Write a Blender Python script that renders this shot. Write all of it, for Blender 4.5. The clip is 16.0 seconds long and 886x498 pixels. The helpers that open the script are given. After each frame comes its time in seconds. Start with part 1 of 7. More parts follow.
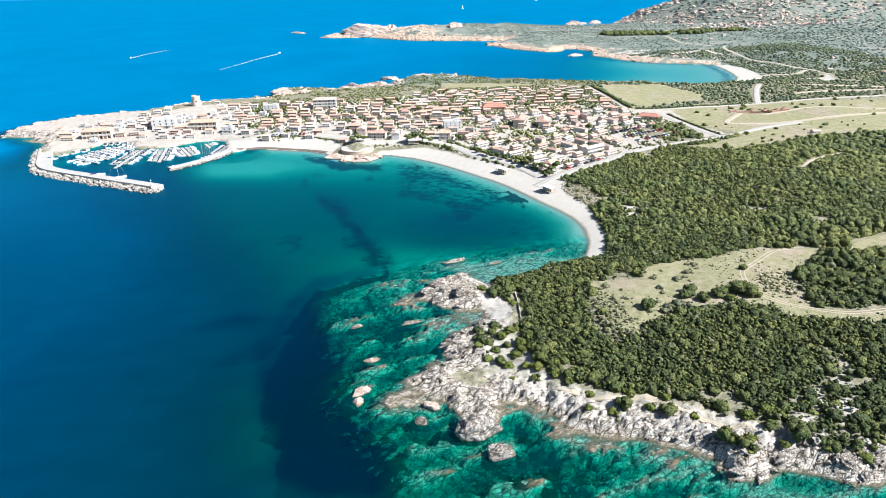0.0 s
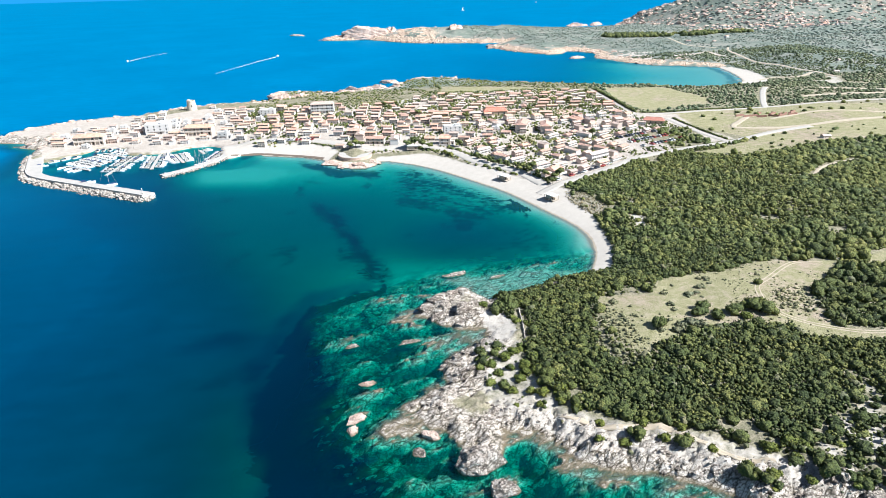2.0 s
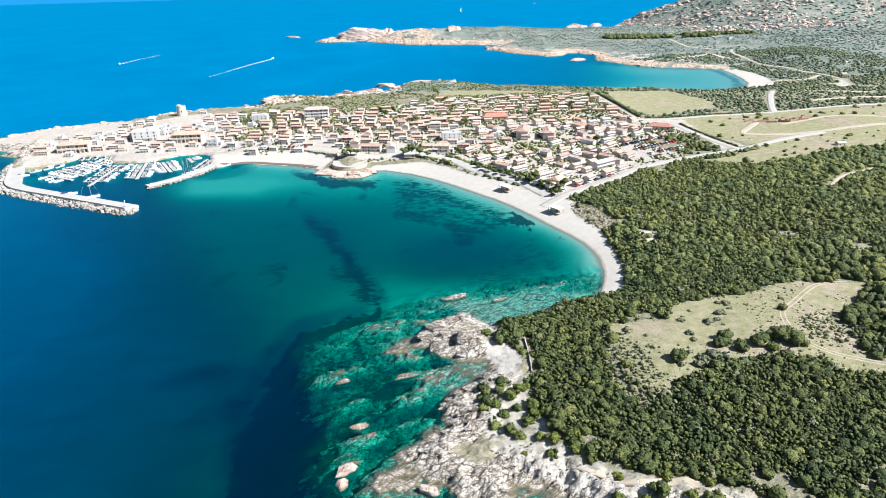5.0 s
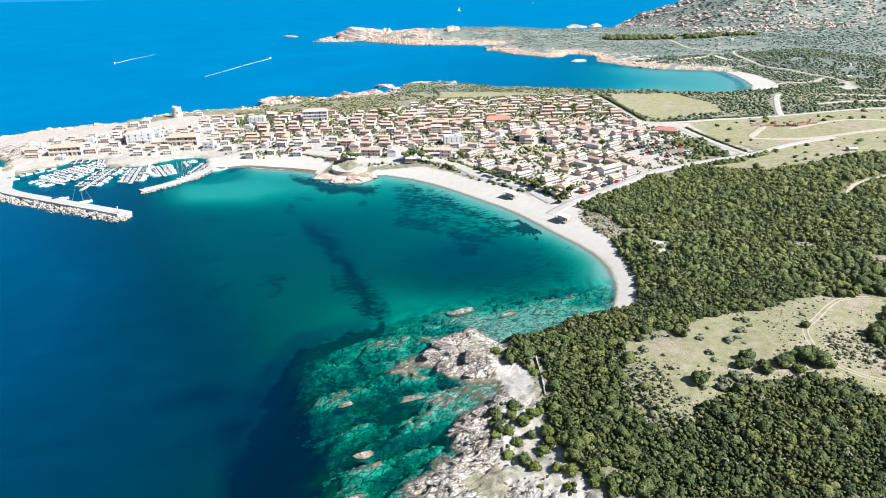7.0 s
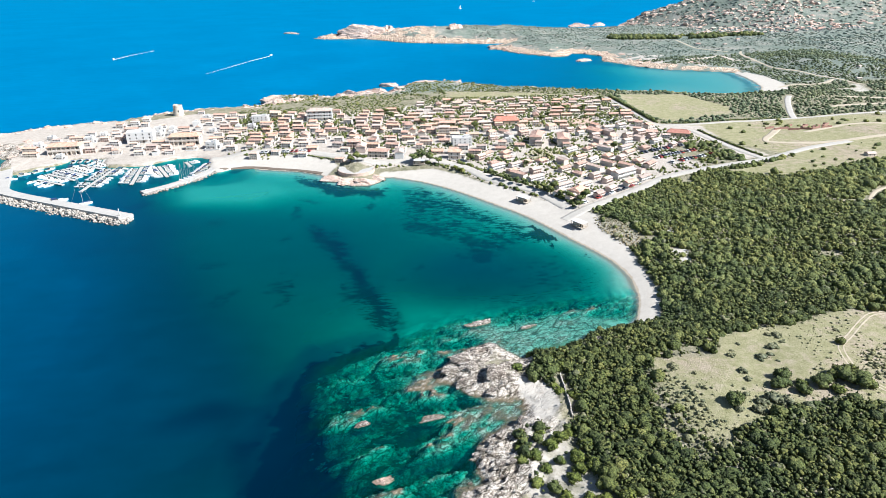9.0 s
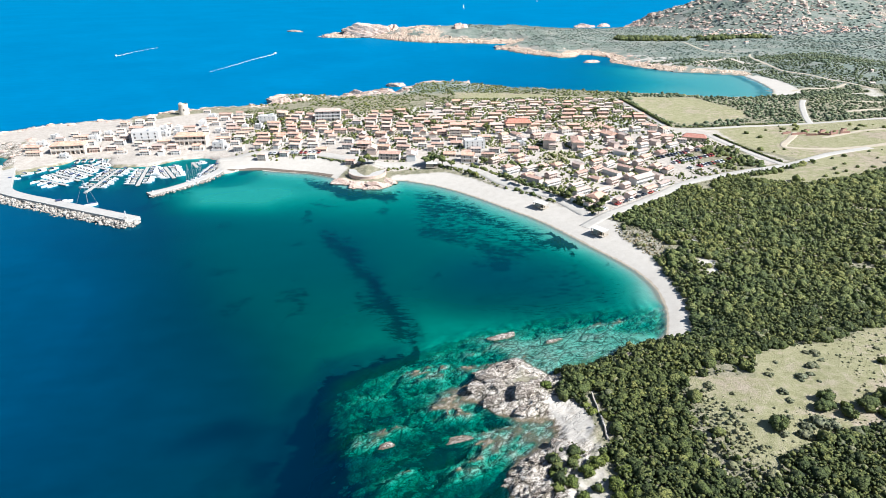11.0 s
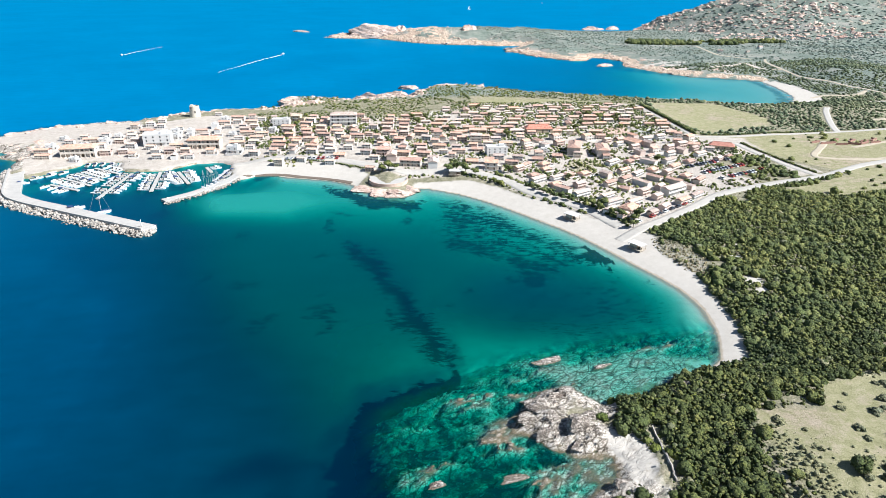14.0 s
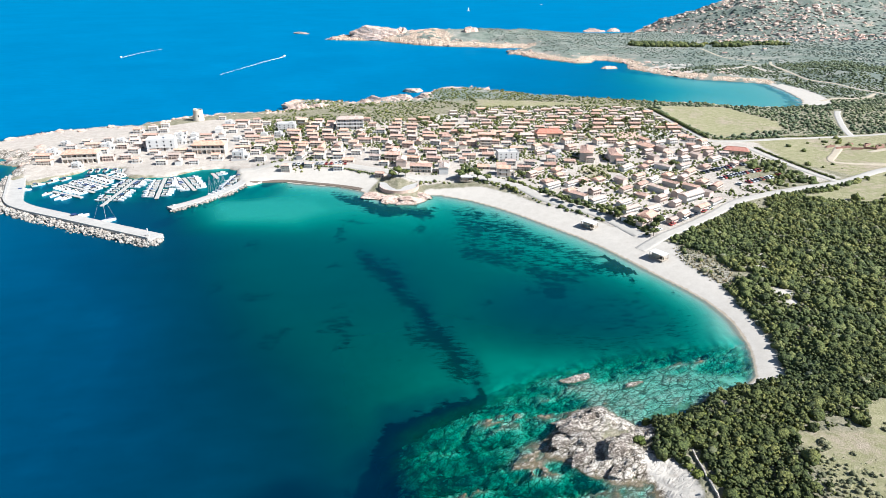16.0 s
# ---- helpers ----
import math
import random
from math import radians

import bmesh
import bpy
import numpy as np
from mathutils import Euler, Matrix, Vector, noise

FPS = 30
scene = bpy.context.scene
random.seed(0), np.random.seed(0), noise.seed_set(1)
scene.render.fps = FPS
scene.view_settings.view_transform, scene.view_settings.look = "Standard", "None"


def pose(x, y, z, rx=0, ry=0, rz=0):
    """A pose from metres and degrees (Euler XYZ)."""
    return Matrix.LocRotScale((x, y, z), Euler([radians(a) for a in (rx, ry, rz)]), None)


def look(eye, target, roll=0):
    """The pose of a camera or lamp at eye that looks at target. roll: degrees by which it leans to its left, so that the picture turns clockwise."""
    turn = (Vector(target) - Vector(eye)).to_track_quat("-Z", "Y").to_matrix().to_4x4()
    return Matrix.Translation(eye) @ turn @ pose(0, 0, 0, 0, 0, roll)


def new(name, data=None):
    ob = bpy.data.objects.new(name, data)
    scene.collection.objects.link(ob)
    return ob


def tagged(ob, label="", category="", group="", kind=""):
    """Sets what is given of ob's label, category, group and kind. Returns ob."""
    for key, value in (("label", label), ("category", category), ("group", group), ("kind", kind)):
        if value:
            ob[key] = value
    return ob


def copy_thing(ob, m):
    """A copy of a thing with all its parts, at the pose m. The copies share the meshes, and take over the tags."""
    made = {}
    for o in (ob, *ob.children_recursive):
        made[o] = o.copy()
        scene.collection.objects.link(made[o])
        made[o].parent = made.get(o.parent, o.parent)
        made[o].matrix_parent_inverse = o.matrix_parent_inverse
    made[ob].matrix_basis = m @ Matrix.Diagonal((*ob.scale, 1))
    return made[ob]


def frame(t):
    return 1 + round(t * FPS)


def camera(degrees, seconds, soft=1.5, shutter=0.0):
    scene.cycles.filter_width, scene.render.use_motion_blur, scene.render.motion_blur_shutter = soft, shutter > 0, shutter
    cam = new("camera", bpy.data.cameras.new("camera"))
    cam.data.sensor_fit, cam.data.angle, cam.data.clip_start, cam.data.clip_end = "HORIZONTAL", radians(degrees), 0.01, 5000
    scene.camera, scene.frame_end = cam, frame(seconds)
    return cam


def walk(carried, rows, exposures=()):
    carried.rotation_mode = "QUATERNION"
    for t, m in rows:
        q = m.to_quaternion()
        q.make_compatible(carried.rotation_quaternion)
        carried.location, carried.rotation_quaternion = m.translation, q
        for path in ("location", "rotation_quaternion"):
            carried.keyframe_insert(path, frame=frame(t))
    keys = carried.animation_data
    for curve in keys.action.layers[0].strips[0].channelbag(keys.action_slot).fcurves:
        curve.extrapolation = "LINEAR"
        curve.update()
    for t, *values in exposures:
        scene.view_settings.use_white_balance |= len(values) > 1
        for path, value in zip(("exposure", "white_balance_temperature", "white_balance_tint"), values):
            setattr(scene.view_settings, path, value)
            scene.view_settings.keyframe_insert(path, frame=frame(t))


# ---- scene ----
cam = camera(69.37, 16.0, soft=0.3)
PATH = [
    (0, (7.082, -8.766, 118.825), (7.324, -6.946, 118.032), -1.26),
    (0.5, (7.562, -5.757, 118.748), (7.804, -3.936, 117.957), -1.29),
    (1, (8.093, -2.613, 118.663), (8.335, -0.792, 117.873), -1.32),
    (1.5, (8.67, 0.652, 118.562), (8.911, 2.474, 117.773), -1.35),
    (2, (9.268, 4.011, 118.467), (9.508, 5.833, 117.679), -1.41),
    (2.5, (9.859, 7.43, 118.399), (10.099, 9.253, 117.611), -1.48),
    (3, (10.377, 10.851, 118.37), (10.617, 12.674, 117.583), -1.53),
    (3.5, (10.793, 14.266, 118.389), (11.033, 16.089, 117.602), -1.54),
    (4, (11.178, 17.712, 118.439), (11.419, 19.535, 117.652), -1.55),
    (4.6, (11.675, 21.682, 118.48), (11.918, 23.504, 117.693), -1.50),
    (5.25, (11.892, 25.832, 118.567), (12.139, 27.654, 117.781), -1.43),
    (5.9, (11.667, 29.816, 118.694), (11.918, 31.638, 117.908), -1.34),
    (6.5, (11.023, 33.365, 118.83), (11.277, 35.186, 118.043), -1.25),
    (7, (9.95, 36.291, 118.985), (10.206, 38.112, 118.196), -1.19),
    (7.5, (8.8, 39.184, 119.086), (9.057, 41.003, 118.296), -1.10),
    (8, (7.527, 42.065, 119.099), (7.786, 43.882, 118.307), -0.98),
    (8.5, (6.072, 44.974, 119.093), (6.333, 46.791, 118.299), -0.88),
    (9, (4.413, 47.895, 119.114), (4.676, 49.711, 118.319), -0.77),
    (9.6, (2.446, 51.176, 119.134), (2.711, 52.992, 118.338), -0.61),
    (10.25, (0.152, 54.677, 119.178), (0.418, 56.493, 118.381), -0.41),
    (10.9, (-2.299, 58.151, 119.244), (-2.032, 59.966, 118.446), -0.22),
    (11.5, (-4.682, 61.358, 119.319), (-4.414, 63.172, 118.521), -0.04),
    (12, (-6.86, 64.173, 119.38), (-6.591, 65.986, 118.582), 0.07),
    (12.5, (-9.023, 66.94, 119.453), (-8.753, 68.754, 118.655), 0.17),
    (13, (-11.11, 69.623, 119.484), (-10.839, 71.438, 118.687), 0.25),
    (13.5, (-13.147, 72.243, 119.513), (-12.877, 74.057, 118.717), 0.31),
    (14, (-15.164, 74.819, 119.546), (-14.893, 76.634, 118.75), 0.36),
    (14.5, (-17.16, 77.319, 119.569), (-16.89, 79.134, 118.774), 0.42),
    (15, (-19.114, 79.829, 119.619), (-18.844, 81.644, 118.826), 0.47),
    (15.5, (-20.925, 82.456, 119.702), (-20.651, 84.272, 118.91), 0.47),
    (16, (-22.558, 85.128, 119.8), (-22.278, 86.942, 119.008), 0.40),
]
walk(cam, [(t, look(eye, target, roll)) for t, eye, target, roll in PATH], [(0, 1.08, 6000, 8), (8, 1.03, 6000, 8), (16, 0.98, 6000, 8)])

# ---- light ----
SUN_AZ, SUN_EL = radians(112), radians(42)
sun_dir = Vector((math.sin(SUN_AZ) * math.cos(SUN_EL), math.cos(SUN_AZ) * math.cos(SUN_EL), math.sin(SUN_EL)))
world = bpy.data.worlds.new("world")
scene.world = world
world.use_nodes = True
wn = world.node_tree.nodes
sky = wn.new("ShaderNodeTexSky")
sky.sky_type, sky.sun_disc = "NISHITA", False
sky.sun_elevation, sky.sun_rotation = SUN_EL, SUN_AZ
sky.dust_density, sky.ozone_density = 0.6, 2.5
wn["Background"].inputs["Strength"].default_value = 0.05
# beyond the built sheet the sea goes on up to the horizon
wl = world.node_tree.links
w_sep = wn.new("ShaderNodeSeparateXYZ")
wl.new(wn.new("ShaderNodeTexCoord").outputs["Generated"], w_sep.inputs[0])
w_ramp = wn.new("ShaderNodeValToRGB")
w_ramp.color_ramp.elements[0].position, w_ramp.color_ramp.elements[1].position = 0.0, 0.004
wl.new(w_sep.outputs[2], w_ramp.inputs[0])
w_mix = wn.new("ShaderNodeMix")
w_mix.data_type = "RGBA"
w_mix.inputs[6].default_value = (0.4, 4.0, 9.0, 1)
wl.new(w_ramp.outputs[0], w_mix.inputs[0])
wl.new(sky.outputs["Color"], w_mix.inputs[7])
wl.new(w_mix.outputs[2], wn["Background"].inputs["Color"])
sun = new("sun", bpy.data.lights.new("sun", "SUN"))
sun.data.energy, sun.data.angle, sun.data.color = 5.0, radians(0.5), (1.0, 0.975, 0.945)
sun.matrix_world = look(sun_dir * 500, (0, 0, 0))


# ---- materials ----
def mat(name):
    m = bpy.data.materials.new(name)
    m.use_nodes = True
    return m, m.node_tree.nodes, m.node_tree.links, m.node_tree.nodes["Principled BSDF"]


def ramp(nodes, links, source, stops):
    r = nodes.new("ShaderNodeValToRGB")
    while len(r.color_ramp.elements) < len(stops):
        r.color_ramp.elements.new(0.5)
    for e, (p, c) in zip(r.color_ramp.elements, stops):
        e.position, e.color = p, (*c, 1)
    links.new(source, r.inputs[0])
    return r.outputs[0]


def noise_tex(nodes, links, scale, detail=4, rough=0.6, coords=None, stretch=None):
    n = nodes.new("ShaderNodeTexNoise")
    n.inputs["Scale"].default_value, n.inputs["Detail"].default_value, n.inputs["Roughness"].default_value = scale, detail, rough
    if coords is not None:
        if stretch:
            mp = nodes.new("ShaderNodeMapping")
            mp.inputs["Scale"].default_value = stretch
            links.new(coords, mp.inputs[0])
            coords = mp.outputs[0]
        links.new(coords, n.inputs["Vector"])
    return n.outputs["Fac"]


def mixc(nodes, links, fac, a, b, mode="MIX"):
    m = nodes.new("ShaderNodeMix")
    m.data_type, m.blend_type = "RGBA", mode
    for sock, v in ((m.inputs[0], fac), (m.inputs[6], a), (m.inputs[7], b)):
        if isinstance(v, (int, float)):
            sock.default_value = v
        elif isinstance(v, tuple):
            sock.default_value = (*v, 1)
        else:
            links.new(v, sock)
    return m.outputs[2]


def math_node(nodes, links, op, a, b=0.0, clamp=False):
    m = nodes.new("ShaderNodeMath")
    m.operation, m.use_clamp = op, clamp
    for sock, v in zip(m.inputs, (a, b)):
        if isinstance(v, (int, float)):
            sock.default_value = v
        else:
            links.new(v, sock)
    return m.outputs[0]


def bump(nodes, links, height, bsdf, strength=0.4, distance=0.1):
    b = nodes.new("ShaderNodeBump")
    b.inputs["Strength"].default_value, b.inputs["Distance"].default_value = strength, distance
    links.new(height, b.inputs["Height"])
    links.new(b.outputs[0], bsdf.inputs["Normal"])


def surface(name, colour, dark=None, scale=1.0, rough=0.85, metallic=0.0, spread=0.12, bumpy=0.2, random=0.0):
    """A plain painted, stone or plaster surface, varied by grain, by larger stains and from piece to piece."""
    m, n, l, p = mat(name)
    dark = dark or tuple(c * (1 - 2 * spread) for c in colour)
    pos = n.new("ShaderNodeNewGeometry").outputs["Position"]
    big = noise_tex(n, l, 0.35 * scale, 5, 0.65, pos)
    fine = noise_tex(n, l, 4.0 * scale, 4, 0.7, pos)
    f = math_node(n, l, "ADD", math_node(n, l, "MULTIPLY", big, 0.6), math_node(n, l, "MULTIPLY", fine, 0.4))
    c = ramp(n, l, f, ((0.36, dark), (0.6, colour)))
    if random:
        info = n.new("ShaderNodeObjectInfo").outputs["Random"]
        c = mixc(n, l, 1.0, c, ramp(n, l, info, ((0.0, (1 - random,) * 3), (1.0, (1, 1, 1)))), "MULTIPLY")
    l.new(c, p.inputs["Base Color"])
    p.inputs["Roughness"].default_value, p.inputs["Metallic"].default_value = rough, metallic
    if bumpy:
        bump(n, l, fine, p, bumpy, 0.05)
    return m


def foliage(name, a, b, c, relief=0.8):
    m, n, l, p = mat(name)
    geo = n.new("ShaderNodeNewGeometry")
    isl = ramp(n, l, geo.outputs["Random Per Island"], ((0.0, a), (0.55, b), (1.0, c)))
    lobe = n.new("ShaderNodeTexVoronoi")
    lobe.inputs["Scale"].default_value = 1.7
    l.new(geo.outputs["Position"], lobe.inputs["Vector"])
    lobe_shade = math_node(n, l, "MULTIPLY", math_node(n, l, "SUBTRACT", 1.0, lobe.outputs["Distance"]), 0.5)
    leaf = math_node(n, l, "ADD", lobe_shade, math_node(n, l, "MULTIPLY", noise_tex(n, l, 3.0, 4, 0.8, geo.outputs["Position"]), 0.5))
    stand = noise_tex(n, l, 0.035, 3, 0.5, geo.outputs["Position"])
    # leaf grain, plus sunlit lobe tops and shaded gaps painted into the colour
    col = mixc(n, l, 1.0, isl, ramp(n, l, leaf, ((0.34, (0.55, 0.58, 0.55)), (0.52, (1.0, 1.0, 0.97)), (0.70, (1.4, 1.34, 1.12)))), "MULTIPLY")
    col = mixc(n, l, 1.0, col, ramp(n, l, stand, ((0.36, (0.80, 0.86, 0.86)), (0.62, (1.12, 1.06, 0.94)))), "MULTIPLY")
    l.new(col, p.inputs["Base Color"])
    p.inputs["Roughness"].default_value = 0.75
    p.inputs["Specular IOR Level"].default_value = 0.25
    bump(n, l, leaf, p, 1.0, relief)
    return m


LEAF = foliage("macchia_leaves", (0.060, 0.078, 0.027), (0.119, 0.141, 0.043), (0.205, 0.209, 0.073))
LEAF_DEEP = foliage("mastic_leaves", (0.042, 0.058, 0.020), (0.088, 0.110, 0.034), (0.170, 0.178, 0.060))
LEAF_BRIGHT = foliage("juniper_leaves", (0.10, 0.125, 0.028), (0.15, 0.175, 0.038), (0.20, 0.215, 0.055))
# distance haze put into the leaf colours: paler, greyer and bluer than nearer scrub
LEAF_HAZED = foliage("hazed_scrub_leaves", (0.125, 0.158, 0.142), (0.17, 0.207, 0.187), (0.235, 0.262, 0.23), 0.3)
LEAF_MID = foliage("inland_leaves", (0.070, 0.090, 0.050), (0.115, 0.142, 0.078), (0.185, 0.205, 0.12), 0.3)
LEAF_GREY = foliage("dry_heath_leaves", (0.10, 0.108, 0.062), (0.15, 0.152, 0.09), (0.215, 0.205, 0.13), 0.2)
LEAF_DRY = foliage("dune_grass_blades", (0.24, 0.19, 0.12), (0.33, 0.27, 0.17), (0.42, 0.35, 0.23), 0.2)
BARK = surface("bark", (0.16, 0.12, 0.09), scale=3)
PLASTER = {
    "white": surface("white_plaster", (0.66, 0.635, 0.60), random=0.1, spread=0.06, bumpy=0.05),
    "cream": surface("cream_plaster", (0.64, 0.56, 0.48), random=0.12, spread=0.07, bumpy=0.05),
    "pink": surface("pink_plaster", (0.62, 0.49, 0.42), random=0.15, spread=0.07, bumpy=0.05),
    "ochre": surface("ochre_plaster", (0.56, 0.45, 0.32), random=0.15, spread=0.07, bumpy=0.05),
}
SHUTTER = surface("dark_shutter", (0.10, 0.075, 0.05))
CONCRETE = surface("quay_concrete", (0.44, 0.41, 0.37), spread=0.1)
STONEWALL = surface("terrace_stone", (0.58, 0.43, 0.34), spread=0.2, scale=2)
WOOD = surface("deck_wood", (0.45, 0.38, 0.30), scale=3)
GELCOAT = surface("white_gelcoat", (0.66, 0.66, 0.65), spread=0.03, rough=0.3, bumpy=0)
NAVY = surface("navy_canvas", (0.03, 0.06, 0.16), rough=0.6)
ALU = surface("mast_alloy", (0.7, 0.7, 0.7), rough=0.35, metallic=0.7, bumpy=0)
RUBBER = surface("tyre_rubber", (0.03, 0.03, 0.03))
TOWERSTONE = surface("tower_stone", (0.60, 0.53, 0.43), spread=0.12, scale=1.5)
REDDIRT = surface("red_earth", (0.42, 0.26, 0.17), spread=0.15)
BRICKWORK = surface("ruined_brick", (0.36, 0.20, 0.15), spread=0.2)
ASPHALT = surface("pale_asphalt", (0.45, 0.41, 0.355), spread=0.1)
GRASS_TRACK = surface("grassy_track", (0.40, 0.345, 0.235), spread=0.15)
TRACK = surface("dirt_track", (0.46, 0.38, 0.275), spread=0.12)
TILE_FLOOR = surface("clay_court", (0.52, 0.36, 0.28), spread=0.08)
FOAM = surface("sea_foam", (0.85, 0.87, 0.87), spread=0.05)


def glass_dark():
    m, n, l, p = mat("window_glass")
    p.inputs["Base Color"].default_value = (0.02, 0.025, 0.03, 1)
    p.inputs["Roughness"].default_value = 0.08
    return m


GLASS = glass_dark()


def roof_tiles(name, a, b):
    m, n, l, p = mat(name)
    tc = n.new("ShaderNodeTexCoord").outputs["Object"]
    w = n.new("ShaderNodeTexWave")
    w.inputs["Scale"].default_value, w.inputs["Distortion"].default_value = 3.2, 0.6
    l.new(tc, w.inputs["Vector"])
    pos = n.new("ShaderNodeNewGeometry").outputs["Position"]
    big = noise_tex(n, l, 0.6, 5, 0.7, pos)
    c = ramp(n, l, big, ((0.35, a), (0.65, b)))
    info = n.new("ShaderNodeObjectInfo").outputs["Random"]
    c = mixc(n, l, 1.0, c, ramp(n, l, info, ((0.0, (0.72, 0.70, 0.70)), (0.5, (1, 1, 1)), (1.0, (1.15, 1.05, 0.95)))), "MULTIPLY")
    l.new(c, p.inputs["Base Color"])
    p.inputs["Roughness"].default_value = 0.9
    bump(n, l, w.outputs["Fac"], p, 0.6, 0.06)
    return m


TILE = roof_tiles("terracotta_tiles", (0.46, 0.27, 0.20), (0.64, 0.43, 0.335))
TILE_PALE = roof_tiles("weathered_tiles", (0.48, 0.36, 0.295), (0.65, 0.52, 0.44))
TILE_RED = roof_tiles("red_tiles", (0.40, 0.16, 0.11), (0.50, 0.24, 0.18))


def fissures(n, l, pos):
    """Dark joints of the rock, drawn out along its strata."""
    mp = n.new("ShaderNodeMapping")
    mp.inputs["Rotation"].default_value, mp.inputs["Scale"].default_value = (0, 0, radians(-25)), (0.35, 1.0, 0.7)
    l.new(pos, mp.inputs[0])
    a = noise_tex(n, l, 0.42, 5, 0.68, mp.outputs[0])
    b = noise_tex(n, l, 0.5, 4, 0.65, pos)
    fa = math_node(n, l, "ABSOLUTE", math_node(n, l, "SUBTRACT", a, 0.5))
    fb = math_node(n, l, "ABSOLUTE", math_node(n, l, "SUBTRACT", b, 0.5))
    return math_node(n, l, "MINIMUM", fa, math_node(n, l, "MULTIPLY", fb, 1.3))


def block_joints(n, l, pos):
    """Narrow joints between the slabs that the bedrock has split into, longer along its strata; 0 in a joint."""
    warp = n.new("ShaderNodeTexNoise")
    warp.inputs["Scale"].default_value, warp.inputs["Detail"].default_value = 0.35, 3
    l.new(pos, warp.inputs["Vector"])
    bent = mixc(n, l, 0.75, pos, warp.outputs["Color"], "ADD")
    out = None
    for turn, stretch, scale in ((-27, (0.38, 1.0, 0.5), 0.42), (-20, (0.5, 1.0, 0.6), 1.15)):
        mp = n.new("ShaderNodeMapping")
        mp.vector_type = "TEXTURE"
        mp.inputs["Rotation"].default_value = (0, 0, radians(-turn))
        mp.inputs["Scale"].default_value = tuple(1 / c for c in stretch)
        l.new(bent, mp.inputs[0])
        v = n.new("ShaderNodeTexVoronoi")
        v.feature = "DISTANCE_TO_EDGE"
        v.inputs["Scale"].default_value = scale
        l.new(mp.outputs[0], v.inputs["Vector"])
        d = v.outputs["Distance"] if out is None else math_node(n, l, "MULTIPLY", v.outputs["Distance"], 1.6)
        out = d if out is None else math_node(n, l, "MINIMUM", out, d)
    return out


def rock_material(name, a, b, c, jointed=True):
    m, n, l, p = mat(name)
    pos = n.new("ShaderNodeNewGeometry").outputs["Position"]
    sep = n.new("ShaderNodeSeparateXYZ")
    l.new(pos, sep.inputs[0])
    big = noise_tex(n, l, 0.22, 6, 0.7, pos)
    crack = noise_tex(n, l, 1.3, 6, 0.75, pos)
    col = ramp(n, l, big, ((0.3, a), (0.5, b), (0.68, c)))
    col = mixc(n, l, 1.0, col, ramp(n, l, crack, ((0.34, (0.5, 0.47, 0.45)), (0.48, (1, 1, 1)), (0.7, (1.12, 1.1, 1.06)))), "MULTIPLY")
    relief = crack
    if jointed:
        joints = fissures(n, l, pos)
        col = mixc(n, l, 1.0, col, ramp(n, l, joints, ((0.0, (0.12, 0.11, 0.10)), (0.022, (0.5, 0.47, 0.44)), (0.052, (1, 1, 1)))), "MULTIPLY")
        relief = math_node(n, l, "ADD", crack, math_node(n, l, "MULTIPLY", joints, 5.0, True))
    # brown algae film that grows up to the tide mark
    tide = math_node(n, l, "MULTIPLY", math_node(n, l, "ADD", math_node(n, l, "ADD", sep.outputs[2], math_node(n, l, "MULTIPLY", crack, 0.9)), 1.0), 0.5)
    wet = ramp(n, l, tide, ((0.40, (0, 0, 0)), (0.58, (1, 1, 1)), (0.76, (1, 1, 1)), (0.97, (0, 0, 0))))
    col = mixc(n, l, math_node(n, l, "MULTIPLY", wet, 0.8), col, (0.15, 0.118, 0.07))
    l.new(col, p.inputs["Base Color"])
    p.inputs["Roughness"].default_value = 0.9
    bump(n, l, relief, p, 1.0, 0.6)
    return m


ROCK = rock_material("coastal_granite", (0.31, 0.25, 0.205), (0.52, 0.455, 0.39), (0.69, 0.63, 0.56))
RUBBLE = rock_material("rubble_stone", (0.31, 0.265, 0.22), (0.44, 0.39, 0.335), (0.53, 0.48, 0.42), False)
ROCK_PINK = rock_material("pink_granite", (0.36, 0.23, 0.175), (0.52, 0.385, 0.31), (0.62, 0.50, 0.425), False)


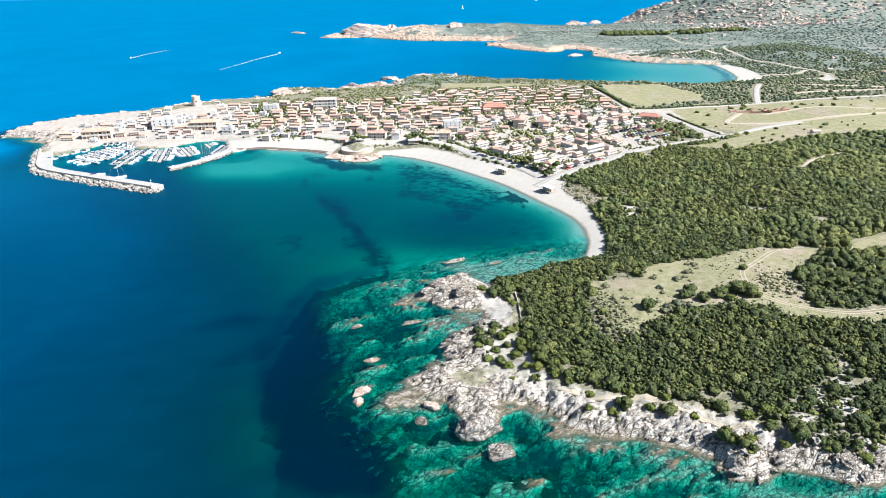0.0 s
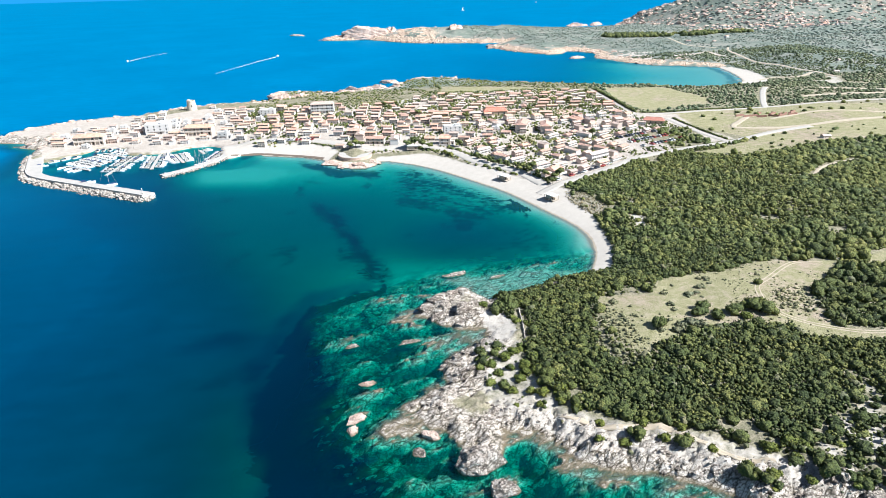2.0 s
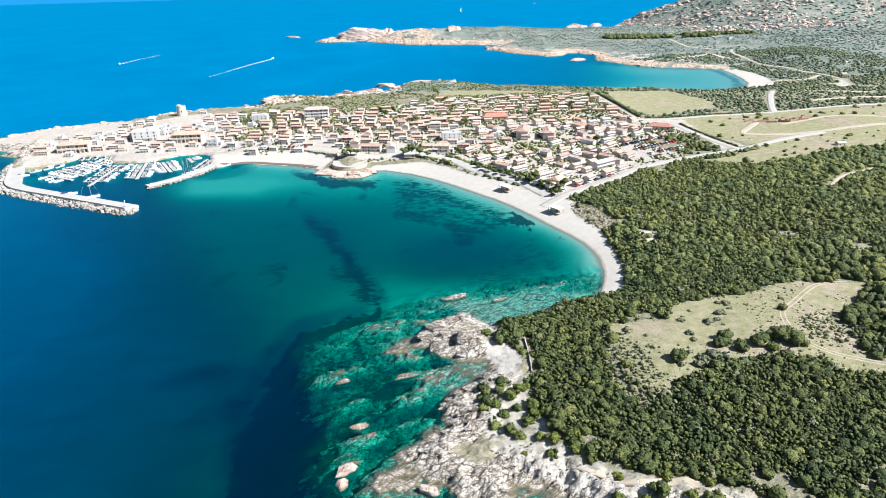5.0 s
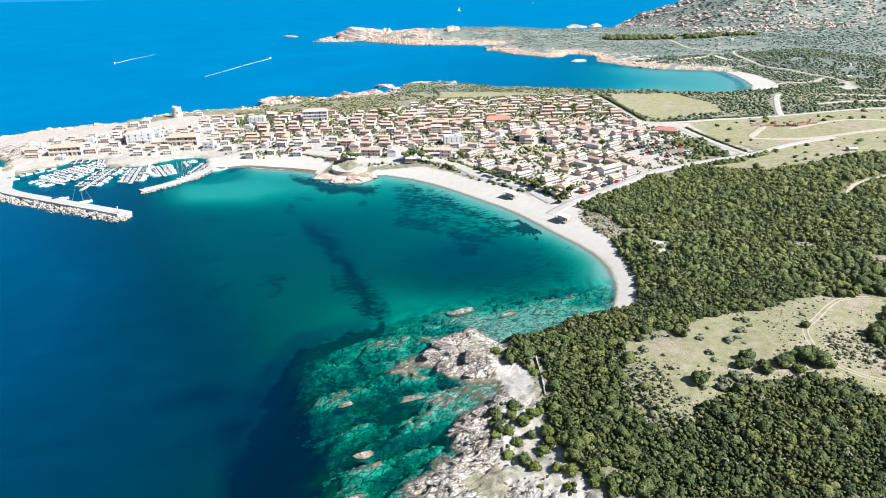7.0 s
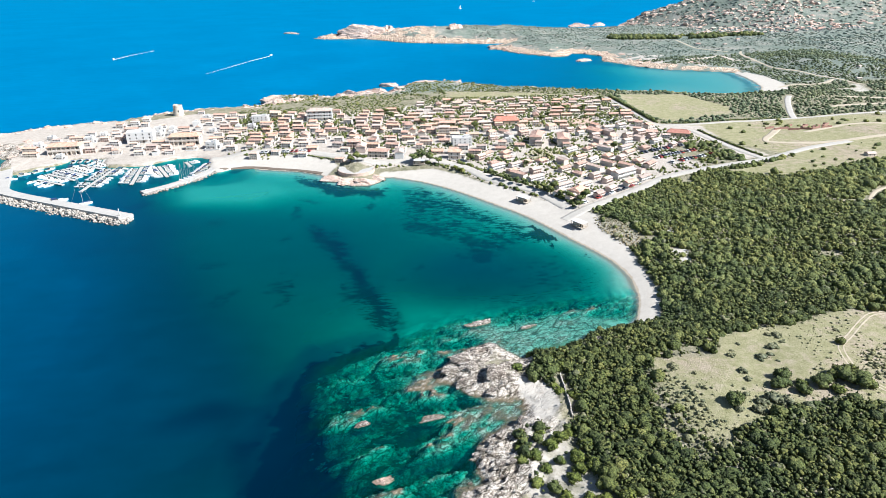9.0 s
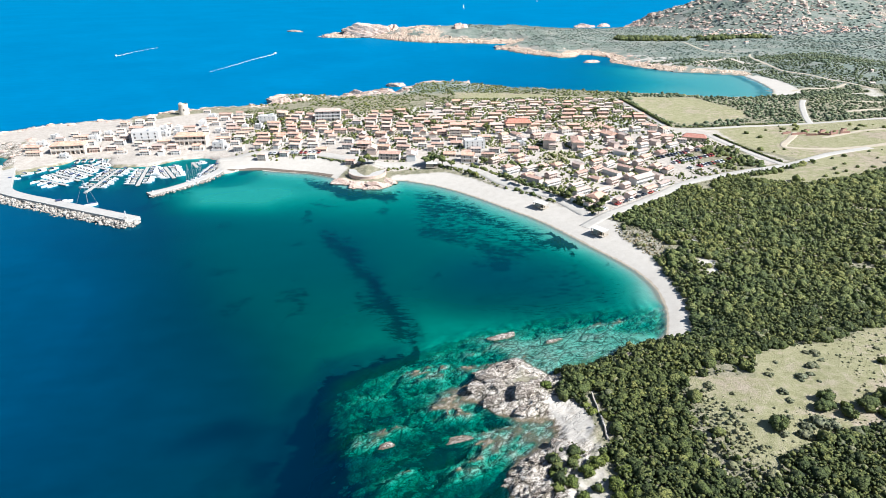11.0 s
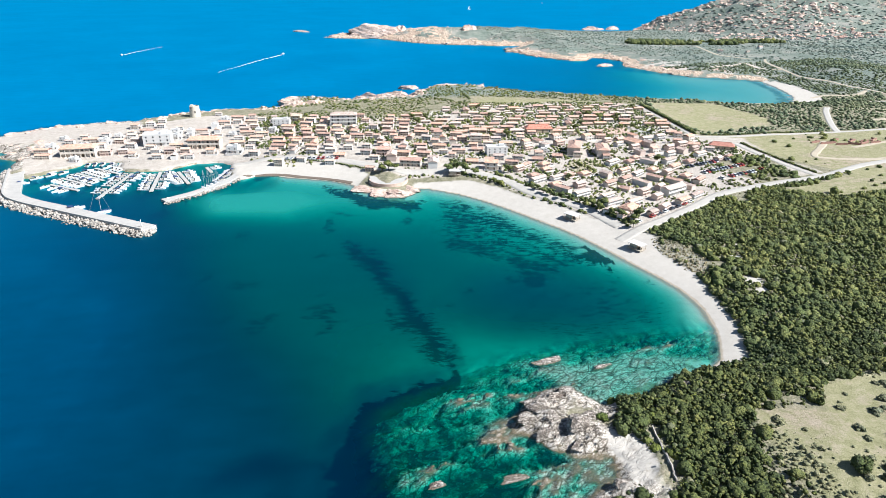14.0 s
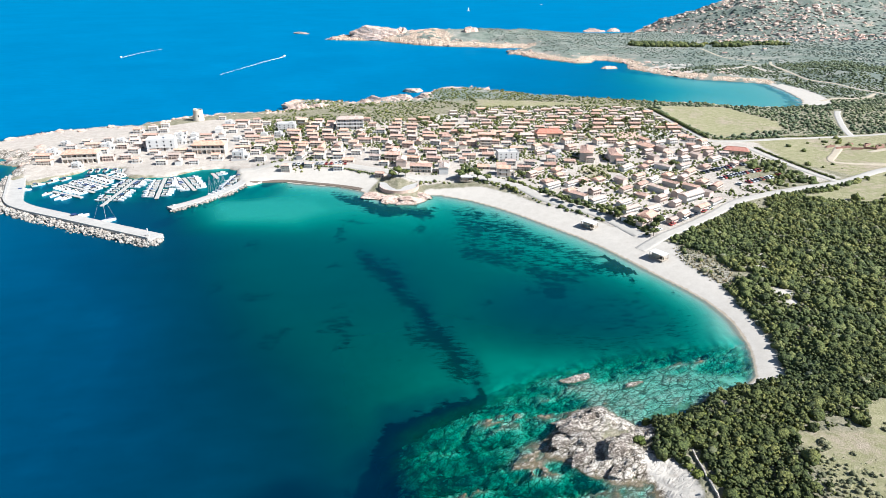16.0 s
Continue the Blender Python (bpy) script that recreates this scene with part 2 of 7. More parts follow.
def ground_material():
    """Land and seabed: sand, dry grass, rock, paving, heath soil and seagrass, blended by the plan's zones."""
    m, n, l, p = mat("ground")
    pos = n.new("ShaderNodeNewGeometry").outputs["Position"]
    sep = n.new("ShaderNodeSeparateXYZ")
    l.new(pos, sep.inputs[0])

    def zone(name, lo=0.35, hi=0.65):
        a = n.new("ShaderNodeAttribute")
        a.attribute_name = name
        edge = math_node(n, l, "MULTIPLY", math_node(n, l, "SUBTRACT", mid, 0.5), 0.7)
        return ramp(n, l, math_node(n, l, "ADD", a.outputs["Fac"], edge), ((lo, (0, 0, 0)), (hi, (1, 1, 1))))

    big = noise_tex(n, l, 0.03, 4, 0.6, pos)
    mid = noise_tex(n, l, 0.28, 5, 0.7, pos)
    fine = noise_tex(n, l, 1.8, 5, 0.75, pos)
    mott = math_node(n, l, "ADD", math_node(n, l, "MULTIPLY", mid, 0.5), math_node(n, l, "MULTIPLY", fine, 0.5))
    soil = ramp(n, l, mott, ((0.36, (0.11, 0.115, 0.065)), (0.5, (0.22, 0.20, 0.13)), (0.62, (0.36, 0.31, 0.225))))
    grass = ramp(n, l, mott, ((0.35, (0.17, 0.165, 0.075)), (0.5, (0.27, 0.25, 0.135)), (0.64, (0.36, 0.32, 0.20))))
    bare = ramp(n, l, mott, ((0.35, (0.22, 0.175, 0.12)), (0.62, (0.40, 0.325, 0.245))))
    grass = mixc(n, l, ramp(n, l, math_node(n, l, "ADD", math_node(n, l, "MULTIPLY", big, 0.6), math_node(n, l, "MULTIPLY", mid, 0.4)), ((0.50, (0, 0, 0)), (0.60, (0.9, 0.9, 0.9)))), grass, bare)
    sand = ramp(n, l, mott, ((0.3, (0.40, 0.355, 0.30)), (0.65, (0.51, 0.465, 0.405))))
    pave = ramp(n, l, mott, ((0.33, (0.31, 0.265, 0.22)), (0.62, (0.50, 0.44, 0.375))))
    rock = ramp(n, l, mott, ((0.35, (0.25, 0.20, 0.16)), (0.43, (0.46, 0.40, 0.335)), (0.53, (0.61, 0.55, 0.475)), (0.66, (0.70, 0.65, 0.58))))
    col = mixc(n, l, zone("grass"), soil, grass)
    # ground under the far scrub, its colour paled and blued for distance haze
    hazed_carpet = ramp(n, l, math_node(n, l, "ADD", math_node(n, l, "MULTIPLY", big, 0.5), math_node(n, l, "MULTIPLY", mott, 0.5)), ((0.38, (0.115, 0.142, 0.115)), (0.5, (0.175, 0.20, 0.162)), (0.62, (0.31, 0.28, 0.24))))
    col = mixc(n, l, zone("far_land"), col, hazed_carpet)
    col = mixc(n, l, zone("paved"), col, pave)
    blocks = block_joints(n, l, pos)
    rock = mixc(n, l, 1.0, rock, ramp(n, l, blocks, ((0.0, (0.14, 0.14, 0.12)), (0.03, (0.5, 0.48, 0.45)), (0.075, (1, 1, 1)))), "MULTIPLY")
    pink = mixc(n, l, 1.0, rock, (1.3, 1.12, 0.98), "MULTIPLY")
    rock = mixc(n, l, zone("far_land"), rock, pink)
    joints = fissures(n, l, pos)
    rock = mixc(n, l, 1.0, rock, ramp(n, l, joints, ((0.0, (0.16, 0.15, 0.13)), (0.012, (0.55, 0.52, 0.49)), (0.03, (1, 1, 1)))), "MULTIPLY")
    drowned = ramp(n, l, math_node(n, l, "MULTIPLY", sep.outputs[2], -0.25), ((0.1, (0, 0, 0)), (0.7, (1, 1, 1))))
    rock = mixc(n, l, math_node(n, l, "MULTIPLY", drowned, 0.4), rock, (0.25, 0.27, 0.16))
    col = mixc(n, l, zone("rock"), col, rock)
    sandy = zone("sand")
    washed = ramp(n, l, math_node(n, l, "MULTIPLY", math_node(n, l, "ADD", math_node(n, l, "ADD", sep.outputs[2], math_node(n, l, "MULTIPLY", mid, 0.3)), 1.0), 0.5), ((0.40, (1, 1, 1)), (0.52, (0.66, 0.60, 0.51)), (0.62, (0.78, 0.72, 0.64)), (0.68, (1, 1, 1))))
    sand = mixc(n, l, 1.0, sand, washed, "MULTIPLY")
    col = mixc(n, l, sandy, col, sand)
    weed = ramp(n, l, fine, ((0.4, (0.012, 0.022, 0.014)), (0.65, (0.045, 0.06, 0.03))))
    turned = n.new("ShaderNodeMapping")
    turned.inputs["Rotation"].default_value = (0, 0, radians(14))
    l.new(pos, turned.inputs[0])
    streak = noise_tex(n, l, 0.55, 5, 0.68, turned.outputs[0], (0.36, 1.0, 1.0))
    beds = n.new("ShaderNodeAttribute")
    beds.attribute_name = "seagrass"
    patchy = math_node(n, l, "ADD", beds.outputs["Fac"], math_node(n, l, "MULTIPLY", math_node(n, l, "SUBTRACT", streak, 0.5), 1.5))
    patchy = math_node(n, l, "MULTIPLY", ramp(n, l, patchy, ((0.36, (0, 0, 0)), (0.62, (1, 1, 1)))), ramp(n, l, beds.outputs["Fac"], ((0.02, (0, 0, 0)), (0.2, (1, 1, 1)))))
    col = mixc(n, l, patchy, col, weed)
    tide = math_node(n, l, "MULTIPLY", math_node(n, l, "ADD", math_node(n, l, "ADD", sep.outputs[2], math_node(n, l, "MULTIPLY", fine, 0.9)), 1.0), 0.5)
    film = ramp(n, l, tide, ((0.52, (0, 0, 0)), (0.66, (1, 1, 1)), (0.76, (1, 1, 1)), (0.97, (0, 0, 0))))
    film = math_node(n, l, "MULTIPLY", film, zone("rock"))
    col = mixc(n, l, math_node(n, l, "MULTIPLY", film, 0.88), col, (0.15, 0.118, 0.07))
    l.new(col, p.inputs["Base Color"])
    p.inputs["Roughness"].default_value = 0.95
    p.inputs["Specular IOR Level"].default_value = 0.2
    rough_skin = math_node(n, l, "MULTIPLY", fine, math_node(n, l, "SUBTRACT", 1.0, math_node(n, l, "MULTIPLY", sandy, 0.85)))
    slabs = math_node(n, l, "MULTIPLY", math_node(n, l, "MULTIPLY", math_node(n, l, "MINIMUM", blocks, 0.2), 2.2), zone("rock"))
    bump(n, l, math_node(n, l, "ADD", rough_skin, slabs), p, 0.8, 0.4)
    return m


GROUND = ground_material()


def water_material():
    """Sea water: clear where it is shallow, blue-green body colour where it is deep, glossy by Fresnel."""
    m, n, l, p = mat("sea_water")
    n.remove(p)
    out = n["Material Output"]
    a = n.new("ShaderNodeAttribute")
    a.attribute_name = "depth"
    d = a.outputs["Fac"]
    pos = n.new("ShaderNodeNewGeometry").outputs["Position"]
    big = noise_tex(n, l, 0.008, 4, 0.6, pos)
    # past about 24 m the body colour brightens to stand for mirrored sky
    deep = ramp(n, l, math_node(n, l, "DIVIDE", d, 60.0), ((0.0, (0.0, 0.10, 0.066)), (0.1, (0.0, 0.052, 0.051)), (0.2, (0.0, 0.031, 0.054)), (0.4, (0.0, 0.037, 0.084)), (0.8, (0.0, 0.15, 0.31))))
    # distant water: sky reflection put into the body colour as a brighter blue
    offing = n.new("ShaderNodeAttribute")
    offing.attribute_name = "far_sea_sheen"
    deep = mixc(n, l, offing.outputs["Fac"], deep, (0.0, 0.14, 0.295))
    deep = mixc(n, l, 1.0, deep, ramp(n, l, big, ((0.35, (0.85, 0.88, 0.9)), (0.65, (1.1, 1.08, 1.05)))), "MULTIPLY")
    # light and dark of wind ripples painted into the body colour as streaks
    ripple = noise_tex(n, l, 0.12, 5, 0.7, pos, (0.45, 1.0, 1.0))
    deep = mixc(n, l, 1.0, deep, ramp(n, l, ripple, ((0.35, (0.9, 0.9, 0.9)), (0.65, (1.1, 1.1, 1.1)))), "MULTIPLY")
    meadow = n.new("ShaderNodeAttribute")
    meadow.attribute_name = "meadow"
    deep = mixc(n, l, meadow.outputs["Fac"], deep, (0.0, 0.012, 0.035))
    body = n.new("ShaderNodeBsdfDiffuse")
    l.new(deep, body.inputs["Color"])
    clear = n.new("ShaderNodeBsdfTransparent")
    tint = ramp(n, l, math_node(n, l, "DIVIDE", d, 10.0), ((0.0, (0.95, 0.98, 0.97)), (0.06, (0.56, 0.98, 0.91)), (0.15, (0.29, 0.93, 0.84)), (0.25, (0.15, 0.79, 0.69)), (0.5, (0.03, 0.53, 0.47)), (1.0, (0.0, 0.29, 0.31))))
    l.new(tint, clear.inputs["Color"])
    fac = math_node(n, l, "SUBTRACT", 1.0, math_node(n, l, "EXPONENT", math_node(n, l, "MULTIPLY", math_node(n, l, "DIVIDE", d, -15.0), math_node(n, l, "ADD", 1.0, math_node(n, l, "MULTIPLY", offing.outputs["Fac"], 1.6)))), True)
    mix = n.new("ShaderNodeMixShader")
    l.new(fac, mix.inputs[0])
    l.new(clear.outputs[0], mix.inputs[1])
    l.new(body.outputs[0], mix.inputs[2])
    gloss = n.new("ShaderNodeBsdfGlossy")
    gloss.inputs["Roughness"].default_value = 0.3
    gloss.inputs["Color"].default_value = (0.12, 0.68, 1.0, 1)
    wave = math_node(n, l, "ADD", noise_tex(n, l, 0.5, 5, 0.65, pos, (1.0, 0.5, 1.0)), math_node(n, l, "MULTIPLY", noise_tex(n, l, 0.06, 3, 0.5, pos), 1.5))
    b = n.new("ShaderNodeBump")
    b.inputs["Strength"].default_value, b.inputs["Distance"].default_value = 0.35, 0.6
    l.new(wave, b.inputs["Height"])
    l.new(b.outputs[0], gloss.inputs["Normal"])
    fres = n.new("ShaderNodeFresnel")
    fres.inputs["IOR"].default_value = 1.33
    top = n.new("ShaderNodeMixShader")
    # wavelets keep the mirror share of a rough sea well below that of a flat one at low angles
    l.new(math_node(n, l, "MINIMUM", math_node(n, l, "MULTIPLY", fres.outputs[0], 1.5, True), 0.32), top.inputs[0])
    l.new(mix.outputs[0], top.inputs[1])
    l.new(gloss.outputs[0], top.inputs[2])
    l.new(top.outputs[0], out.inputs["Surface"])
    return m


WATER = water_material()

# ---- the plan: coast, zones and heights ----
NEAR_COAST = [(900, -60), (420, 40), (200, 86), (130, 98), (121, 100), (114, 104), (108, 107), (103, 103), (94, 104), (93.5, 112), (87, 118), (79, 123),
              (69, 126), (61, 131), (56, 135), (50, 141), (45, 145), (42, 137), (37, 131), (32, 139), (28, 147), (22, 153), (16, 156), (17, 163),
              (25, 168), (32, 171), (30, 180), (37, 189), (48, 193), (50, 201), (36, 207), (28, 215), (29, 224), (40, 233), (51, 238),
              (57, 235), (57.5, 226.5), (61, 225.2), (66, 226), (72.5, 228), (78, 231), (84, 235.5), (92, 237.5), (100, 238.6), (105, 242.3)]
BAY_COAST = [(109.5, 251), (113, 258.5), (115, 265), (117.3, 276), (117.5, 283), (116.5, 293), (113.5, 303.5), (110, 313), (106, 323.5), (101.5, 336.5), (96, 351), (90, 363.5),
             (82.5, 375.5), (75.5, 387.3), (67, 401), (57.7, 414), (47, 426), (38.5, 432.5), (30, 438.5), (22.3, 440.3), (20, 435), (15, 428), (8, 427.5), (-2, 432), (-12, 443), (-14, 451.5), (-28, 462), (-45.7, 469), (-63, 476), (-74, 477),
             (-83, 470), (-88, 474), (-92, 484), (-95, 505), (-103, 512), (-118, 510), (-135, 495), (-156, 495), (-164, 501), (-168, 519), (-190, 521),
             (-193, 511), (-204, 501), (-213, 490)]
WEST_COAST = [(-228, 492), (-237, 519), (-238, 533), (-262, 546), (-240, 550), (-256, 556), (-285, 563.6), (-290, 575), (-278, 606), (-254, 630), (-222, 640), (-191, 642),
              (-160, 666), (-129, 677), (-95, 681), (-79, 686), (-75, 716), (-70, 738), (-45, 732), (-7, 712), (17, 716), (46, 726), (58, 756),
              (75, 782), (118, 792), (148, 762), (177, 736), (219, 716), (278, 691), (326, 677), (360, 655), (404, 651), (424, 660)]
FAR_COAST = [(450, 697), (461, 725), (473, 767), (481, 806), (464, 815), (446, 828), (430, 835), (409, 850), (399, 870), (386, 888), (376, 914), (365, 943), (385, 1000), (372, 1019),
             (356, 1042), (340, 1010), (312, 1004), (290, 1038), (265, 1080), (258, 1115), (238, 1130), (275, 1185), (289, 1208), (253, 1212), (228, 1226), (188, 1241), (146, 1257), (111, 1284),
             (84, 1320), (46, 1369), (15, 1372), (-25, 1380), (-54, 1402), (-40, 1425), (60, 1470), (210, 1500), (345, 1490), (430, 1462), (510, 1440), (590, 1455), (680, 1550), (890, 1815),
             (1190, 2190), (1650, 2800), (2900, 4700), (5200, 5200), (5200, -900)]
COAST = np.array(NEAR_COAST + BAY_COAST + WEST_COAST + FAR_COAST, float)

BEACH = [(98, 236), (107, 265), (108, 288), (106, 306), (100, 328), (92, 358), (80, 380), (60, 404), (45, 420), (30, 430), (21, 441), (22, 447), (39, 445), (56, 441),
         (70, 426), (82, 407), (94, 393), (105, 374), (117, 353), (127, 341), (123, 321), (127, 304), (124, 275), (121, 259), (113, 240)]
INNER_BEACH = [(-5, 462), (-7, 470), (-28, 486), (-65, 497), (-90, 502), (-90, 470), (-74, 472), (-45, 464), (-28, 457), (-13, 446)]
FAR_BEACH = [(418, 652), (440, 690), (455, 725), (467, 767), (474, 800), (484, 794), (491, 783), (493, 756), (487, 723), (472, 682), (456, 661), (430, 641)]
DUNE = [(122, 338), (122, 322), (125, 306), (129, 299), (134, 302), (137, 311), (134, 326), (128, 338)]
TOWN = [(-92, 494), (-28, 484), (0, 465), (20, 452), (51, 450), (71, 430), (83, 405), (103, 379), (113, 352), (118, 345), (166, 378), (207, 400), (275, 418), (269, 464),
        (278, 511), (249, 524), (250, 542), (256, 640), (186, 660), (102, 655), (28, 604), (-75, 628), (-126, 640), (-163, 619), (-199, 594), (-240, 568), (-232, 520), (-216, 492),
        (-206, 502), (-193, 512), (-190, 522), (-168, 520), (-164, 501), (-135, 495), (-118, 511)]
FIELD = [(95, 211), (115, 207), (124, 219), (153, 221), (172, 227), (203, 221), (193, 212), (169, 192), (164, 172), (173, 164), (205, 163), (200, 155), (166, 160), (151, 166.5),
         (149, 173), (138, 179), (122, 178), (107, 174), (95, 170), (91, 175), (91, 192)]
SMALL_FIELD = [(218, 223), (244, 232), (260, 228), (234, 218), (211, 214)]
PLAIN = [(222, 390), (250, 371), (285, 375), (315, 388), (388, 397), (560, 420), (620, 490), (478, 501), (391, 522), (322, 524), (266, 514), (272, 450), (288, 412), (248, 395)]
FAR_FIELD = [(267, 655), (330, 645), (342, 581), (328, 553), (262, 530), (256, 545), (258, 604)]
BARE = [(46, 176), (45, 192), (50, 203), (57, 199), (60, 188), (58, 176), (59, 165), (60, 156), (64, 148.5), (76, 140), (92, 134), (108, 122), (122, 113), (116, 106), (92, 116), (70, 129), (52, 142), (42, 150), (40, 166)]
BARE_SLOPE = [(150, 151), (147, 138), (132, 130), (119, 123), (121, 112), (135, 104), (142, 112), (144, 124), (154, 140)]
REEF = [(104, 245), (107, 258), (96, 268), (60, 262), (32, 251), (14, 245), (0, 239), (-13, 230), (-16, 212), (-15, 195), (-5, 185), (-4, 173), (-10, 163), (-6, 150), (2, 132), (20, 112), (60, 96), (120, 80), (230, 66), (230, 100), (60, 140), (50, 235)]
WEED_BAND = [(-21, 373), (-12, 372), (1, 338), (14, 292), (17, 264), (8, 262), (2, 294), (-8, 332)]
WEED_BEACH = [(31, 420), (47, 420), (61, 402), (70, 383), (79, 366), (86, 356), (94, 347), (99, 335), (102, 326), (98, 315), (92, 320), (82, 326), (66, 318), (57, 318), (50, 336), (27, 358), (27, 380), (32, 406)]
WEED_EDGE = [(14, 268), (13.6, 252), (0, 248), (-15, 242), (-21, 226), (-27, 214), (-33, 196), (-33, 176), (-27, 154), (-20, 140), (-20, 128), (-10, 118), (6, 114), (10, 129), (1, 149), (-6, 162), (-1, 173), (-3, 184), (-12, 194), (-14, 212), (-12, 229), (0, 238), (14, 243)]
WEED_PATCH = [(-54, 210), (-44, 216), (-32, 211), (-37, 204), (-49, 205)]
FLATS = [[(11, 158), (20, 160), (29, 155), (28, 148), (18, 144), (10, 149)], [(24, 200), (46, 206), (50, 202), (50, 193), (38, 193), (28, 192)], [(17, 218), (31, 226), (32, 209), (28, 206), (13, 213)], [(46, 146), (58, 143), (64, 131), (60, 126), (51, 136)], [(58, 131), (64, 128.5), (78, 127), (77, 119), (65, 119.5), (58.5, 122)], [(78, 123), (90, 118), (95, 110), (88, 111.5), (78, 117)]]
SHALLOWS = [[(37, 251), (80, 252), (104, 246), (97, 238), (76, 232), (57, 224), (50, 234)], [(94, 103), (112, 101), (125, 96), (120, 84), (90, 88)]]
SAND_SLOPE = [(51, 210.5), (55.5, 208.5), (59, 207), (61.6, 201), (60.4, 194.7), (57, 190), (51.5, 187.3), (50.6, 191), (51, 196), (50.7, 201.5), (49, 204)]
POINT_ROCK = [(20, 188), (20, 245), (58, 240), (58.5, 228), (57.5, 221), (58.5, 217.5), (56, 213), (53.5, 209), (51, 203), (50, 188)]
HEATH = [[(89, 206), (97, 203), (99, 180), (99, 168), (86, 163), (83, 178)], [(157, 199), (175, 201), (175, 190), (160, 179), (153, 190)]]
CHANNELS = [([(-12, 191), (12, 194), (29, 196), (44, 199)], 3.2), ([(-3, 215), (13, 217), (28, 213), (36, 204)], 2.2), ([(-11, 178), (2, 180), (15, 187)], 2.2), ([(3, 150), (14, 168), (30, 176)], 1.6), ([(47, 134), (50, 122), (54, 108)], 3.0)]
GAPS = [(145, 288, 4.0), (142.5, 280, 3.0), (150, 310, 2.8), (140, 296, 2.0), (158, 322, 2.0), (101, 166, 1.6), (93, 160, 1.2), (89, 148, 1.1), (112, 150, 0.9)]
WEST_CAPE = [(-292, 570), (-280, 608), (-255, 632), (-222, 642), (-190, 640), (-176, 612), (-185, 601), (-199, 588), (-221, 577), (-240, 566), (-262, 545)]
GREEN_LOT = [(221, 450), (243, 464), (262, 461), (259, 439), (249, 402), (226, 398), (223, 419), (218, 436)]
REAR_FIELD = [(104, 698), (187, 672), (253, 632), (242, 620), (175, 638), (102, 662)]
PALE_LOT = [(43, 616), (60, 629), (75, 617), (65, 605)]
FAR_LOT = [(478, 641), (500, 627), (494, 611), (518, 619), (541, 657), (548, 672), (536, 676), (520, 645)]
PALE_SLOPE = [(371, 947), (421, 979), (455, 930), (524, 944), (540, 880), (500, 815), (470, 800), (441, 820), (394, 870)]
SEAFRONT = [(50, 451), (68, 434), (82, 411), (96, 390), (107, 371), (116, 352), (126, 358), (114, 382), (102, 402), (90, 422), (78, 442), (60, 454)]
BAY_POOL = [(45, 320), (76, 324), (94, 308), (100, 287), (94, 274), (70, 269), (40, 275), (28, 295)]
PALE_SHOAL = [(-111, 439), (-90, 462), (-40, 452), (-21, 425), (-49, 398), (-100, 403)]
HILL = [(600, 1480), (690, 1250), (800, 1150), (950, 1110), (1300, 1000), (5200, 900), (5200, 5200), (2900, 4700), (1650, 2800), (1190, 2190), (890, 1815), (680, 1550)]
LEVELS = [(39, 221, 3.4), (43, 211, 3.6), (35, 160, 1.4), (42, 182, 2), (35, 135, 0.8), (38, 215, 2.2), (44, 226, 2), (53, 190, 3), (70, 160, 5), (110, 180, 6.5), (150, 190, 7.5), (180, 160, 8), (150, 270, 5), (185, 273, 5), (140, 240, 5), (240, 300, 9), (300, 350, 10), (400, 450, 10),
          (150, 400, 4), (100, 450, 5), (0, 520, 6), (-100, 560, 5), (-150, 520, 2.2), (-195, 535, 2.6), (-110, 528, 2.8), (-142, 636, 6.8), (-200, 560, 4), (-265, 590, 4), (0, 620, 9), (100, 640, 9), (200, 620, 8),
          (300, 600, 5), (350, 560, 5), (260, 480, 6), (450, 600, 8), (600, 800, 15)]
LEVELS += [(478, 745, 1.6), (462, 690, 1.6), (484, 780, 1.8), (450, 900, 10), (700, 1000, 18), (900, 1050, 24), (350, 1250, 12), (130, 1380, 16), (200, 1450, 16), (600, 1300, 12), (1000, 700, 35), (1600, 900, 70), (70, 750, 7)]


TREE_BELT = (455, 690, 1062, 1200)


def vnoise(x, y, seed=0):
    xi, yi = np.floor(x).astype(np.int64), np.floor(y).astype(np.int64)
    fx, fy = x - xi, y - yi
    fx, fy = fx * fx * (3 - 2 * fx), fy * fy * (3 - 2 * fy)

    def h(a, b):
        v = (a * 374761393 + b * 668265263 + seed * 144665) & 0x7FFFFFFF
        v = ((v ^ (v >> 13)) * 1274126177) & 0x7FFFFFFF
        return ((v ^ (v >> 16)) & 0xFFFF) / 65535.0

    return (h(xi, yi) * (1 - fx) + h(xi + 1, yi) * fx) * (1 - fy) + (h(xi, yi + 1) * (1 - fx) + h(xi + 1, yi + 1) * fx) * fy


def fbm(x, y, octaves=4, seed=0):
    s, a, t = 0.0, 1.0, 0.0
    for o in range(octaves):
        s, t = s + a * vnoise(x, y, seed + o), t + a
        x, y, a = x * 2.03, y * 2.03, a * 0.55
    return s / t


def inside(x, y, poly):
    x, y = np.asarray(x, float), np.asarray(y, float)
    res = np.zeros(x.shape, bool)
    for (ax, ay), (bx, by) in zip(poly, list(poly[1:]) + [poly[0]]):
        c = (ay > y) != (by > y)
        res ^= c & (x < (bx - ax) * (y - ay) / ((by - ay) or 1e-9) + ax)
    return res


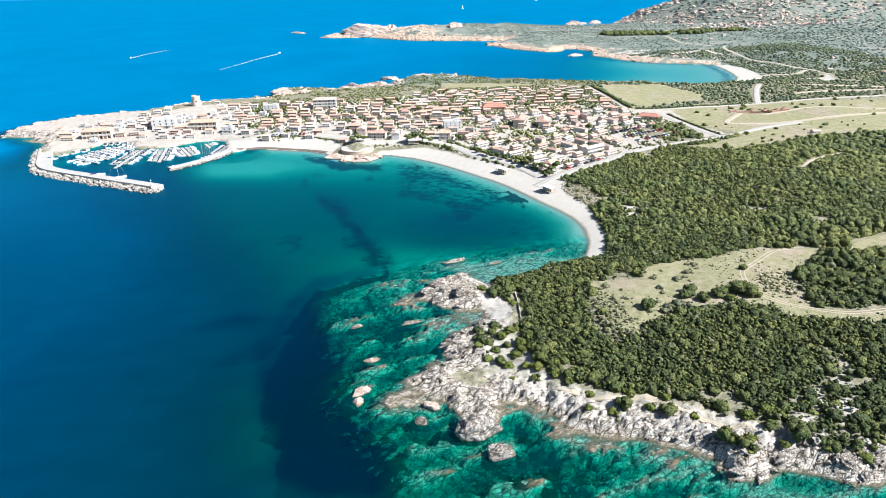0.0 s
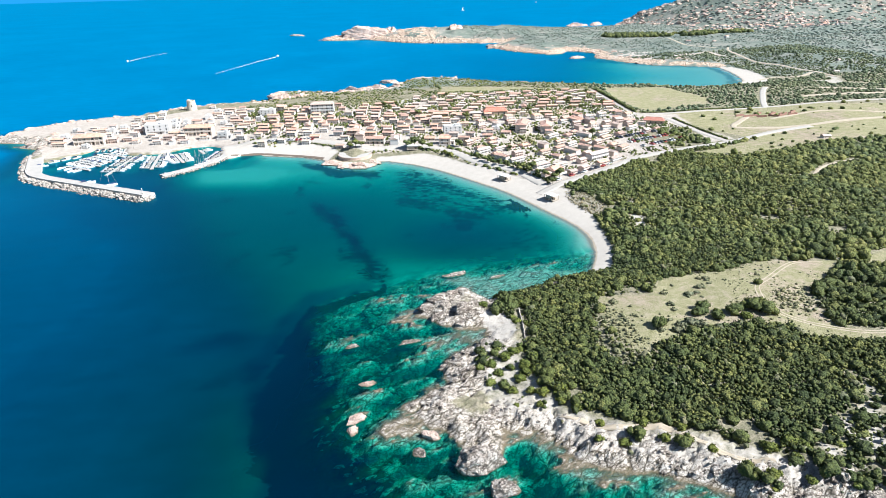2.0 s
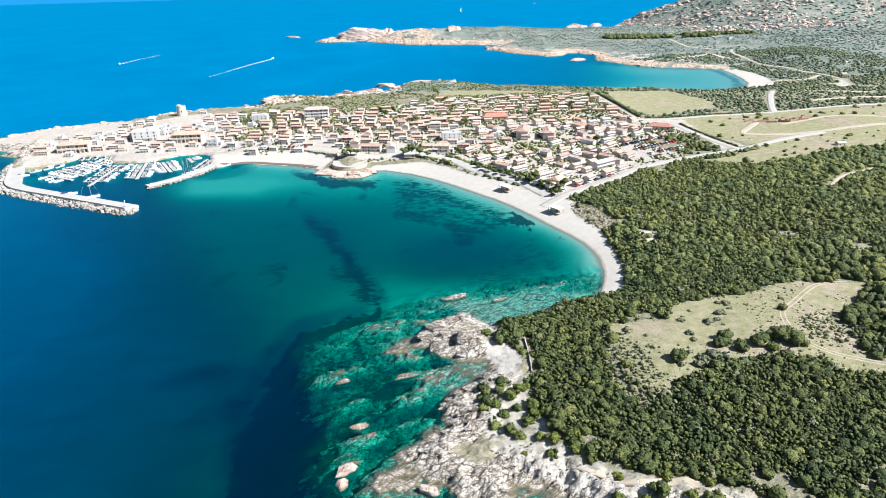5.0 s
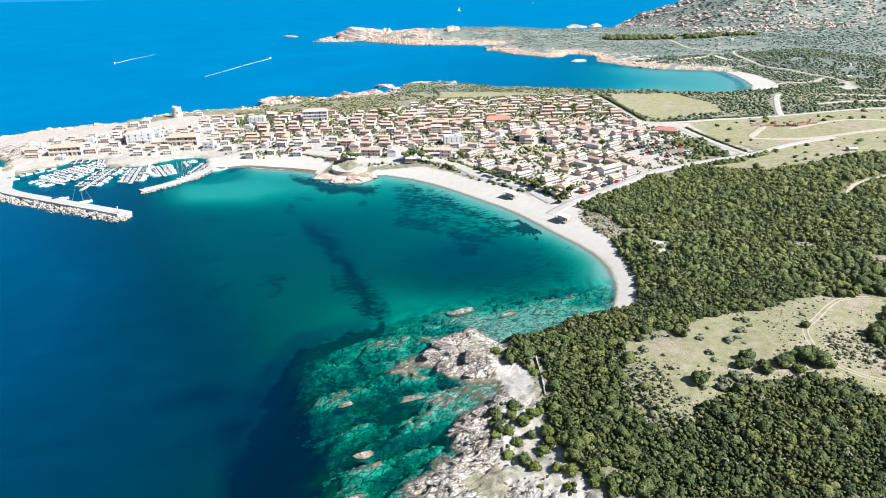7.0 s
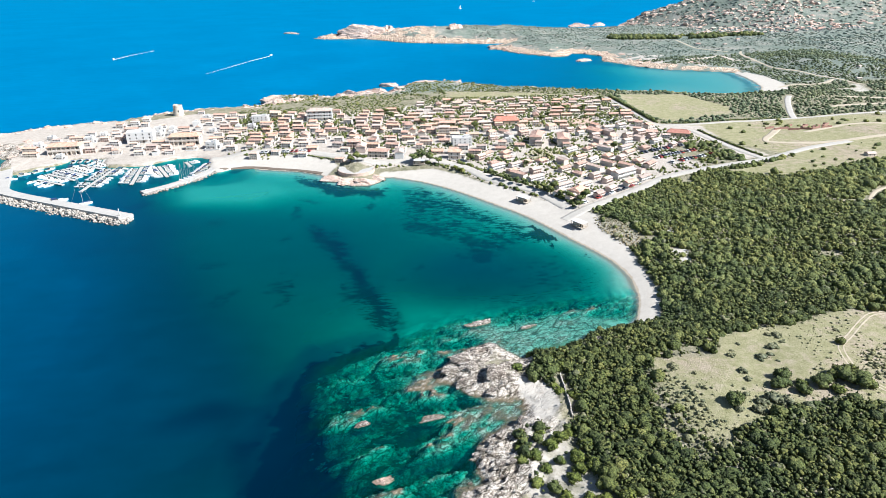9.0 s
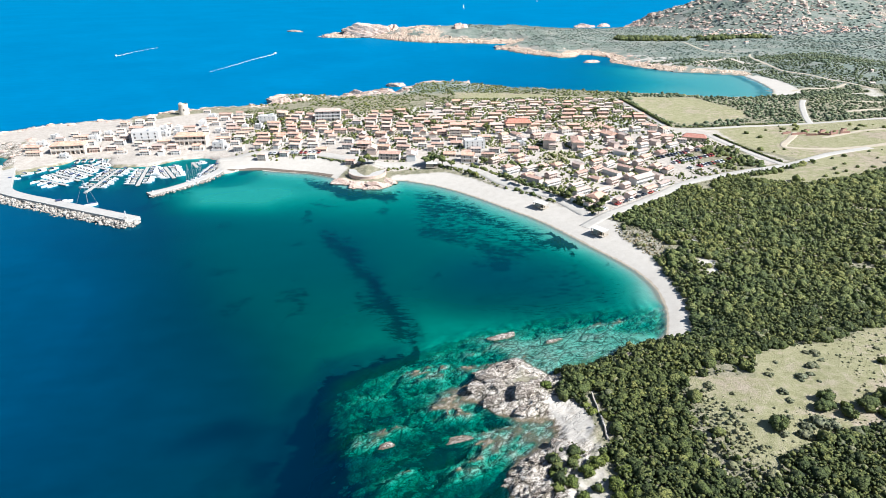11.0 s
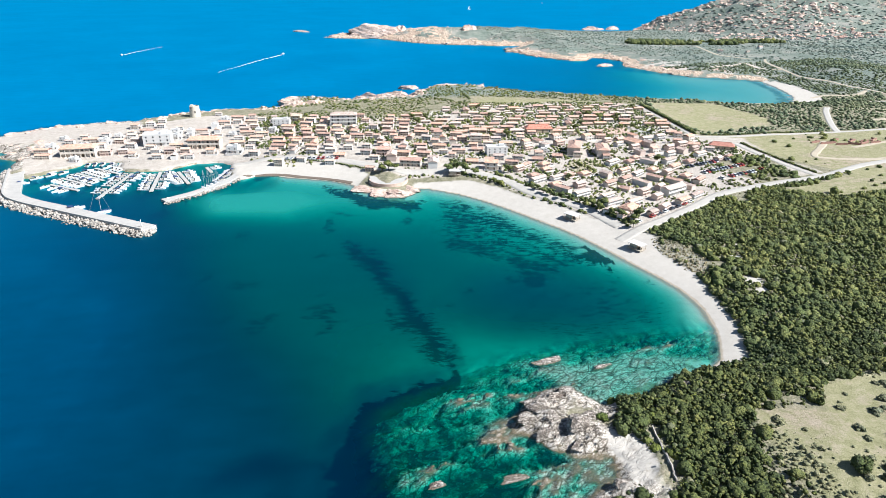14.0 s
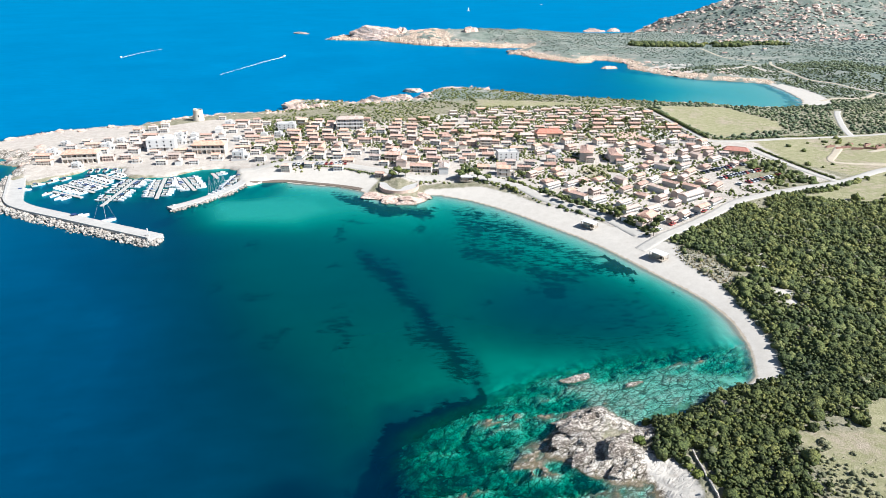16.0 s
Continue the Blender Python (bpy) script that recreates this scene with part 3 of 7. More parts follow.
def edge_distance(x, y, poly, closed=True):
    x, y = np.asarray(x, float), np.asarray(y, float)
    best = np.full(x.shape, 1e9)
    pts = list(poly)
    for (ax, ay), (bx, by) in zip(pts, pts[1:] + ([pts[0]] if closed else [])):
        dx, dy = bx - ax, by - ay
        t = np.clip(((x - ax) * dx + (y - ay) * dy) / (dx * dx + dy * dy + 1e-9), 0, 1)
        best = np.minimum(best, np.hypot(x - ax - t * dx, y - ay - t * dy))
    return best


def signed(x, y, poly):
    d = edge_distance(x, y, poly)
    return np.where(inside(x, y, poly), d, -d)


def soft_zone(x, y, poly, w=2.0):
    return np.clip(0.5 + signed(x, y, poly) / (2 * w), 0, 1)


def smooth(a, b, v):
    t = np.clip((v - a) / (b - a), 0, 1)
    return t * t * (3 - 2 * t)


def terrain(x, y):
    """Height of the ground or seabed, with the signed distance from the coast."""
    wx, wy = x + 5 * (fbm(x / 9, y / 9, 3, 5) - 0.5), y + 5 * (fbm(x / 9, y / 9, 3, 9) - 0.5)
    sandy = np.maximum.reduce([soft_zone(x, y, p, 9) for p in (BEACH, INNER_BEACH, FAR_BEACH)])
    sandy = np.maximum(sandy, smooth(30, 10, edge_distance(x, y, BAY_COAST[:20], False)))
    sandy = np.maximum(sandy, smooth(30, 10, edge_distance(x, y, BAY_COAST[24:31], False)))
    quay = smooth(26, 8, edge_distance(x, y, BAY_COAST[30:], False))
    calm = np.maximum(sandy, quay)
    d = signed(x * calm + wx * (1 - calm), y * calm + wy * (1 - calm), COAST)
    wsum, hsum = 0.0, 0.0
    for lx, ly, lz in LEVELS:
        w = 1 / (((x - lx) ** 2 + (y - ly) ** 2) ** 1.3 + 50)
        wsum, hsum = wsum + w, hsum + w * lz
    level = hsum / wsum
    ramp_len = 7 + 13 * sandy - 5.5 * quay + 34 * smooth(820, 900, y)
    land = level * (1 - np.exp(-np.maximum(d, 0) / ramp_len))
    land = land * (1 - quay) + 1.5 * smooth(-0.5, 1.5, d) * quay
    for flat in FLATS:
        land = land * (1 - 0.6 * soft_zone(x, y, flat, 2.5))
    rough = smooth(26, 3, np.abs(d)) * (1 - calm)
    # slanting ribs of bedrock along the coast
    u, v = 0.9 * x + 0.42 * y, -0.42 * x + 0.9 * y
    ribs = 1 - np.abs(2 * fbm(u / 26, v / 6.5, 4, 21) - 1) * 2
    crags = fbm(x / 5, y / 5, 4, 33) - 0.5
    chips = (1 - np.abs(2 * fbm(u / 3.2, v / 1.7, 4, 35) - 1) * 2) - 0.45
    land = land + rough * (np.maximum(ribs, -0.2) * 1.0 + crags * 2.6 + chips * 1.9) * smooth(0, 4, d) * (1 - 0.8 * soft_zone(x, y, SAND_SLOPE, 2))
    land = land + (fbm(x / 60, y / 60, 3, 41) - 0.5) * 1.6 * smooth(10, 60, d) * (1 - soft_zone(x, y, TOWN, 10))
    hd = np.where(inside(x, y, HILL), edge_distance(x, y, HILL), 0)
    hill = 275 * (1 - np.exp(-hd / 760)) * (0.72 + 0.55 * fbm(x / 260, y / 260, 4, 51))
    land = land + hill + smooth(10, 120, hd) * (fbm(x / 45, y / 45, 4, 61) - 0.5) * 26
    land = land + smooth(1000, 1150, y) * smooth(500, 300, x) * smooth(4, 40, d) * (fbm(x / 40, y / 40, 4, 63) - 0.35) * 14
    sea = np.maximum(-d, 0)
    shelf = -0.11 * sea - 1.8 * smooth(1, 16, sea) - 6.5 * smooth(25, 130, sea) - 16 * smooth(90, 330, sea)
    steep = -1.2 - 0.10 * sea - 8 * smooth(20, 90, sea) - 14 * smooth(80, 300, sea)
    in_bay = smooth(192, 110, np.hypot(x - 45, y - 372)) * 0.94
    bed = steep * (1 - sandy) + shelf * sandy
    bed = np.maximum(bed, -(0.35 + 0.018 * sea + 2.0 * smooth(2, 26, sea) + 2.0 * smooth(20, 74, sea))) * in_bay + bed * (1 - in_bay)
    bed = np.maximum(bed, -25 - 45 * smooth(480, 620, y))
    bed = bed - 4.0 * soft_zone(x, y, BAY_POOL, 14)
    shoal = soft_zone(x, y, PALE_SHOAL, 14)
    bed = bed * (1 - shoal) - 1.6 * shoal
    # seabed dropped here so distant water takes its brightened body colour
    bed = bed * (1 + 0.8 * smooth(610, 720, y)) - 52 * np.maximum(smooth(600, 660, y), smooth(-220, -280, x) * smooth(430, 520, y)) * smooth(5, 18, sea)
    off_beach = edge_distance(x, y, FAR_BEACH)
    far_bay = smooth(560, 460, off_beach) * smooth(600, 650, y)
    bed = bed * (1 - far_bay) - (0.4 + 0.006 * sea + 13 * smooth(70, 430, off_beach)) * far_bay
    reef = soft_zone(x + 10 * (fbm(x / 14, y / 14, 3, 25) - 0.5), y + 10 * (fbm(x / 14, y / 14, 3, 27) - 0.5), REEF, 9)
    us, vs = 0.975 * x + 0.22 * y, -0.22 * x + 0.975 * y
    vs = vs + 3 * (fbm(x / 11, y / 11, 3, 22) - 0.5)
    joint = 1 - np.abs(2 * fbm(us / 20, vs / 4.2, 4, 23) - 1) * 2
    cracks = smooth(0.60, 0.92, joint)
    cross = 1 - np.abs(2 * fbm((us + vs) / 7, (vs - us) / 15, 3, 29) - 1) * 2
    cracks = np.maximum(cracks, 0.8 * smooth(0.80, 0.97, cross))
    hollow = smooth(0.58, 0.70, fbm(us / 30, vs / 9, 3, 24))
    for line, w in CHANNELS:
        hollow = np.maximum(hollow, 1.3 * smooth(w + 2, w - 1.5, edge_distance(wx, wy, line, False)))
    # slabs of bedrock that dip away from a sharp edge
    lift = vs / 10.5 + 1.6 * (fbm(us / 34, vs / 16, 3, 28) - 0.5)
    dip = 1 - (lift - np.floor(lift))
    reef_bed = -0.35 + crags * 1.1 + chips * 1.0 - 2.2 * cracks - 1.9 * hollow - 2.3 * smooth(0.25, 1.0, dip) - 2.2 * smooth(24, 62, sea) - 1.8 * smooth(234, 258, y) * smooth(80, 50, x)
    bed = bed * (1 - reef) + np.minimum(reef_bed, 0.12) * reef
    bed = bed * (1 - quay) - 5.0 * quay - 3.0 * soft_zone(x, y, WEED_EDGE, 6)
    bed = np.where(sea > 0, bed * smooth(0, 2.5, sea), 0)
    z = np.where(d > 0, land, bed)
    for pools, base, relief in ((FLATS, -0.35, 1.0), (SHALLOWS, -0.75, 0.5)):
        awash = np.maximum.reduce([soft_zone(wx + 3 * ribs, wy + 4 * chips, q, 3.5) for q in pools])
        z = z * (1 - awash) + (base + relief * (0.5 * ribs + 0.9 * crags + 0.6 * chips)) * awash
    return z, d, sandy, rough, reef, np.maximum(cracks, hollow), quay


def spaced(*parts):
    out = [parts[0][0]]
    for a, b, step in parts:
        out += list(np.linspace(a, b, max(1, int(round((b - a) / step))) + 1)[1:])
    return np.array(out)


GX = spaced((-5200, -700, 300), (-700, -300, 25), (-300, -60, 3), (-60, -12, 1.6), (-12, 132, 0.8), (132, 190, 1.3), (190, 300, 3), (300, 620, 6), (620, 1300, 14), (1300, 2600, 50), (2600, 5200, 300))
GY = spaced((-900, 40, 100), (40, 84, 5), (84, 262, 0.8), (262, 480, 3), (480, 720, 3.5), (720, 1560, 9), (1560, 2600, 26), (2600, 5200, 130))
MX, MY = np.meshgrid(GX, GY)
GZ, GD, SANDY, ROUGH, REEFY, RIBS, QUAY = terrain(MX, MY)


def height(x, y):
    """Ground height on the built sheet."""
    x, y = np.asarray(x, float), np.asarray(y, float)
    i = np.clip(np.searchsorted(GX, x) - 1, 0, len(GX) - 2)
    j = np.clip(np.searchsorted(GY, y) - 1, 0, len(GY) - 2)
    fx, fy = (x - GX[i]) / (GX[i + 1] - GX[i]), (y - GY[j]) / (GY[j + 1] - GY[j])
    return (GZ[j, i] * (1 - fx) + GZ[j, i + 1] * fx) * (1 - fy) + (GZ[j + 1, i] * (1 - fx) + GZ[j + 1, i + 1] * fx) * fy


def coast_distance(x, y):
    x, y = np.asarray(x, float), np.asarray(y, float)
    i = np.clip(np.searchsorted(GX, x) - 1, 0, len(GX) - 2)
    j = np.clip(np.searchsorted(GY, y) - 1, 0, len(GY) - 2)
    return GD[j, i]


def mesh_from(name, verts, faces, material, smooth_shade=False, face_mats=None):
    """A mesh of triangles or quads from arrays."""
    verts, faces = np.asarray(verts, np.float32), np.asarray(faces, np.int32)
    me = bpy.data.meshes.new(name)
    k = faces.shape[1]
    me.vertices.add(len(verts))
    me.vertices.foreach_set("co", verts.ravel())
    me.loops.add(faces.size)
    me.loops.foreach_set("vertex_index", faces.ravel())
    me.polygons.add(len(faces))
    me.polygons.foreach_set("loop_start", np.arange(0, faces.size, k, dtype=np.int32))
    me.polygons.foreach_set("use_smooth", np.full(len(faces), smooth_shade))
    for mt in material if isinstance(material, (list, tuple)) else [material]:
        me.materials.append(mt)
    if face_mats is not None:
        me.polygons.foreach_set("material_index", np.asarray(face_mats, np.int32))
    me.update(calc_edges=True)
    me.validate()
    return me


def grid_faces(ny, nx, keep=None):
    k = np.arange(ny * nx).reshape(ny, nx)
    f = np.stack([k[:-1, :-1], k[:-1, 1:], k[1:, 1:], k[1:, :-1]], -1).reshape(-1, 4)
    return f if keep is None else f[keep.ravel()[f].any(1)]


def attribute(me, name, values):
    a = me.attributes.new(name, "FLOAT", "POINT")
    a.data.foreach_set("value", np.asarray(values, np.float32).ravel())


# ---- ground and sea ----
ground_mesh = mesh_from("ground", np.stack([MX, MY, GZ], -1).reshape(-1, 3), grid_faces(len(GY), len(GX)), GROUND, True)
sand = np.maximum.reduce([soft_zone(MX, MY, p, 2.5) for p in (BEACH, INNER_BEACH, FAR_BEACH)])
sand = np.maximum(sand, 0.53 * soft_zone(MX, MY, BARE, 2.0) * smooth(1.5, 5, GD + 5 * (fbm(MX / 7, MY / 7, 3, 79) - 0.5)))
sand = np.where(GD < 0, np.clip(1 - REEFY * 1.3, 0, 1) * np.where(ROUGH > 0.4, 0.35, 1), sand)
sand = np.maximum(sand, 0.45 * soft_zone(MX, MY, DUNE, 2))
sand = np.maximum(sand, 0.66 * soft_zone(MX, MY, SAND_SLOPE, 1.2))
for gap_x, gap_y, gap_r in GAPS:
    sand = np.maximum(sand, 0.8 * smooth(gap_r + 0.8, gap_r - 0.8, np.hypot(MX - gap_x, MY - gap_y)))
sand = np.maximum(sand, (0.25 + 0.3 * smooth(0.4, 0.6, fbm(MX / 8, MY / 8, 3, 81))) * soft_zone(MX, MY, BARE_SLOPE, 3) * (GD > 4))
sand = np.maximum(sand, 0.9 * soft_zone(MX, MY, PALE_LOT, 2))
sand = np.maximum(sand, 0.58 * soft_zone(MX, MY, FAR_LOT, 4))
sand = np.maximum(sand, 0.75 * soft_zone(MX, MY, PALE_SLOPE, 25) * smooth(0.47, 0.62, fbm(MX / 20, MY / 20, 4, 83)) * (GD > 3))
tufts = fbm(MX / 14, MY / 14, 4, 71)
lx, ly = MX + 13 * (fbm(MX / 14, MY / 14, 4, 75) - 0.5), MY + 13 * (fbm(MX / 14, MY / 14, 4, 77) - 0.5)
weed = np.maximum.reduce([soft_zone(lx, ly, WEED_BAND, 7) * 0.85, soft_zone(lx, ly, WEED_EDGE, 3.5) * 1.3, soft_zone(lx, ly, WEED_PATCH, 6)])
meadow = np.clip(weed, 0, 1)
streaks = fbm((0.59 * MX - 0.81 * MY) / 10, (0.81 * MX + 0.59 * MY) / 3.2, 4, 73)
weed = np.maximum(weed, soft_zone(MX, MY, WEED_BEACH, 6) * (0.46 + 0.14 * smooth(0.42, 0.58, streaks)))
weed = np.maximum(weed, 1.1 * soft_zone(MX + 8 * (streaks - 0.5), MY + 8 * (tufts - 0.5), [(88, 334), (94, 346), (99, 334), (102, 326), (98, 315), (93, 321)], 2.5) * smooth(0.36, 0.46, streaks))
weed = np.maximum(weed, 1.1 * soft_zone(MX + 6 * (streaks - 0.5), MY + 6 * (tufts - 0.5), [(55.6, 325.6), (62.7, 326), (69, 321.3), (66, 316.3), (58.7, 317.7)], 2.5))
weed = np.maximum(weed, 0.9 * soft_zone(MX + 12 * (tufts - 0.5), MY + 12 * (streaks - 0.5), [(-33, 455), (-10, 440), (6, 421), (22, 418), (30, 424), (20, 408), (-6, 414), (-28, 444)], 4))
weed = np.maximum(weed, 0.35 * soft_zone(MX + 10 * (tufts - 0.5), MY + 10 * (streaks - 0.5), [(50, 322), (100, 318), (109, 292), (106, 268), (62, 264), (40, 280)], 10))
weed = np.maximum(weed, 0.55 * REEFY * RIBS * smooth(-1.2, -2.6, GZ))
weed = np.where(GD < -5, np.maximum(weed, 0.5 * smooth(0.60, 0.75, tufts) * (1 - REEFY) * (MY < 700) * (1 - 0.9 * soft_zone(MX, MY, PALE_SHOAL, 10))), 0)
spot_rng = np.random.default_rng(5)
for _ in range(18):
    spot_x, spot_y, spot_r = spot_rng.normal(51, 5), spot_rng.normal(112, 4), spot_rng.uniform(0.7, 1.5)
    weed = np.maximum(weed, np.where(GD < -1, 1.1 * smooth(spot_r + 0.6, spot_r - 0.4, np.hypot(MX - spot_x, MY - spot_y)), 0))
rock = np.where(GD < 0, np.maximum(REEFY, ROUGH * (REEFY > 0.05)), smooth(15, 6, GD * np.where(MY > 850, 0.5, 1.0) + 9 * (tufts - 0.5)) * (1 - SANDY) * (1 - QUAY))
rock = np.maximum(rock, smooth(1150, 1250, MY) * smooth(240, 120, MX) * smooth(0.36, 0.5, tufts))
rock = np.maximum(rock, 0.55 * inside(MX, MY, HILL) * smooth(0.58, 0.66, tufts))
heathy = np.maximum.reduce([soft_zone(MX, MY, p, 4) for p in (FIELD, SMALL_FIELD, PLAIN, FAR_FIELD, REAR_FIELD)])
for zone_name, zone_values in (("sand", sand), ("seagrass", weed), ("rock", rock), ("grass", heathy), ("far_land", smooth(640, 760, MY + 0.25 * np.maximum(MX - 500, 0)) * (1 - heathy)), ("paved", np.maximum(soft_zone(MX, MY, TOWN, 3), soft_zone(MX, MY, WEST_CAPE, 4)) * (1 - 0.22 * smooth(-80, -40, MX) * smooth(452, 462, MY + 0.9 * np.maximum(MX - 20, 0))) * (GD > 0) * (1 - soft_zone(MX, MY, GREEN_LOT, 2)))):
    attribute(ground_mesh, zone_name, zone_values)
tagged(new("ground", ground_mesh), "pale sand, granite, dry grass and heath running down to the seabed", "ground", kind="structure")

thin = (slice(None, None, 2), slice(None, None, 2))
WX, WY, WZ = MX[thin], MY[thin], GZ[thin]
water_faces = grid_faces(*WZ.shape, WZ < 1.2)
used, inverse = np.unique(water_faces, return_inverse=True)
water_verts = np.stack([WX.ravel()[used], WY.ravel()[used], np.zeros(len(used))], -1)
water_mesh = mesh_from("sea", water_verts, inverse.reshape(water_faces.shape), WATER, True)
attribute(water_mesh, "depth", np.maximum(-WZ.ravel()[used], 0))
attribute(water_mesh, "far_sea_sheen", np.maximum(smooth(640, 700, WY.ravel()[used]), 0.42 * smooth(-110, -260, WX.ravel()[used]) * smooth(280, 420, WY.ravel()[used])))
attribute(water_mesh, "meadow", 0.95 * meadow[thin].ravel()[used] * smooth(3.0, 6.0, -WZ.ravel()[used]))
tagged(new("sea", water_mesh), "clear turquoise to deep blue sea with light ripples", "water", kind="structure")


# ---- building blocks ----
def part(name, bm, material, parent, label="", m=None, smooth_shade=False):
    """Links a bmesh as one mesh object under a thing or a part."""
    me = bpy.data.meshes.new(name)
    bmesh.ops.recalc_face_normals(bm, faces=bm.faces)
    bm.to_mesh(me)
    bm.free()
    for mt in material if isinstance(material, (list, tuple)) else [material]:
        me.materials.append(mt)
    if smooth_shade:
        me.polygons.foreach_set("use_smooth", np.ones(len(me.polygons), bool))
    return child(name, me, parent, label, m)


def child(name, me, parent, label="", m=None):
    ob = new(name, me)
    ob.parent = parent
    if m is not None:
        ob.matrix_basis = m
    if label:
        ob["label"] = label
    return ob


def thing(name, label, category, group="", m=None, kind=""):
    ob = new(name)
    ob.empty_display_size = 0.5
    if m is not None:
        ob.matrix_basis = m
    return tagged(ob, label, category, group, kind)


def add_box(bm, x0, x1, y0, y1, z0, z1, mi=0, taper=0.0):
    v = [bm.verts.new(c) for c in ((x0, y0, z0), (x1, y0, z0), (x1, y1, z0), (x0, y1, z0),
                                   (x0 + taper, y0 + taper, z1), (x1 - taper, y0 + taper, z1), (x1 - taper, y1 - taper, z1), (x0 + taper, y1 - taper, z1))]
    for f in ((0, 1, 2, 3), (4, 5, 6, 7), (0, 1, 5, 4), (1, 2, 6, 5), (2, 3, 7, 6), (3, 0, 4, 7)):
        bm.faces.new([v[i] for i in f]).material_index = mi
    return bm


def box(*a, **k):
    return add_box(bmesh.new(), *a, **k)


def tube(r0, r1, z0, z1, n=10, bm=None, at=(0, 0), lean=(0, 0)):
    bm = bm or bmesh.new()
    rings = []
    for r, z, k in ((r0, z0, 0), (r1, z1, 1)):
        rings.append([bm.verts.new((at[0] + lean[0] * k + r * math.cos(a), at[1] + lean[1] * k + r * math.sin(a), z)) for a in np.arange(n) * 2 * math.pi / n])
    for i in range(n):
        bm.faces.new((rings[0][i], rings[0][(i + 1) % n], rings[1][(i + 1) % n], rings[1][i]))
    bm.faces.new(rings[0][::-1])
    bm.faces.new(rings[1])
    return bm


def ico(level):
    bm = bmesh.new()
    bmesh.ops.create_icosphere(bm, subdivisions=level, radius=1)
    v = np.array([t.co[:] for t in bm.verts])
    f = np.array([[t.index for t in q.verts] for q in bm.faces])
    bm.free()
    return v, f


ICO = {k: ico(k) for k in (1, 2, 3, 4)}
rng = np.random.default_rng(7)


def clump_shapes(level, count, seed):
    """Lumpy bush domes: billowed, flat-bottomed, each with its own outline."""
    v, f = ICO[level]
    shapes = []
    for s in range(count):
        noise.seed_set(seed + s)
        out = []
        for p in v:
            q = Vector(p)
            big = noise.noise(q * 1.6 + Vector((s * 9.1, 0, 0)))
            fine = noise.noise(q * 4.3 + Vector((0, s * 5.7, 3)))
            crease = 0.5 - abs(noise.noise(q * 3.1 + Vector((s * 3.3, 1, 2))))
            tiny = 0.5 - abs(noise.noise(q * 6.3 + Vector((2, s * 1.3, 1))))
            k = 0.80 + 0.42 * big + 0.26 * fine + 0.38 * crease + 0.28 * tiny
            out.append((p[0] * k, p[1] * k, max(p[2] * k * 0.95, -0.35)))
        shapes.append(np.array(out))
    return shapes, f


def boulder_shapes(level, count, seed):
    v, f = ICO[level]
    shapes = []
    for s in range(count):
        noise.seed_set(seed + s)
        out = []
        for p in v:
            q = Vector(p)
            k = 1 + 0.45 * noise.noise(q * 1.2 + Vector((s * 4.3, 1, 0))) + 0.33 * noise.noise(q * 3.1 + Vector((1, s * 2.9, 0)))
            out.append((p[0] * k, p[1] * k, p[2] * k))
        shapes.append(np.array(out))
    return shapes, f


def scatter(name, shapes, faces, pos, size, material, label, category, smooth_shade=True, yaw=None, tufts=0, tilt=0.0):
    """Many joined copies of a few shapes as one object. size: one row of three half-axes for each."""
    count = len(pos)
    if not count:
        return
    yaw = rng.uniform(0, 2 * math.pi, count) if yaw is None else yaw
    pick = rng.integers(0, len(shapes), count)
    c, s = np.cos(yaw), np.sin(yaw)
    sh = np.stack(shapes)[pick] * np.asarray(size)[:, None, :]
    x = sh[:, :, 0] * c[:, None] - sh[:, :, 1] * s[:, None]
    y = sh[:, :, 0] * s[:, None] + sh[:, :, 1] * c[:, None]
    z = sh[:, :, 2]
    if tilt:
        a = rng.normal(0, tilt, (count, 2))
        z = z + x * a[:, :1] + y * a[:, 1:]
    verts = np.stack([x, y, z], -1) + np.asarray(pos)[:, None, :]
    k = verts.shape[1]
    fs = (faces[None] + (np.arange(count) * k)[:, None, None]).reshape(-1, 3)
    verts = verts.reshape(-1, 3)
    if tufts:
        # small leafy sprays that stand proud of the domes
        pickv = rng.integers(0, k, (count, tufts)) + (np.arange(count) * k)[:, None]
        pv = verts[pickv.ravel()]
        centre = np.repeat(np.asarray(pos), tufts, 0)
        n = pv - centre
        n /= np.linalg.norm(n, axis=1)[:, None] + 1e-6
        a = rng.normal(size=pv.shape)
        a -= n * (a * n).sum(1)[:, None] * 0.4
        a /= np.linalg.norm(a, axis=1)[:, None]
        b = np.cross(n, a)
        w = rng.uniform(0.18, 0.55, (len(pv), 1)) * np.repeat(np.clip(np.asarray(size)[:, 0], 0.4, 1.6), tufts)[:, None] / 1.4
        base = pv + n * 0.02
        tri = np.stack([base - a * w, base + b * w * 0.7 + n * w * 0.5, base + a * w + n * w * 0.3, base - b * w * 0.7 + n * w], 1)
        off = len(verts) + np.arange(len(pv))[:, None] * 4
        tf = np.concatenate([off + np.array([0, 1, 2]), off + np.array([0, 2, 3])])
        verts, fs = np.concatenate([verts, tri.reshape(-1, 3)]), np.concatenate([fs, tf])
    ob = new(name, mesh_from(name, verts, fs, material, smooth_shade))
    return tagged(ob, label, category, kind="stuff")


def jittered(x0, x1, y0, y1, step, seed):
    r = np.random.default_rng(seed)
    gx, gy = np.meshgrid(np.arange(x0, x1, step), np.arange(y0, y1, step))
    return gx.ravel() + r.uniform(-0.5, 0.5, gx.size) * step, gy.ravel() + r.uniform(-0.5, 0.5, gx.size) * step, r


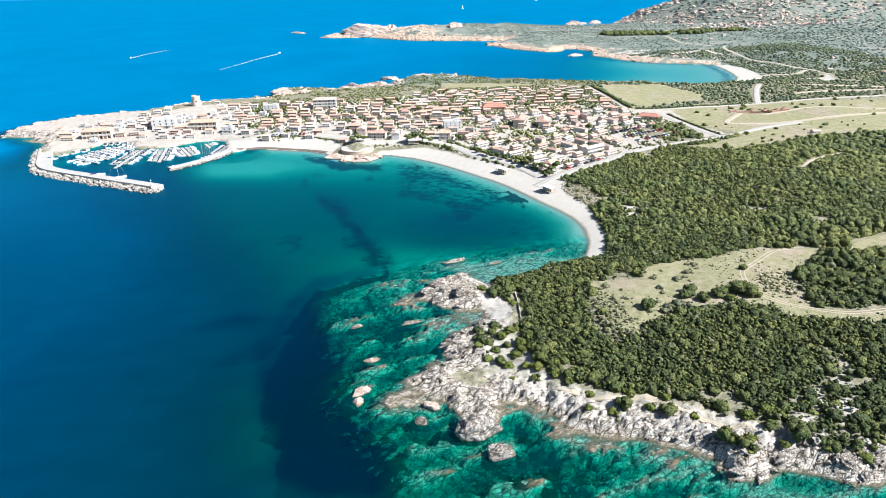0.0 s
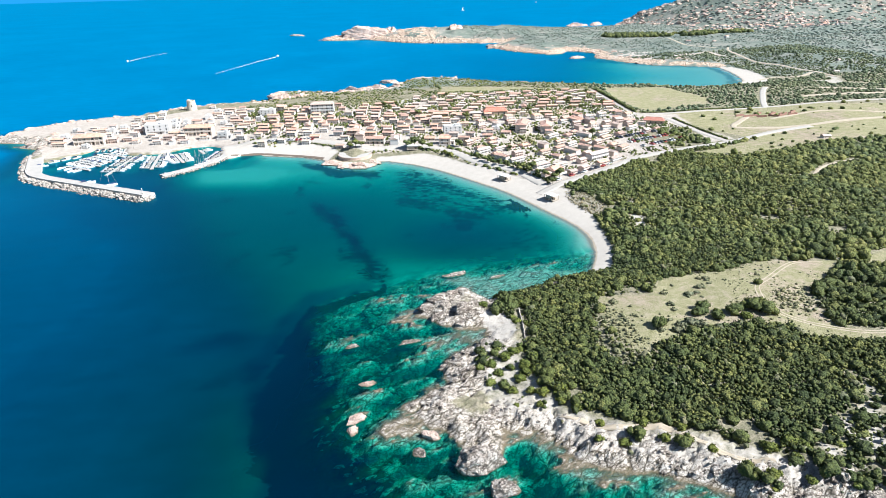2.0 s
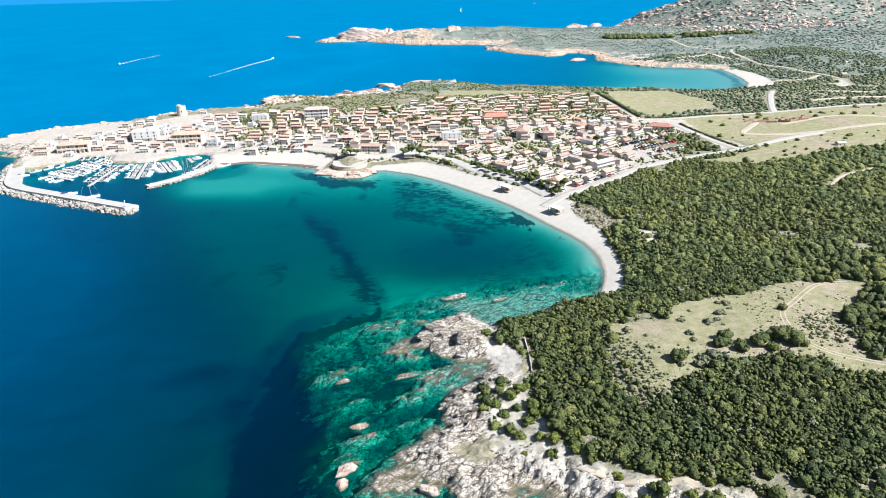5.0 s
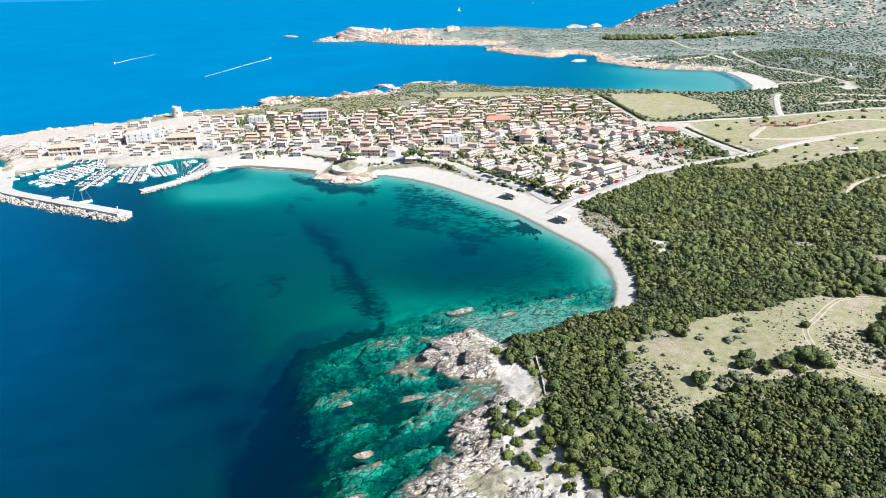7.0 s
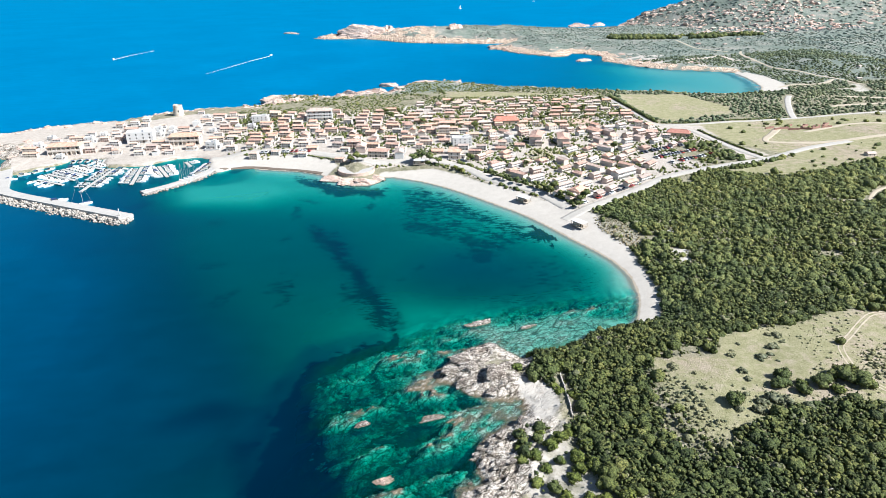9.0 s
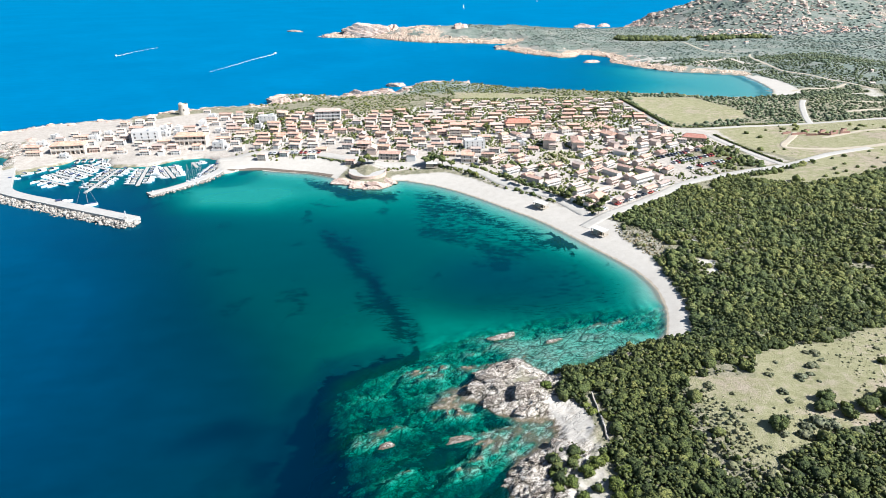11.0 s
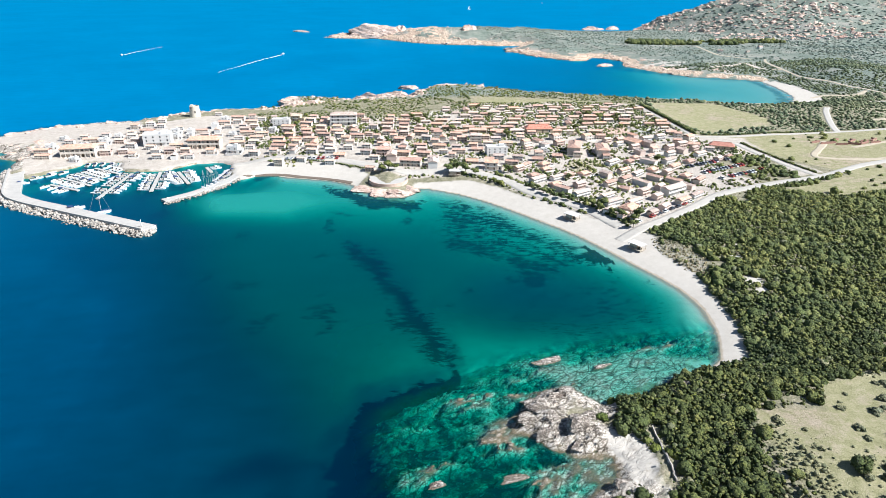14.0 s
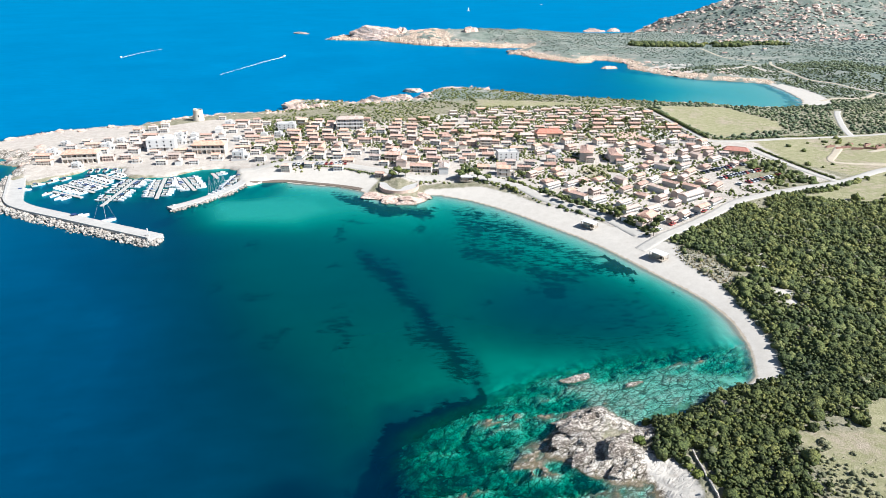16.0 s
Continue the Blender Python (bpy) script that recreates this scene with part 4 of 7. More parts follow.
def clear_of(x, y, polys, margin=0.0):
    ok = np.ones(len(x), bool)
    for p in polys:
        ok &= signed(x, y, p) < -margin
    return ok


# ---- roads and tracks ----
def catmull(points, step=2.0):
    p = [Vector((*q, 0)) for q in points]
    p = [2 * p[0] - p[1]] + p + [2 * p[-1] - p[-2]]
    out = []
    for a, b, c, d in zip(p, p[1:], p[2:], p[3:]):
        n = max(2, int((c - b).length / step))
        for i in range(n):
            t = i / n
            out.append(0.5 * (2 * b + (c - a) * t + (2 * a - 5 * b + 4 * c - d) * t * t + (3 * b - a - 3 * c + d) * t ** 3))
    return np.array([(q.x, q.y) for q in out + [p[-2]]])


ROAD_LINES = []


def ribbon(name, points, width, material, label, lift=0.10, category="road", kind="structure", wobble=0.0):
    line = catmull(points)
    d = np.gradient(line, axis=0)
    n = np.stack([-d[:, 1], d[:, 0]], -1) / (np.linalg.norm(d, axis=1)[:, None] + 1e-9)
    across = np.array([-1.06, -1.0, -0.5, 0.0, 0.5, 1.0, 1.06]) * width / 2
    wob = 1 + wobble * (fbm(np.arange(len(line)) / 6.0, np.zeros(len(line)), 3, 3)[:, None] - 0.5)
    xy = line[:, None, :] + n[:, None, :] * (across * wob)[:, :, None]
    z = height(xy[..., 0], xy[..., 1]) + lift
    z[:, 0] -= lift + 0.25
    z[:, -1] -= lift + 0.25
    me = mesh_from(name, np.concatenate([xy, z[..., None]], -1).reshape(-1, 3), grid_faces(len(line), len(across)), material, True)
    ROAD_LINES.append((line[::2], width))
    return tagged(new(name, me), label, category, kind=kind)


def near_roads(x, y, margin):
    hit = np.zeros(len(x), bool)
    for line, width in ROAD_LINES:
        hit |= edge_distance(x, y, [tuple(q) for q in line[::3]] + [tuple(line[-1])], False) < width / 2 + margin
    return hit


ribbon("road", [(110, 342), (139, 358), (166, 376), (192, 393), (234, 404), (268, 411), (308, 428), (345, 436)], 6, ASPHALT, "pale sandy road between the houses and the scrub")
ribbon("road", [(236, 521), (268, 517), (316, 519.5), (362, 522), (420, 521), (560, 525), (800, 520)], 4.5, ASPHALT, "pale country road along the dry plain")
ribbon("road", [(365, 523), (381, 551), (404, 588), (418, 606)], 5, ASPHALT, "pale sandy access road to the far beach", category="road")
ribbon("road", [(262, 498), (262, 470), (263, 440), (265, 411)], 4.5, ASPHALT, "narrow pale road past the scrub")
ribbon("road", [(250, 640), (249, 600), (247.5, 575), (244, 524)], 5, ASPHALT, "lane beside a clipped hedge")
ribbon("road", [(-95, 500), (-60, 505), (-28, 493), (0, 474), (20, 460), (52, 458), (74, 437), (86, 412), (106, 384), (116, 356)], 7, ASPHALT, "pale seafront road behind the beach")
ribbon("track", [(460, 448), (380, 442), (327, 439), (299, 448), (296, 457), (316, 477), (330, 492)], 5, TRACK, "bare earth track winding over the dry plain", wobble=0.5)
ribbon("track", [(335, 470), (390, 480), (430, 462), (470, 470), (560, 455)], 4, TRACK, "sandy track crossing the dry plain", wobble=0.5)
RUT_LINE = catmull([(196, 222), (183, 222.5), (163, 209), (154.6, 202), (150, 188), (153, 178), (161, 171), (171.5, 165), (187, 164.5), (215, 166)], 6.0)
rut_n = np.gradient(RUT_LINE, axis=0)
rut_n = np.stack([-rut_n[:, 1], rut_n[:, 0]], -1) / np.linalg.norm(rut_n, axis=1)[:, None]
for side in (-0.75, 0.75):
    ribbon("track", [tuple(q) for q in RUT_LINE + rut_n * side], 0.45, TRACK, "worn wheel rut across the dry field", 0.03, wobble=0.8)
ribbon("track", [(59, 147), (65, 142.5), (73, 137.5), (85, 135.5), (91, 130), (99, 121), (107, 118)], 1.6, TRACK, "trodden coast path of pale sand", 0.18, wobble=0.4)
ribbon("track", [(232, 182), (222, 176), (216, 168), (222, 158), (240, 150)], 4, REDDIRT, "reddish earth track through the scrub", 0.14, wobble=0.4)
ribbon("track", [(250, 330), (262, 322), (280, 335), (310, 345)], 1.9, TRACK, "sandy track through dense scrub", 0.14, wobble=0.4)

ribbon("track", [(542, 1074), (528, 1009), (524, 973), (532, 950), (545, 925)], 3, TRACK, "pale sandy track over the distant headland", 0.2, wobble=0.6)
ribbon("track", [(560, 918), (545.5, 892), (533, 838), (529, 796), (539, 760), (540, 729), (546, 706), (541, 660)], 3, TRACK, "pale sandy track behind the far beach", 0.2, wobble=0.6)
ribbon("track", [(455, 870), (489, 880), (515, 896), (512, 859), (533, 838)], 2.6, TRACK, "sandy path down to the far shore", 0.2, wobble=0.6)
ribbon("track", [(462, 685), (484, 691), (512, 686), (540, 704)], 4, TRACK, "sandy approach to the far beach", 0.2, wobble=0.6)
ribbon("track", [(420, 552), (470, 556), (514, 553), (560, 560)], 4, TRACK, "sandy strip through the scrub behind the plain", 0.2, wobble=0.8)
ribbon("track", [(455, 590), (490, 580), (525, 566)], 4.5, TRACK, "bare sandy strip among low scrub", 0.2, wobble=0.8)

WALL_LINE = [(64.2, 208.8), (63.4, 202.1), (62.7, 197.0), (62.0, 193.0), (61.3, 188.6)]
ROAD_LINES.append((np.array(WALL_LINE), 1.0))

# ---- coastal rocks ----
ROCKS2 = boulder_shapes(2, 10, 100)
ROCKS1 = boulder_shapes(1, 10, 140)


def rock_field(name, region, step, lo, hi, band, material, label, level, seed, stretch=1.5, chance=0.7, sink=0.25):
    x, y, r = jittered(*region, step, seed)
    d = coast_distance(x, y)
    cluster = fbm(x / 9, y / 9, 3, seed)
    ok = (d > band[0]) & (d < band[1]) & (cluster > 1 - chance) & clear_of(x, y, (BEACH, INNER_BEACH, FAR_BEACH), 3)
    ok &= edge_distance(x, y, BAY_COAST[:20], False) > 9
    ok &= clear_of(x, y, FLATS + [SAND_SLOPE], 0.5)
    ok &= edge_distance(x, y, BAY_COAST[24:], False) > 9
    x, y = x[ok], y[ok]
    s = lo + (hi - lo) * r.uniform(0, 1, len(x)) ** 2.2
    size = np.stack([s * r.uniform(1.0, stretch, len(x)), s * r.uniform(0.7, 1.0, len(x)), s * r.uniform(0.45, 0.8, len(x))], -1)
    z = height(x, y) - s * sink
    yaw = 0.45 + r.normal(0, 0.35, len(x))
    shapes, faces = (ROCKS2 if level == 2 else ROCKS1)
    return scatter(name, shapes, faces, np.stack([x, y, z], -1), size, material, label, "rocks", False, yaw, tilt=0.2)


rock_field("shore_rocks", (0, 240, 80, 260), 2.4, 0.5, 1.9, (-2, 9), ROCK, "jagged pale granite outcrops along the shore", 2, 11, 2.2, 0.46)
rock_field("shore_rocks", (-6, 240, 80, 262), 1.3, 0.2, 0.7, (-6, 12), ROCK, "broken granite blocks along the shore", 1, 12, 1.6, 0.55)
rock_field("cape_rocks", (-300, 150, 530, 800), 5, 1.2, 3.8, (-5, 22), ROCK_PINK, "rounded pink granite outcrops on the cape", 1, 14, 1.6, 0.5)
rock_field("far_rocks", (-80, 700, 850, 1560), 8, 1.5, 5.0, (-8, 34), ROCK_PINK, "pink granite crags along the distant coast", 1, 15, 1.8, 0.52, 0.4)
rock_field("far_rocks", (600, 1500, 1440, 2600), 20, 3.0, 9.0, (-10, 60), ROCK_PINK, "pale crags at the foot of the distant hill", 1, 16, 1.6, 0.6, 0.4)


def reef_rocks():
    x, y, r = jittered(-12, 235, 66, 262, 2.1, 21)
    d = coast_distance(x, y)
    u, v = 0.9 * x + 0.42 * y, -0.42 * x + 0.9 * y
    rib = fbm(u / 26, v / 6.5, 4, 21)
    ok = (d < -1.5) & inside(x, y, REEF) & (np.abs(rib - 0.5) < 0.10)
    x, y = x[ok], y[ok]
    s = 0.35 + 0.9 * r.uniform(0, 1, len(x)) ** 2
    size = np.stack([s * r.uniform(1.2, 2.6, len(x)), s * 0.8, s * r.uniform(0.35, 0.7, len(x))], -1)
    z = np.minimum(height(x, y) - 0.15 * s, -0.15 - 0.8 * size[:, 2])
    scatter("reef_rocks", ROCKS1[0], ROCKS1[1], np.stack([x, y, z], -1), size, ROCK, "submerged ribs of rock under clear water", "rocks", False, 0.44 + r.normal(0, 0.2, len(x)), tilt=0.15)


reef_rocks()


def single_rock(name, x, y, z, sx, sy, sz, yaw, label, seed, material=ROCK):
    noise.seed_set(seed)
    v, f = ICO[4]
    out = []
    cut = random.Random(seed)
    planes = [(Vector((cut.gauss(0, 1), cut.gauss(0, 1), cut.gauss(0, 0.8))).normalized(), cut.uniform(0.6, 0.9)) for _ in range(16)]
    for p in v:
        q = Vector(p)
        for normal, reach in planes:
            over = q.dot(normal) - reach
            if over > 0:
                q = q - normal * over
        p = q * 1.12
        k = 0.88 + 0.22 * noise.noise(q * 1.3) + 0.22 * abs(noise.noise(q * 3.0)) + 0.24 * abs(noise.noise(q * 6.5)) + 0.14 * noise.noise(q * 13)
        w = 0.62 + 0.38 * k
        out.append((p[0] * w * sx, p[1] * w * sy, p[2] * k * sz))
    ob = new(name, mesh_from(name, out, f, material))
    ob.matrix_basis = pose(x, y, z, rz=yaw)
    return tagged(ob, label, "rock")


single_rock("boulder", 35.5, 134.5, 0.3, 6.5, 5.5, 4.0, 20, "rounded pale granite boulder in the shallows", 1)
single_rock("boulder", 38.5, 124.0, -0.4, 3.2, 4.2, 2.6, 70, "cracked granite boulder awash in clear water", 2)
single_rock("boulder", 3.0, 158.0, -0.6, 3.4, 2.4, 2.0, 30, "reddish rock breaking the surface of the sea", 3, ROCK_PINK)
single_rock("boulder", 2.0, 152.5, -0.8, 2.6, 2.2, 1.9, 60, "low reddish rock beside its larger neighbour", 4, ROCK_PINK)
single_rock("boulder", 23.5, 147.0, -0.2, 1.6, 2.8, 2.2, 60, "upright reddish rock at the water's edge", 5, ROCK_PINK)
single_rock("boulder", 19.5, 140.5, -0.5, 2.4, 2.4, 1.6, 10, "small pale rock awash", 6)
single_rock("boulder", 2.0, 198.5, -0.5, 3.2, 1.6, 1.1, 15, "flat rock just breaking the water", 7)
single_rock("boulder", 7.0, 175.5, -0.6, 3.6, 1.8, 1.2, 20, "flat pinkish rock awash over the reef", 8, ROCK_PINK)
single_rock("boulder", 22.0, 198.0, -0.5, 5.5, 1.8, 1.2, 5, "long low rib of rock awash", 9)
single_rock("boulder", 47.0, 250.0, -0.6, 6.0, 2.4, 1.3, 12, "pale flat rock at the surface of the bay", 10)
single_rock("boulder", 63.5, 244.0, -0.8, 5.0, 2.0, 1.3, 20, "brown half-drowned rock near the shore", 11)
for ox, oy, os, oa in ((31, 219, 2.6, 20), (36, 224, 3.0, 30), (41, 227, 2.4, 10), (46, 229, 2.2, 40), (37, 217, 2.4, 25), (39, 212, 2.8, 15), (44, 213, 3.2, 30), (48, 216, 2.4, 20), (43, 207, 2.4, 35), (34, 212, 1.9, 25)):
    single_rock("outcrop", ox, oy, float(height(ox, oy)) - 0.3, os * 1.5, os * 0.9, os * 0.75, oa, "fractured granite block on the rocky point", int(ox * 7 + oy))
single_rock("islet", 10, 748, -0.5, 13, 6, 4.5, -30, "low pink granite islet in blue sea", 14, ROCK_PINK)
single_rock("islet", 38, 755, -0.5, 15, 8, 5, -10, "rounded pink granite islet in blue sea", 15, ROCK_PINK)
single_rock("islet", 52, 793, -0.5, 12, 6, 4, 0, "small granite islet off the cape", 16, ROCK_PINK)
single_rock("islet", 342, 952, -1, 15, 7, 3.6, 20, "low reddish islet in the far bay", 17, ROCK_PINK)
single_rock("islet", 258, 1156, -1, 12, 8, 5, 0, "small islet beside the distant headland", 18, ROCK_PINK)
single_rock("islet", -105, 1532, -1, 24, 7, 4, -35, "thin line of skerries off the headland", 19, ROCK_PINK)
single_rock("islet", 545, 1530, -1, 26, 12, 9, 0, "pale rocky islet beyond the headland", 20, ROCK_PINK)
single_rock("islet", 588, 1540, -1, 20, 12, 8, 30, "pale rocky islet near the hill's foot", 21, ROCK_PINK)
single_rock("crag", -66, 720, 2, 15, 9, 6, 30, "steep pink granite crag on the cape", 22, ROCK_PINK)
for ck, (crag_x, crag_y, crag_z, crag_l, crag_w, crag_h, crag_turn) in enumerate(((-78, 664, 1, 14, 7, 5, 10), (-64, 684, 1, 16, 9, 9, -15), (-46, 686, 2, 16, 10, 8, 0), (-28, 694, 1, 13, 8, 6, 20), (-94, 670, 0, 14, 5, 3, 5), (64, 748, 1, 18, 9, 5, 15), (92, 774, 1, 20, 10, 6, 10))):
    single_rock("crag", crag_x, crag_y, crag_z, crag_l, crag_w, crag_h, crag_turn, "jagged pink granite crag on the shore behind the town", 60 + ck, ROCK_PINK)
single_rock("islet", -1, 736, -1, 11, 5, 4, -10, "low pink granite islet off the shore", 70, ROCK_PINK)
single_rock("islet", 24, 746, -1, 13, 6, 5, 10, "rounded pale granite islet off the shore", 71, ROCK_PINK)
single_rock("crag", 45, 1390, 6, 55, 26, 17, -20, "pale granite ridge on the distant headland", 23, ROCK_PINK)
single_rock("crag", 222, 1345, 10, 19, 13, 14, 10, "pale granite knoll above the distant headland", 24, ROCK_PINK)
single_rock("crag", 12, 1390, 0, 30, 14, 8, -10, "pale granite slabs at the headland's end", 26, ROCK_PINK)
single_rock("crag", -30, 1394, -1, 22, 9, 6, -20, "low granite point of the distant headland", 27, ROCK_PINK)
single_rock("crag", 146, 1400, 4, 36, 20, 12, 0, "pale granite shoulder of the distant headland", 28, ROCK_PINK)
single_rock("crag", 188, 1392, 5, 30, 18, 12, 20, "broken granite crest on the distant headland", 29, ROCK_PINK)
single_rock("crag", 90, 1395, 6, 28, 18, 15, 30, "rounded granite summit of the distant headland", 25, ROCK_PINK)

# ---- scrub and trees ----
BUSH3 = clump_shapes(3, 8, 200)
BUSH2 = clump_shapes(2, 10, 220)
BUSH1 = clump_shapes(1, 10, 240)
OPEN = (TOWN, FIELD, SMALL_FIELD, PLAIN, FAR_FIELD, BEACH, INNER_BEACH, FAR_BEACH, REAR_FIELD, PALE_LOT, FAR_LOT)


def macchia(name, region, step, lo, hi, keep, shapes, material, label, seed, tufts=0, tall=0.8, min_coast=7.0, polys=OPEN, gap=2.0, max_coast=1e9, within=None, above=0.0):
    x, y, r = jittered(*region, step, seed)
    d = coast_distance(x, y)
    stand = fbm(x / 22, y / 22, 4, 301)
    lee = np.where((x > 59) & (x < 112) & (y > 212) & (y < 248), 1.2, min_coast)
    ok = (d > lee + 5 * (stand - 0.5)) & (d < max_coast) & clear_of(x, y, [POINT_ROCK], -0.5) & clear_of(x, y, polys, 0.6) & (stand > keep) & ~near_roads(x, y, gap)
    ok &= (signed(x, y, BARE) < -0.5) | (r.uniform(0, 1, len(x)) < 0.05)
    ok &= clear_of(x, y, [SAND_SLOPE], -0.4)
    for gap_x, gap_y, gap_r in GAPS:
        ok &= np.hypot(x - gap_x, y - gap_y) > gap_r
    if name in ("macchia_scrub", "juniper_mat", "scrub_crowns"):
        ok &= clear_of(x, y, HEATH, 0.0) | (r.uniform(0, 1, len(x)) < 0.22)
    ok &= (signed(x, y, BARE_SLOPE) < -0.5) | (r.uniform(0, 1, len(x)) < 0.35)
    ok &= (signed(x, y, DUNE) < -0.5) | (r.uniform(0, 1, len(x)) < (0.85 if within else 0.10))
    if within:
        ok &= inside(x, y, within)
    x, y = x[ok], y[ok]
    s = lo + (hi - lo) * r.uniform(0, 1, len(x)) ** 1.8
    size = np.stack([s * r.uniform(0.8, 1.2, len(x)), s * r.uniform(0.8, 1.2, len(x)), s * tall * r.uniform(0.6, 1.5, len(x))], -1)
    z = height(x, y) + above * r.uniform(0.6, 1.15, len(x)) + 0.2 * size[:, 2] + np.clip(hi - 1.0, 0, 1.2) * (fbm(x / 11, y / 11, 3, seed) - 0.45)
    return scatter(name, shapes[0], shapes[1], np.stack([x, y, z], -1), size, material, label, "scrub", True, None, tufts)


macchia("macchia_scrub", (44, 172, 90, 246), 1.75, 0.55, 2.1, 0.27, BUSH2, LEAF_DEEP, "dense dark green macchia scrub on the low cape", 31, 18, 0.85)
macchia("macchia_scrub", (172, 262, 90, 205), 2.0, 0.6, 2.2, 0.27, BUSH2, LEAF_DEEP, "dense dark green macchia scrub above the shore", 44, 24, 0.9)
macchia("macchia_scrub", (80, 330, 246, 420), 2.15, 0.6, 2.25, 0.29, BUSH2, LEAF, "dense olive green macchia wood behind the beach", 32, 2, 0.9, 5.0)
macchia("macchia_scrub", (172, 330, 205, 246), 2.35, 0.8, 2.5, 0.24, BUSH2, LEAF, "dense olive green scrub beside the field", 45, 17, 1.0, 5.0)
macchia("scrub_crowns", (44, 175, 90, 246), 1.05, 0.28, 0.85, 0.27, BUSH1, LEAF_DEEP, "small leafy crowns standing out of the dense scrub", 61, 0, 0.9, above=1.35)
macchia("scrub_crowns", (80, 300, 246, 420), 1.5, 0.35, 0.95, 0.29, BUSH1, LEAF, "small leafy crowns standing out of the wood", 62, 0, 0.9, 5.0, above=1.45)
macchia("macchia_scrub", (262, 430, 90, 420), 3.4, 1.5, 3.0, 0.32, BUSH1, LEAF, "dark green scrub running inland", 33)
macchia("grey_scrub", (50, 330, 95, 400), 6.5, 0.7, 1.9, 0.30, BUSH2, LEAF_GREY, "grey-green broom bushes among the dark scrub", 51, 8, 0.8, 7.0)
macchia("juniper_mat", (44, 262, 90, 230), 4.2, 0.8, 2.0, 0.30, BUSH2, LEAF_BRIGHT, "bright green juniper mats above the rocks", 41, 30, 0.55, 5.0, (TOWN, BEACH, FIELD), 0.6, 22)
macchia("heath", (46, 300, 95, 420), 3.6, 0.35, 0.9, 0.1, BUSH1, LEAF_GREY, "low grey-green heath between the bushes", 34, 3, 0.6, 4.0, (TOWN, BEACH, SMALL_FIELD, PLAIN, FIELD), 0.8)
macchia("heath", (90, 210, 150, 225), 2.0, 0.14, 0.6, 0.48, BUSH1, LEAF_GREY, "small tussocks on the dry field", 42, 2, 0.7, 4.0, (TOWN, BEACH), 0.6)
macchia("heath", (-90, 260, 585, 790), 3.2, 0.6, 1.7, 0.40, BUSH1, LEAF, "low green heath behind the town", 35, 0, 0.55, 9.0)
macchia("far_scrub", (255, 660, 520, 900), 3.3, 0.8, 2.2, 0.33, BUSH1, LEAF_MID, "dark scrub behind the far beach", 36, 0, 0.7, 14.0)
macchia("far_scrub", (640, 1300, 300, 1000), 6.2, 1.3, 3.0, 0.36, BUSH1, LEAF_HAZED, "scrub spread over the inland country", 37, 0, 0.36, 20.0)
macchia("far_scrub", (250, 720, 880, 1480), 5.6, 1.0, 2.6, 0.36, BUSH1, LEAF_HAZED, "scrub over the distant headland", 38, 0, 0.34, 30.0)
macchia("far_scrub", (690, 1900, 980, 2500), 9.5, 1.8, 4.4, 0.36, BUSH1, LEAF_HAZED, "scrub on the slopes of the distant hill", 39, 0, 0.34, 30.0)
macchia("plain_scrub", (225, 620, 372, 525), 11, 0.8, 2.6, 0.55, BUSH1, LEAF, "scattered dark bushes on the dry plain", 40, 0, 0.8, 10.0, (TOWN,), 1.0)
macchia("plain_scrub", (215, 265, 395, 466), 4.0, 1.0, 2.4, 0.36, BUSH2, LEAF, "green scrub on a waste lot in the village", 43, 6, 0.9, 10.0, (), 1.0, within=GREEN_LOT)
macchia("dune_grass", (120, 144, 294, 338), 1.1, 0.25, 0.6, 0.0, BUSH1, LEAF_DRY, "dry brown dune grass behind the beach", 46, 6, 0.9, 5.0, (), 0.5, within=DUNE)
for hk, heath_zone in enumerate(HEATH):
    macchia("heath", (82, 178, 160, 208), 1.5, 0.3, 0.95, 0.0, BUSH1, LEAF_GREY, "patch of low grey-green heath beside the dry field", 47 + hk, 3, 0.75, 4.0, (), 0.5, within=heath_zone)
macchia("seafront_scrub", (48, 128, 350, 456), 1.9, 0.5, 1.8, 0.22, BUSH2, LEAF, "green shrubs between the beach and the houses", 52, 10, 0.8, 4.0, (), 0.4, within=SEAFRONT)


# ---- single bushes and trees ----
def joined_clumps(parts, tufts, seed):
    """One crown: several lumpy clumps with leafy sprays round them."""
    r = np.random.default_rng(seed)
    vs, fs, off = [], [], 0
    for (cx, cy, cz, sx, sy, sz) in parts:
        v = BUSH2[0][r.integers(0, len(BUSH2[0]))] * np.array([sx, sy, sz]) + np.array([cx, cy, cz])
        vs.append(v)
        fs.append(BUSH2[1] + off)
        off += len(v)
        pv = v[r.integers(0, len(v), tufts)]
        n = pv - np.array([cx, cy, cz])
        n /= np.linalg.norm(n, axis=1)[:, None] + 1e-6
        a = r.normal(size=pv.shape)
        a /= np.linalg.norm(a, axis=1)[:, None]
        b = np.cross(n, a)
        w = r.uniform(0.12, 0.34, (tufts, 1))
        q = np.stack([pv - a * w, pv + b * w * 0.7 + n * w * 0.6, pv + a * w + n * w * 0.3, pv - b * w * 0.6 + n * w], 1).reshape(-1, 3)
        k = off + np.arange(tufts)[:, None] * 4
        vs.append(q)
        fs += [k + np.array([0, 1, 2]), k + np.array([0, 2, 3])]
        off += len(q)
    return np.concatenate(vs), np.concatenate(fs)


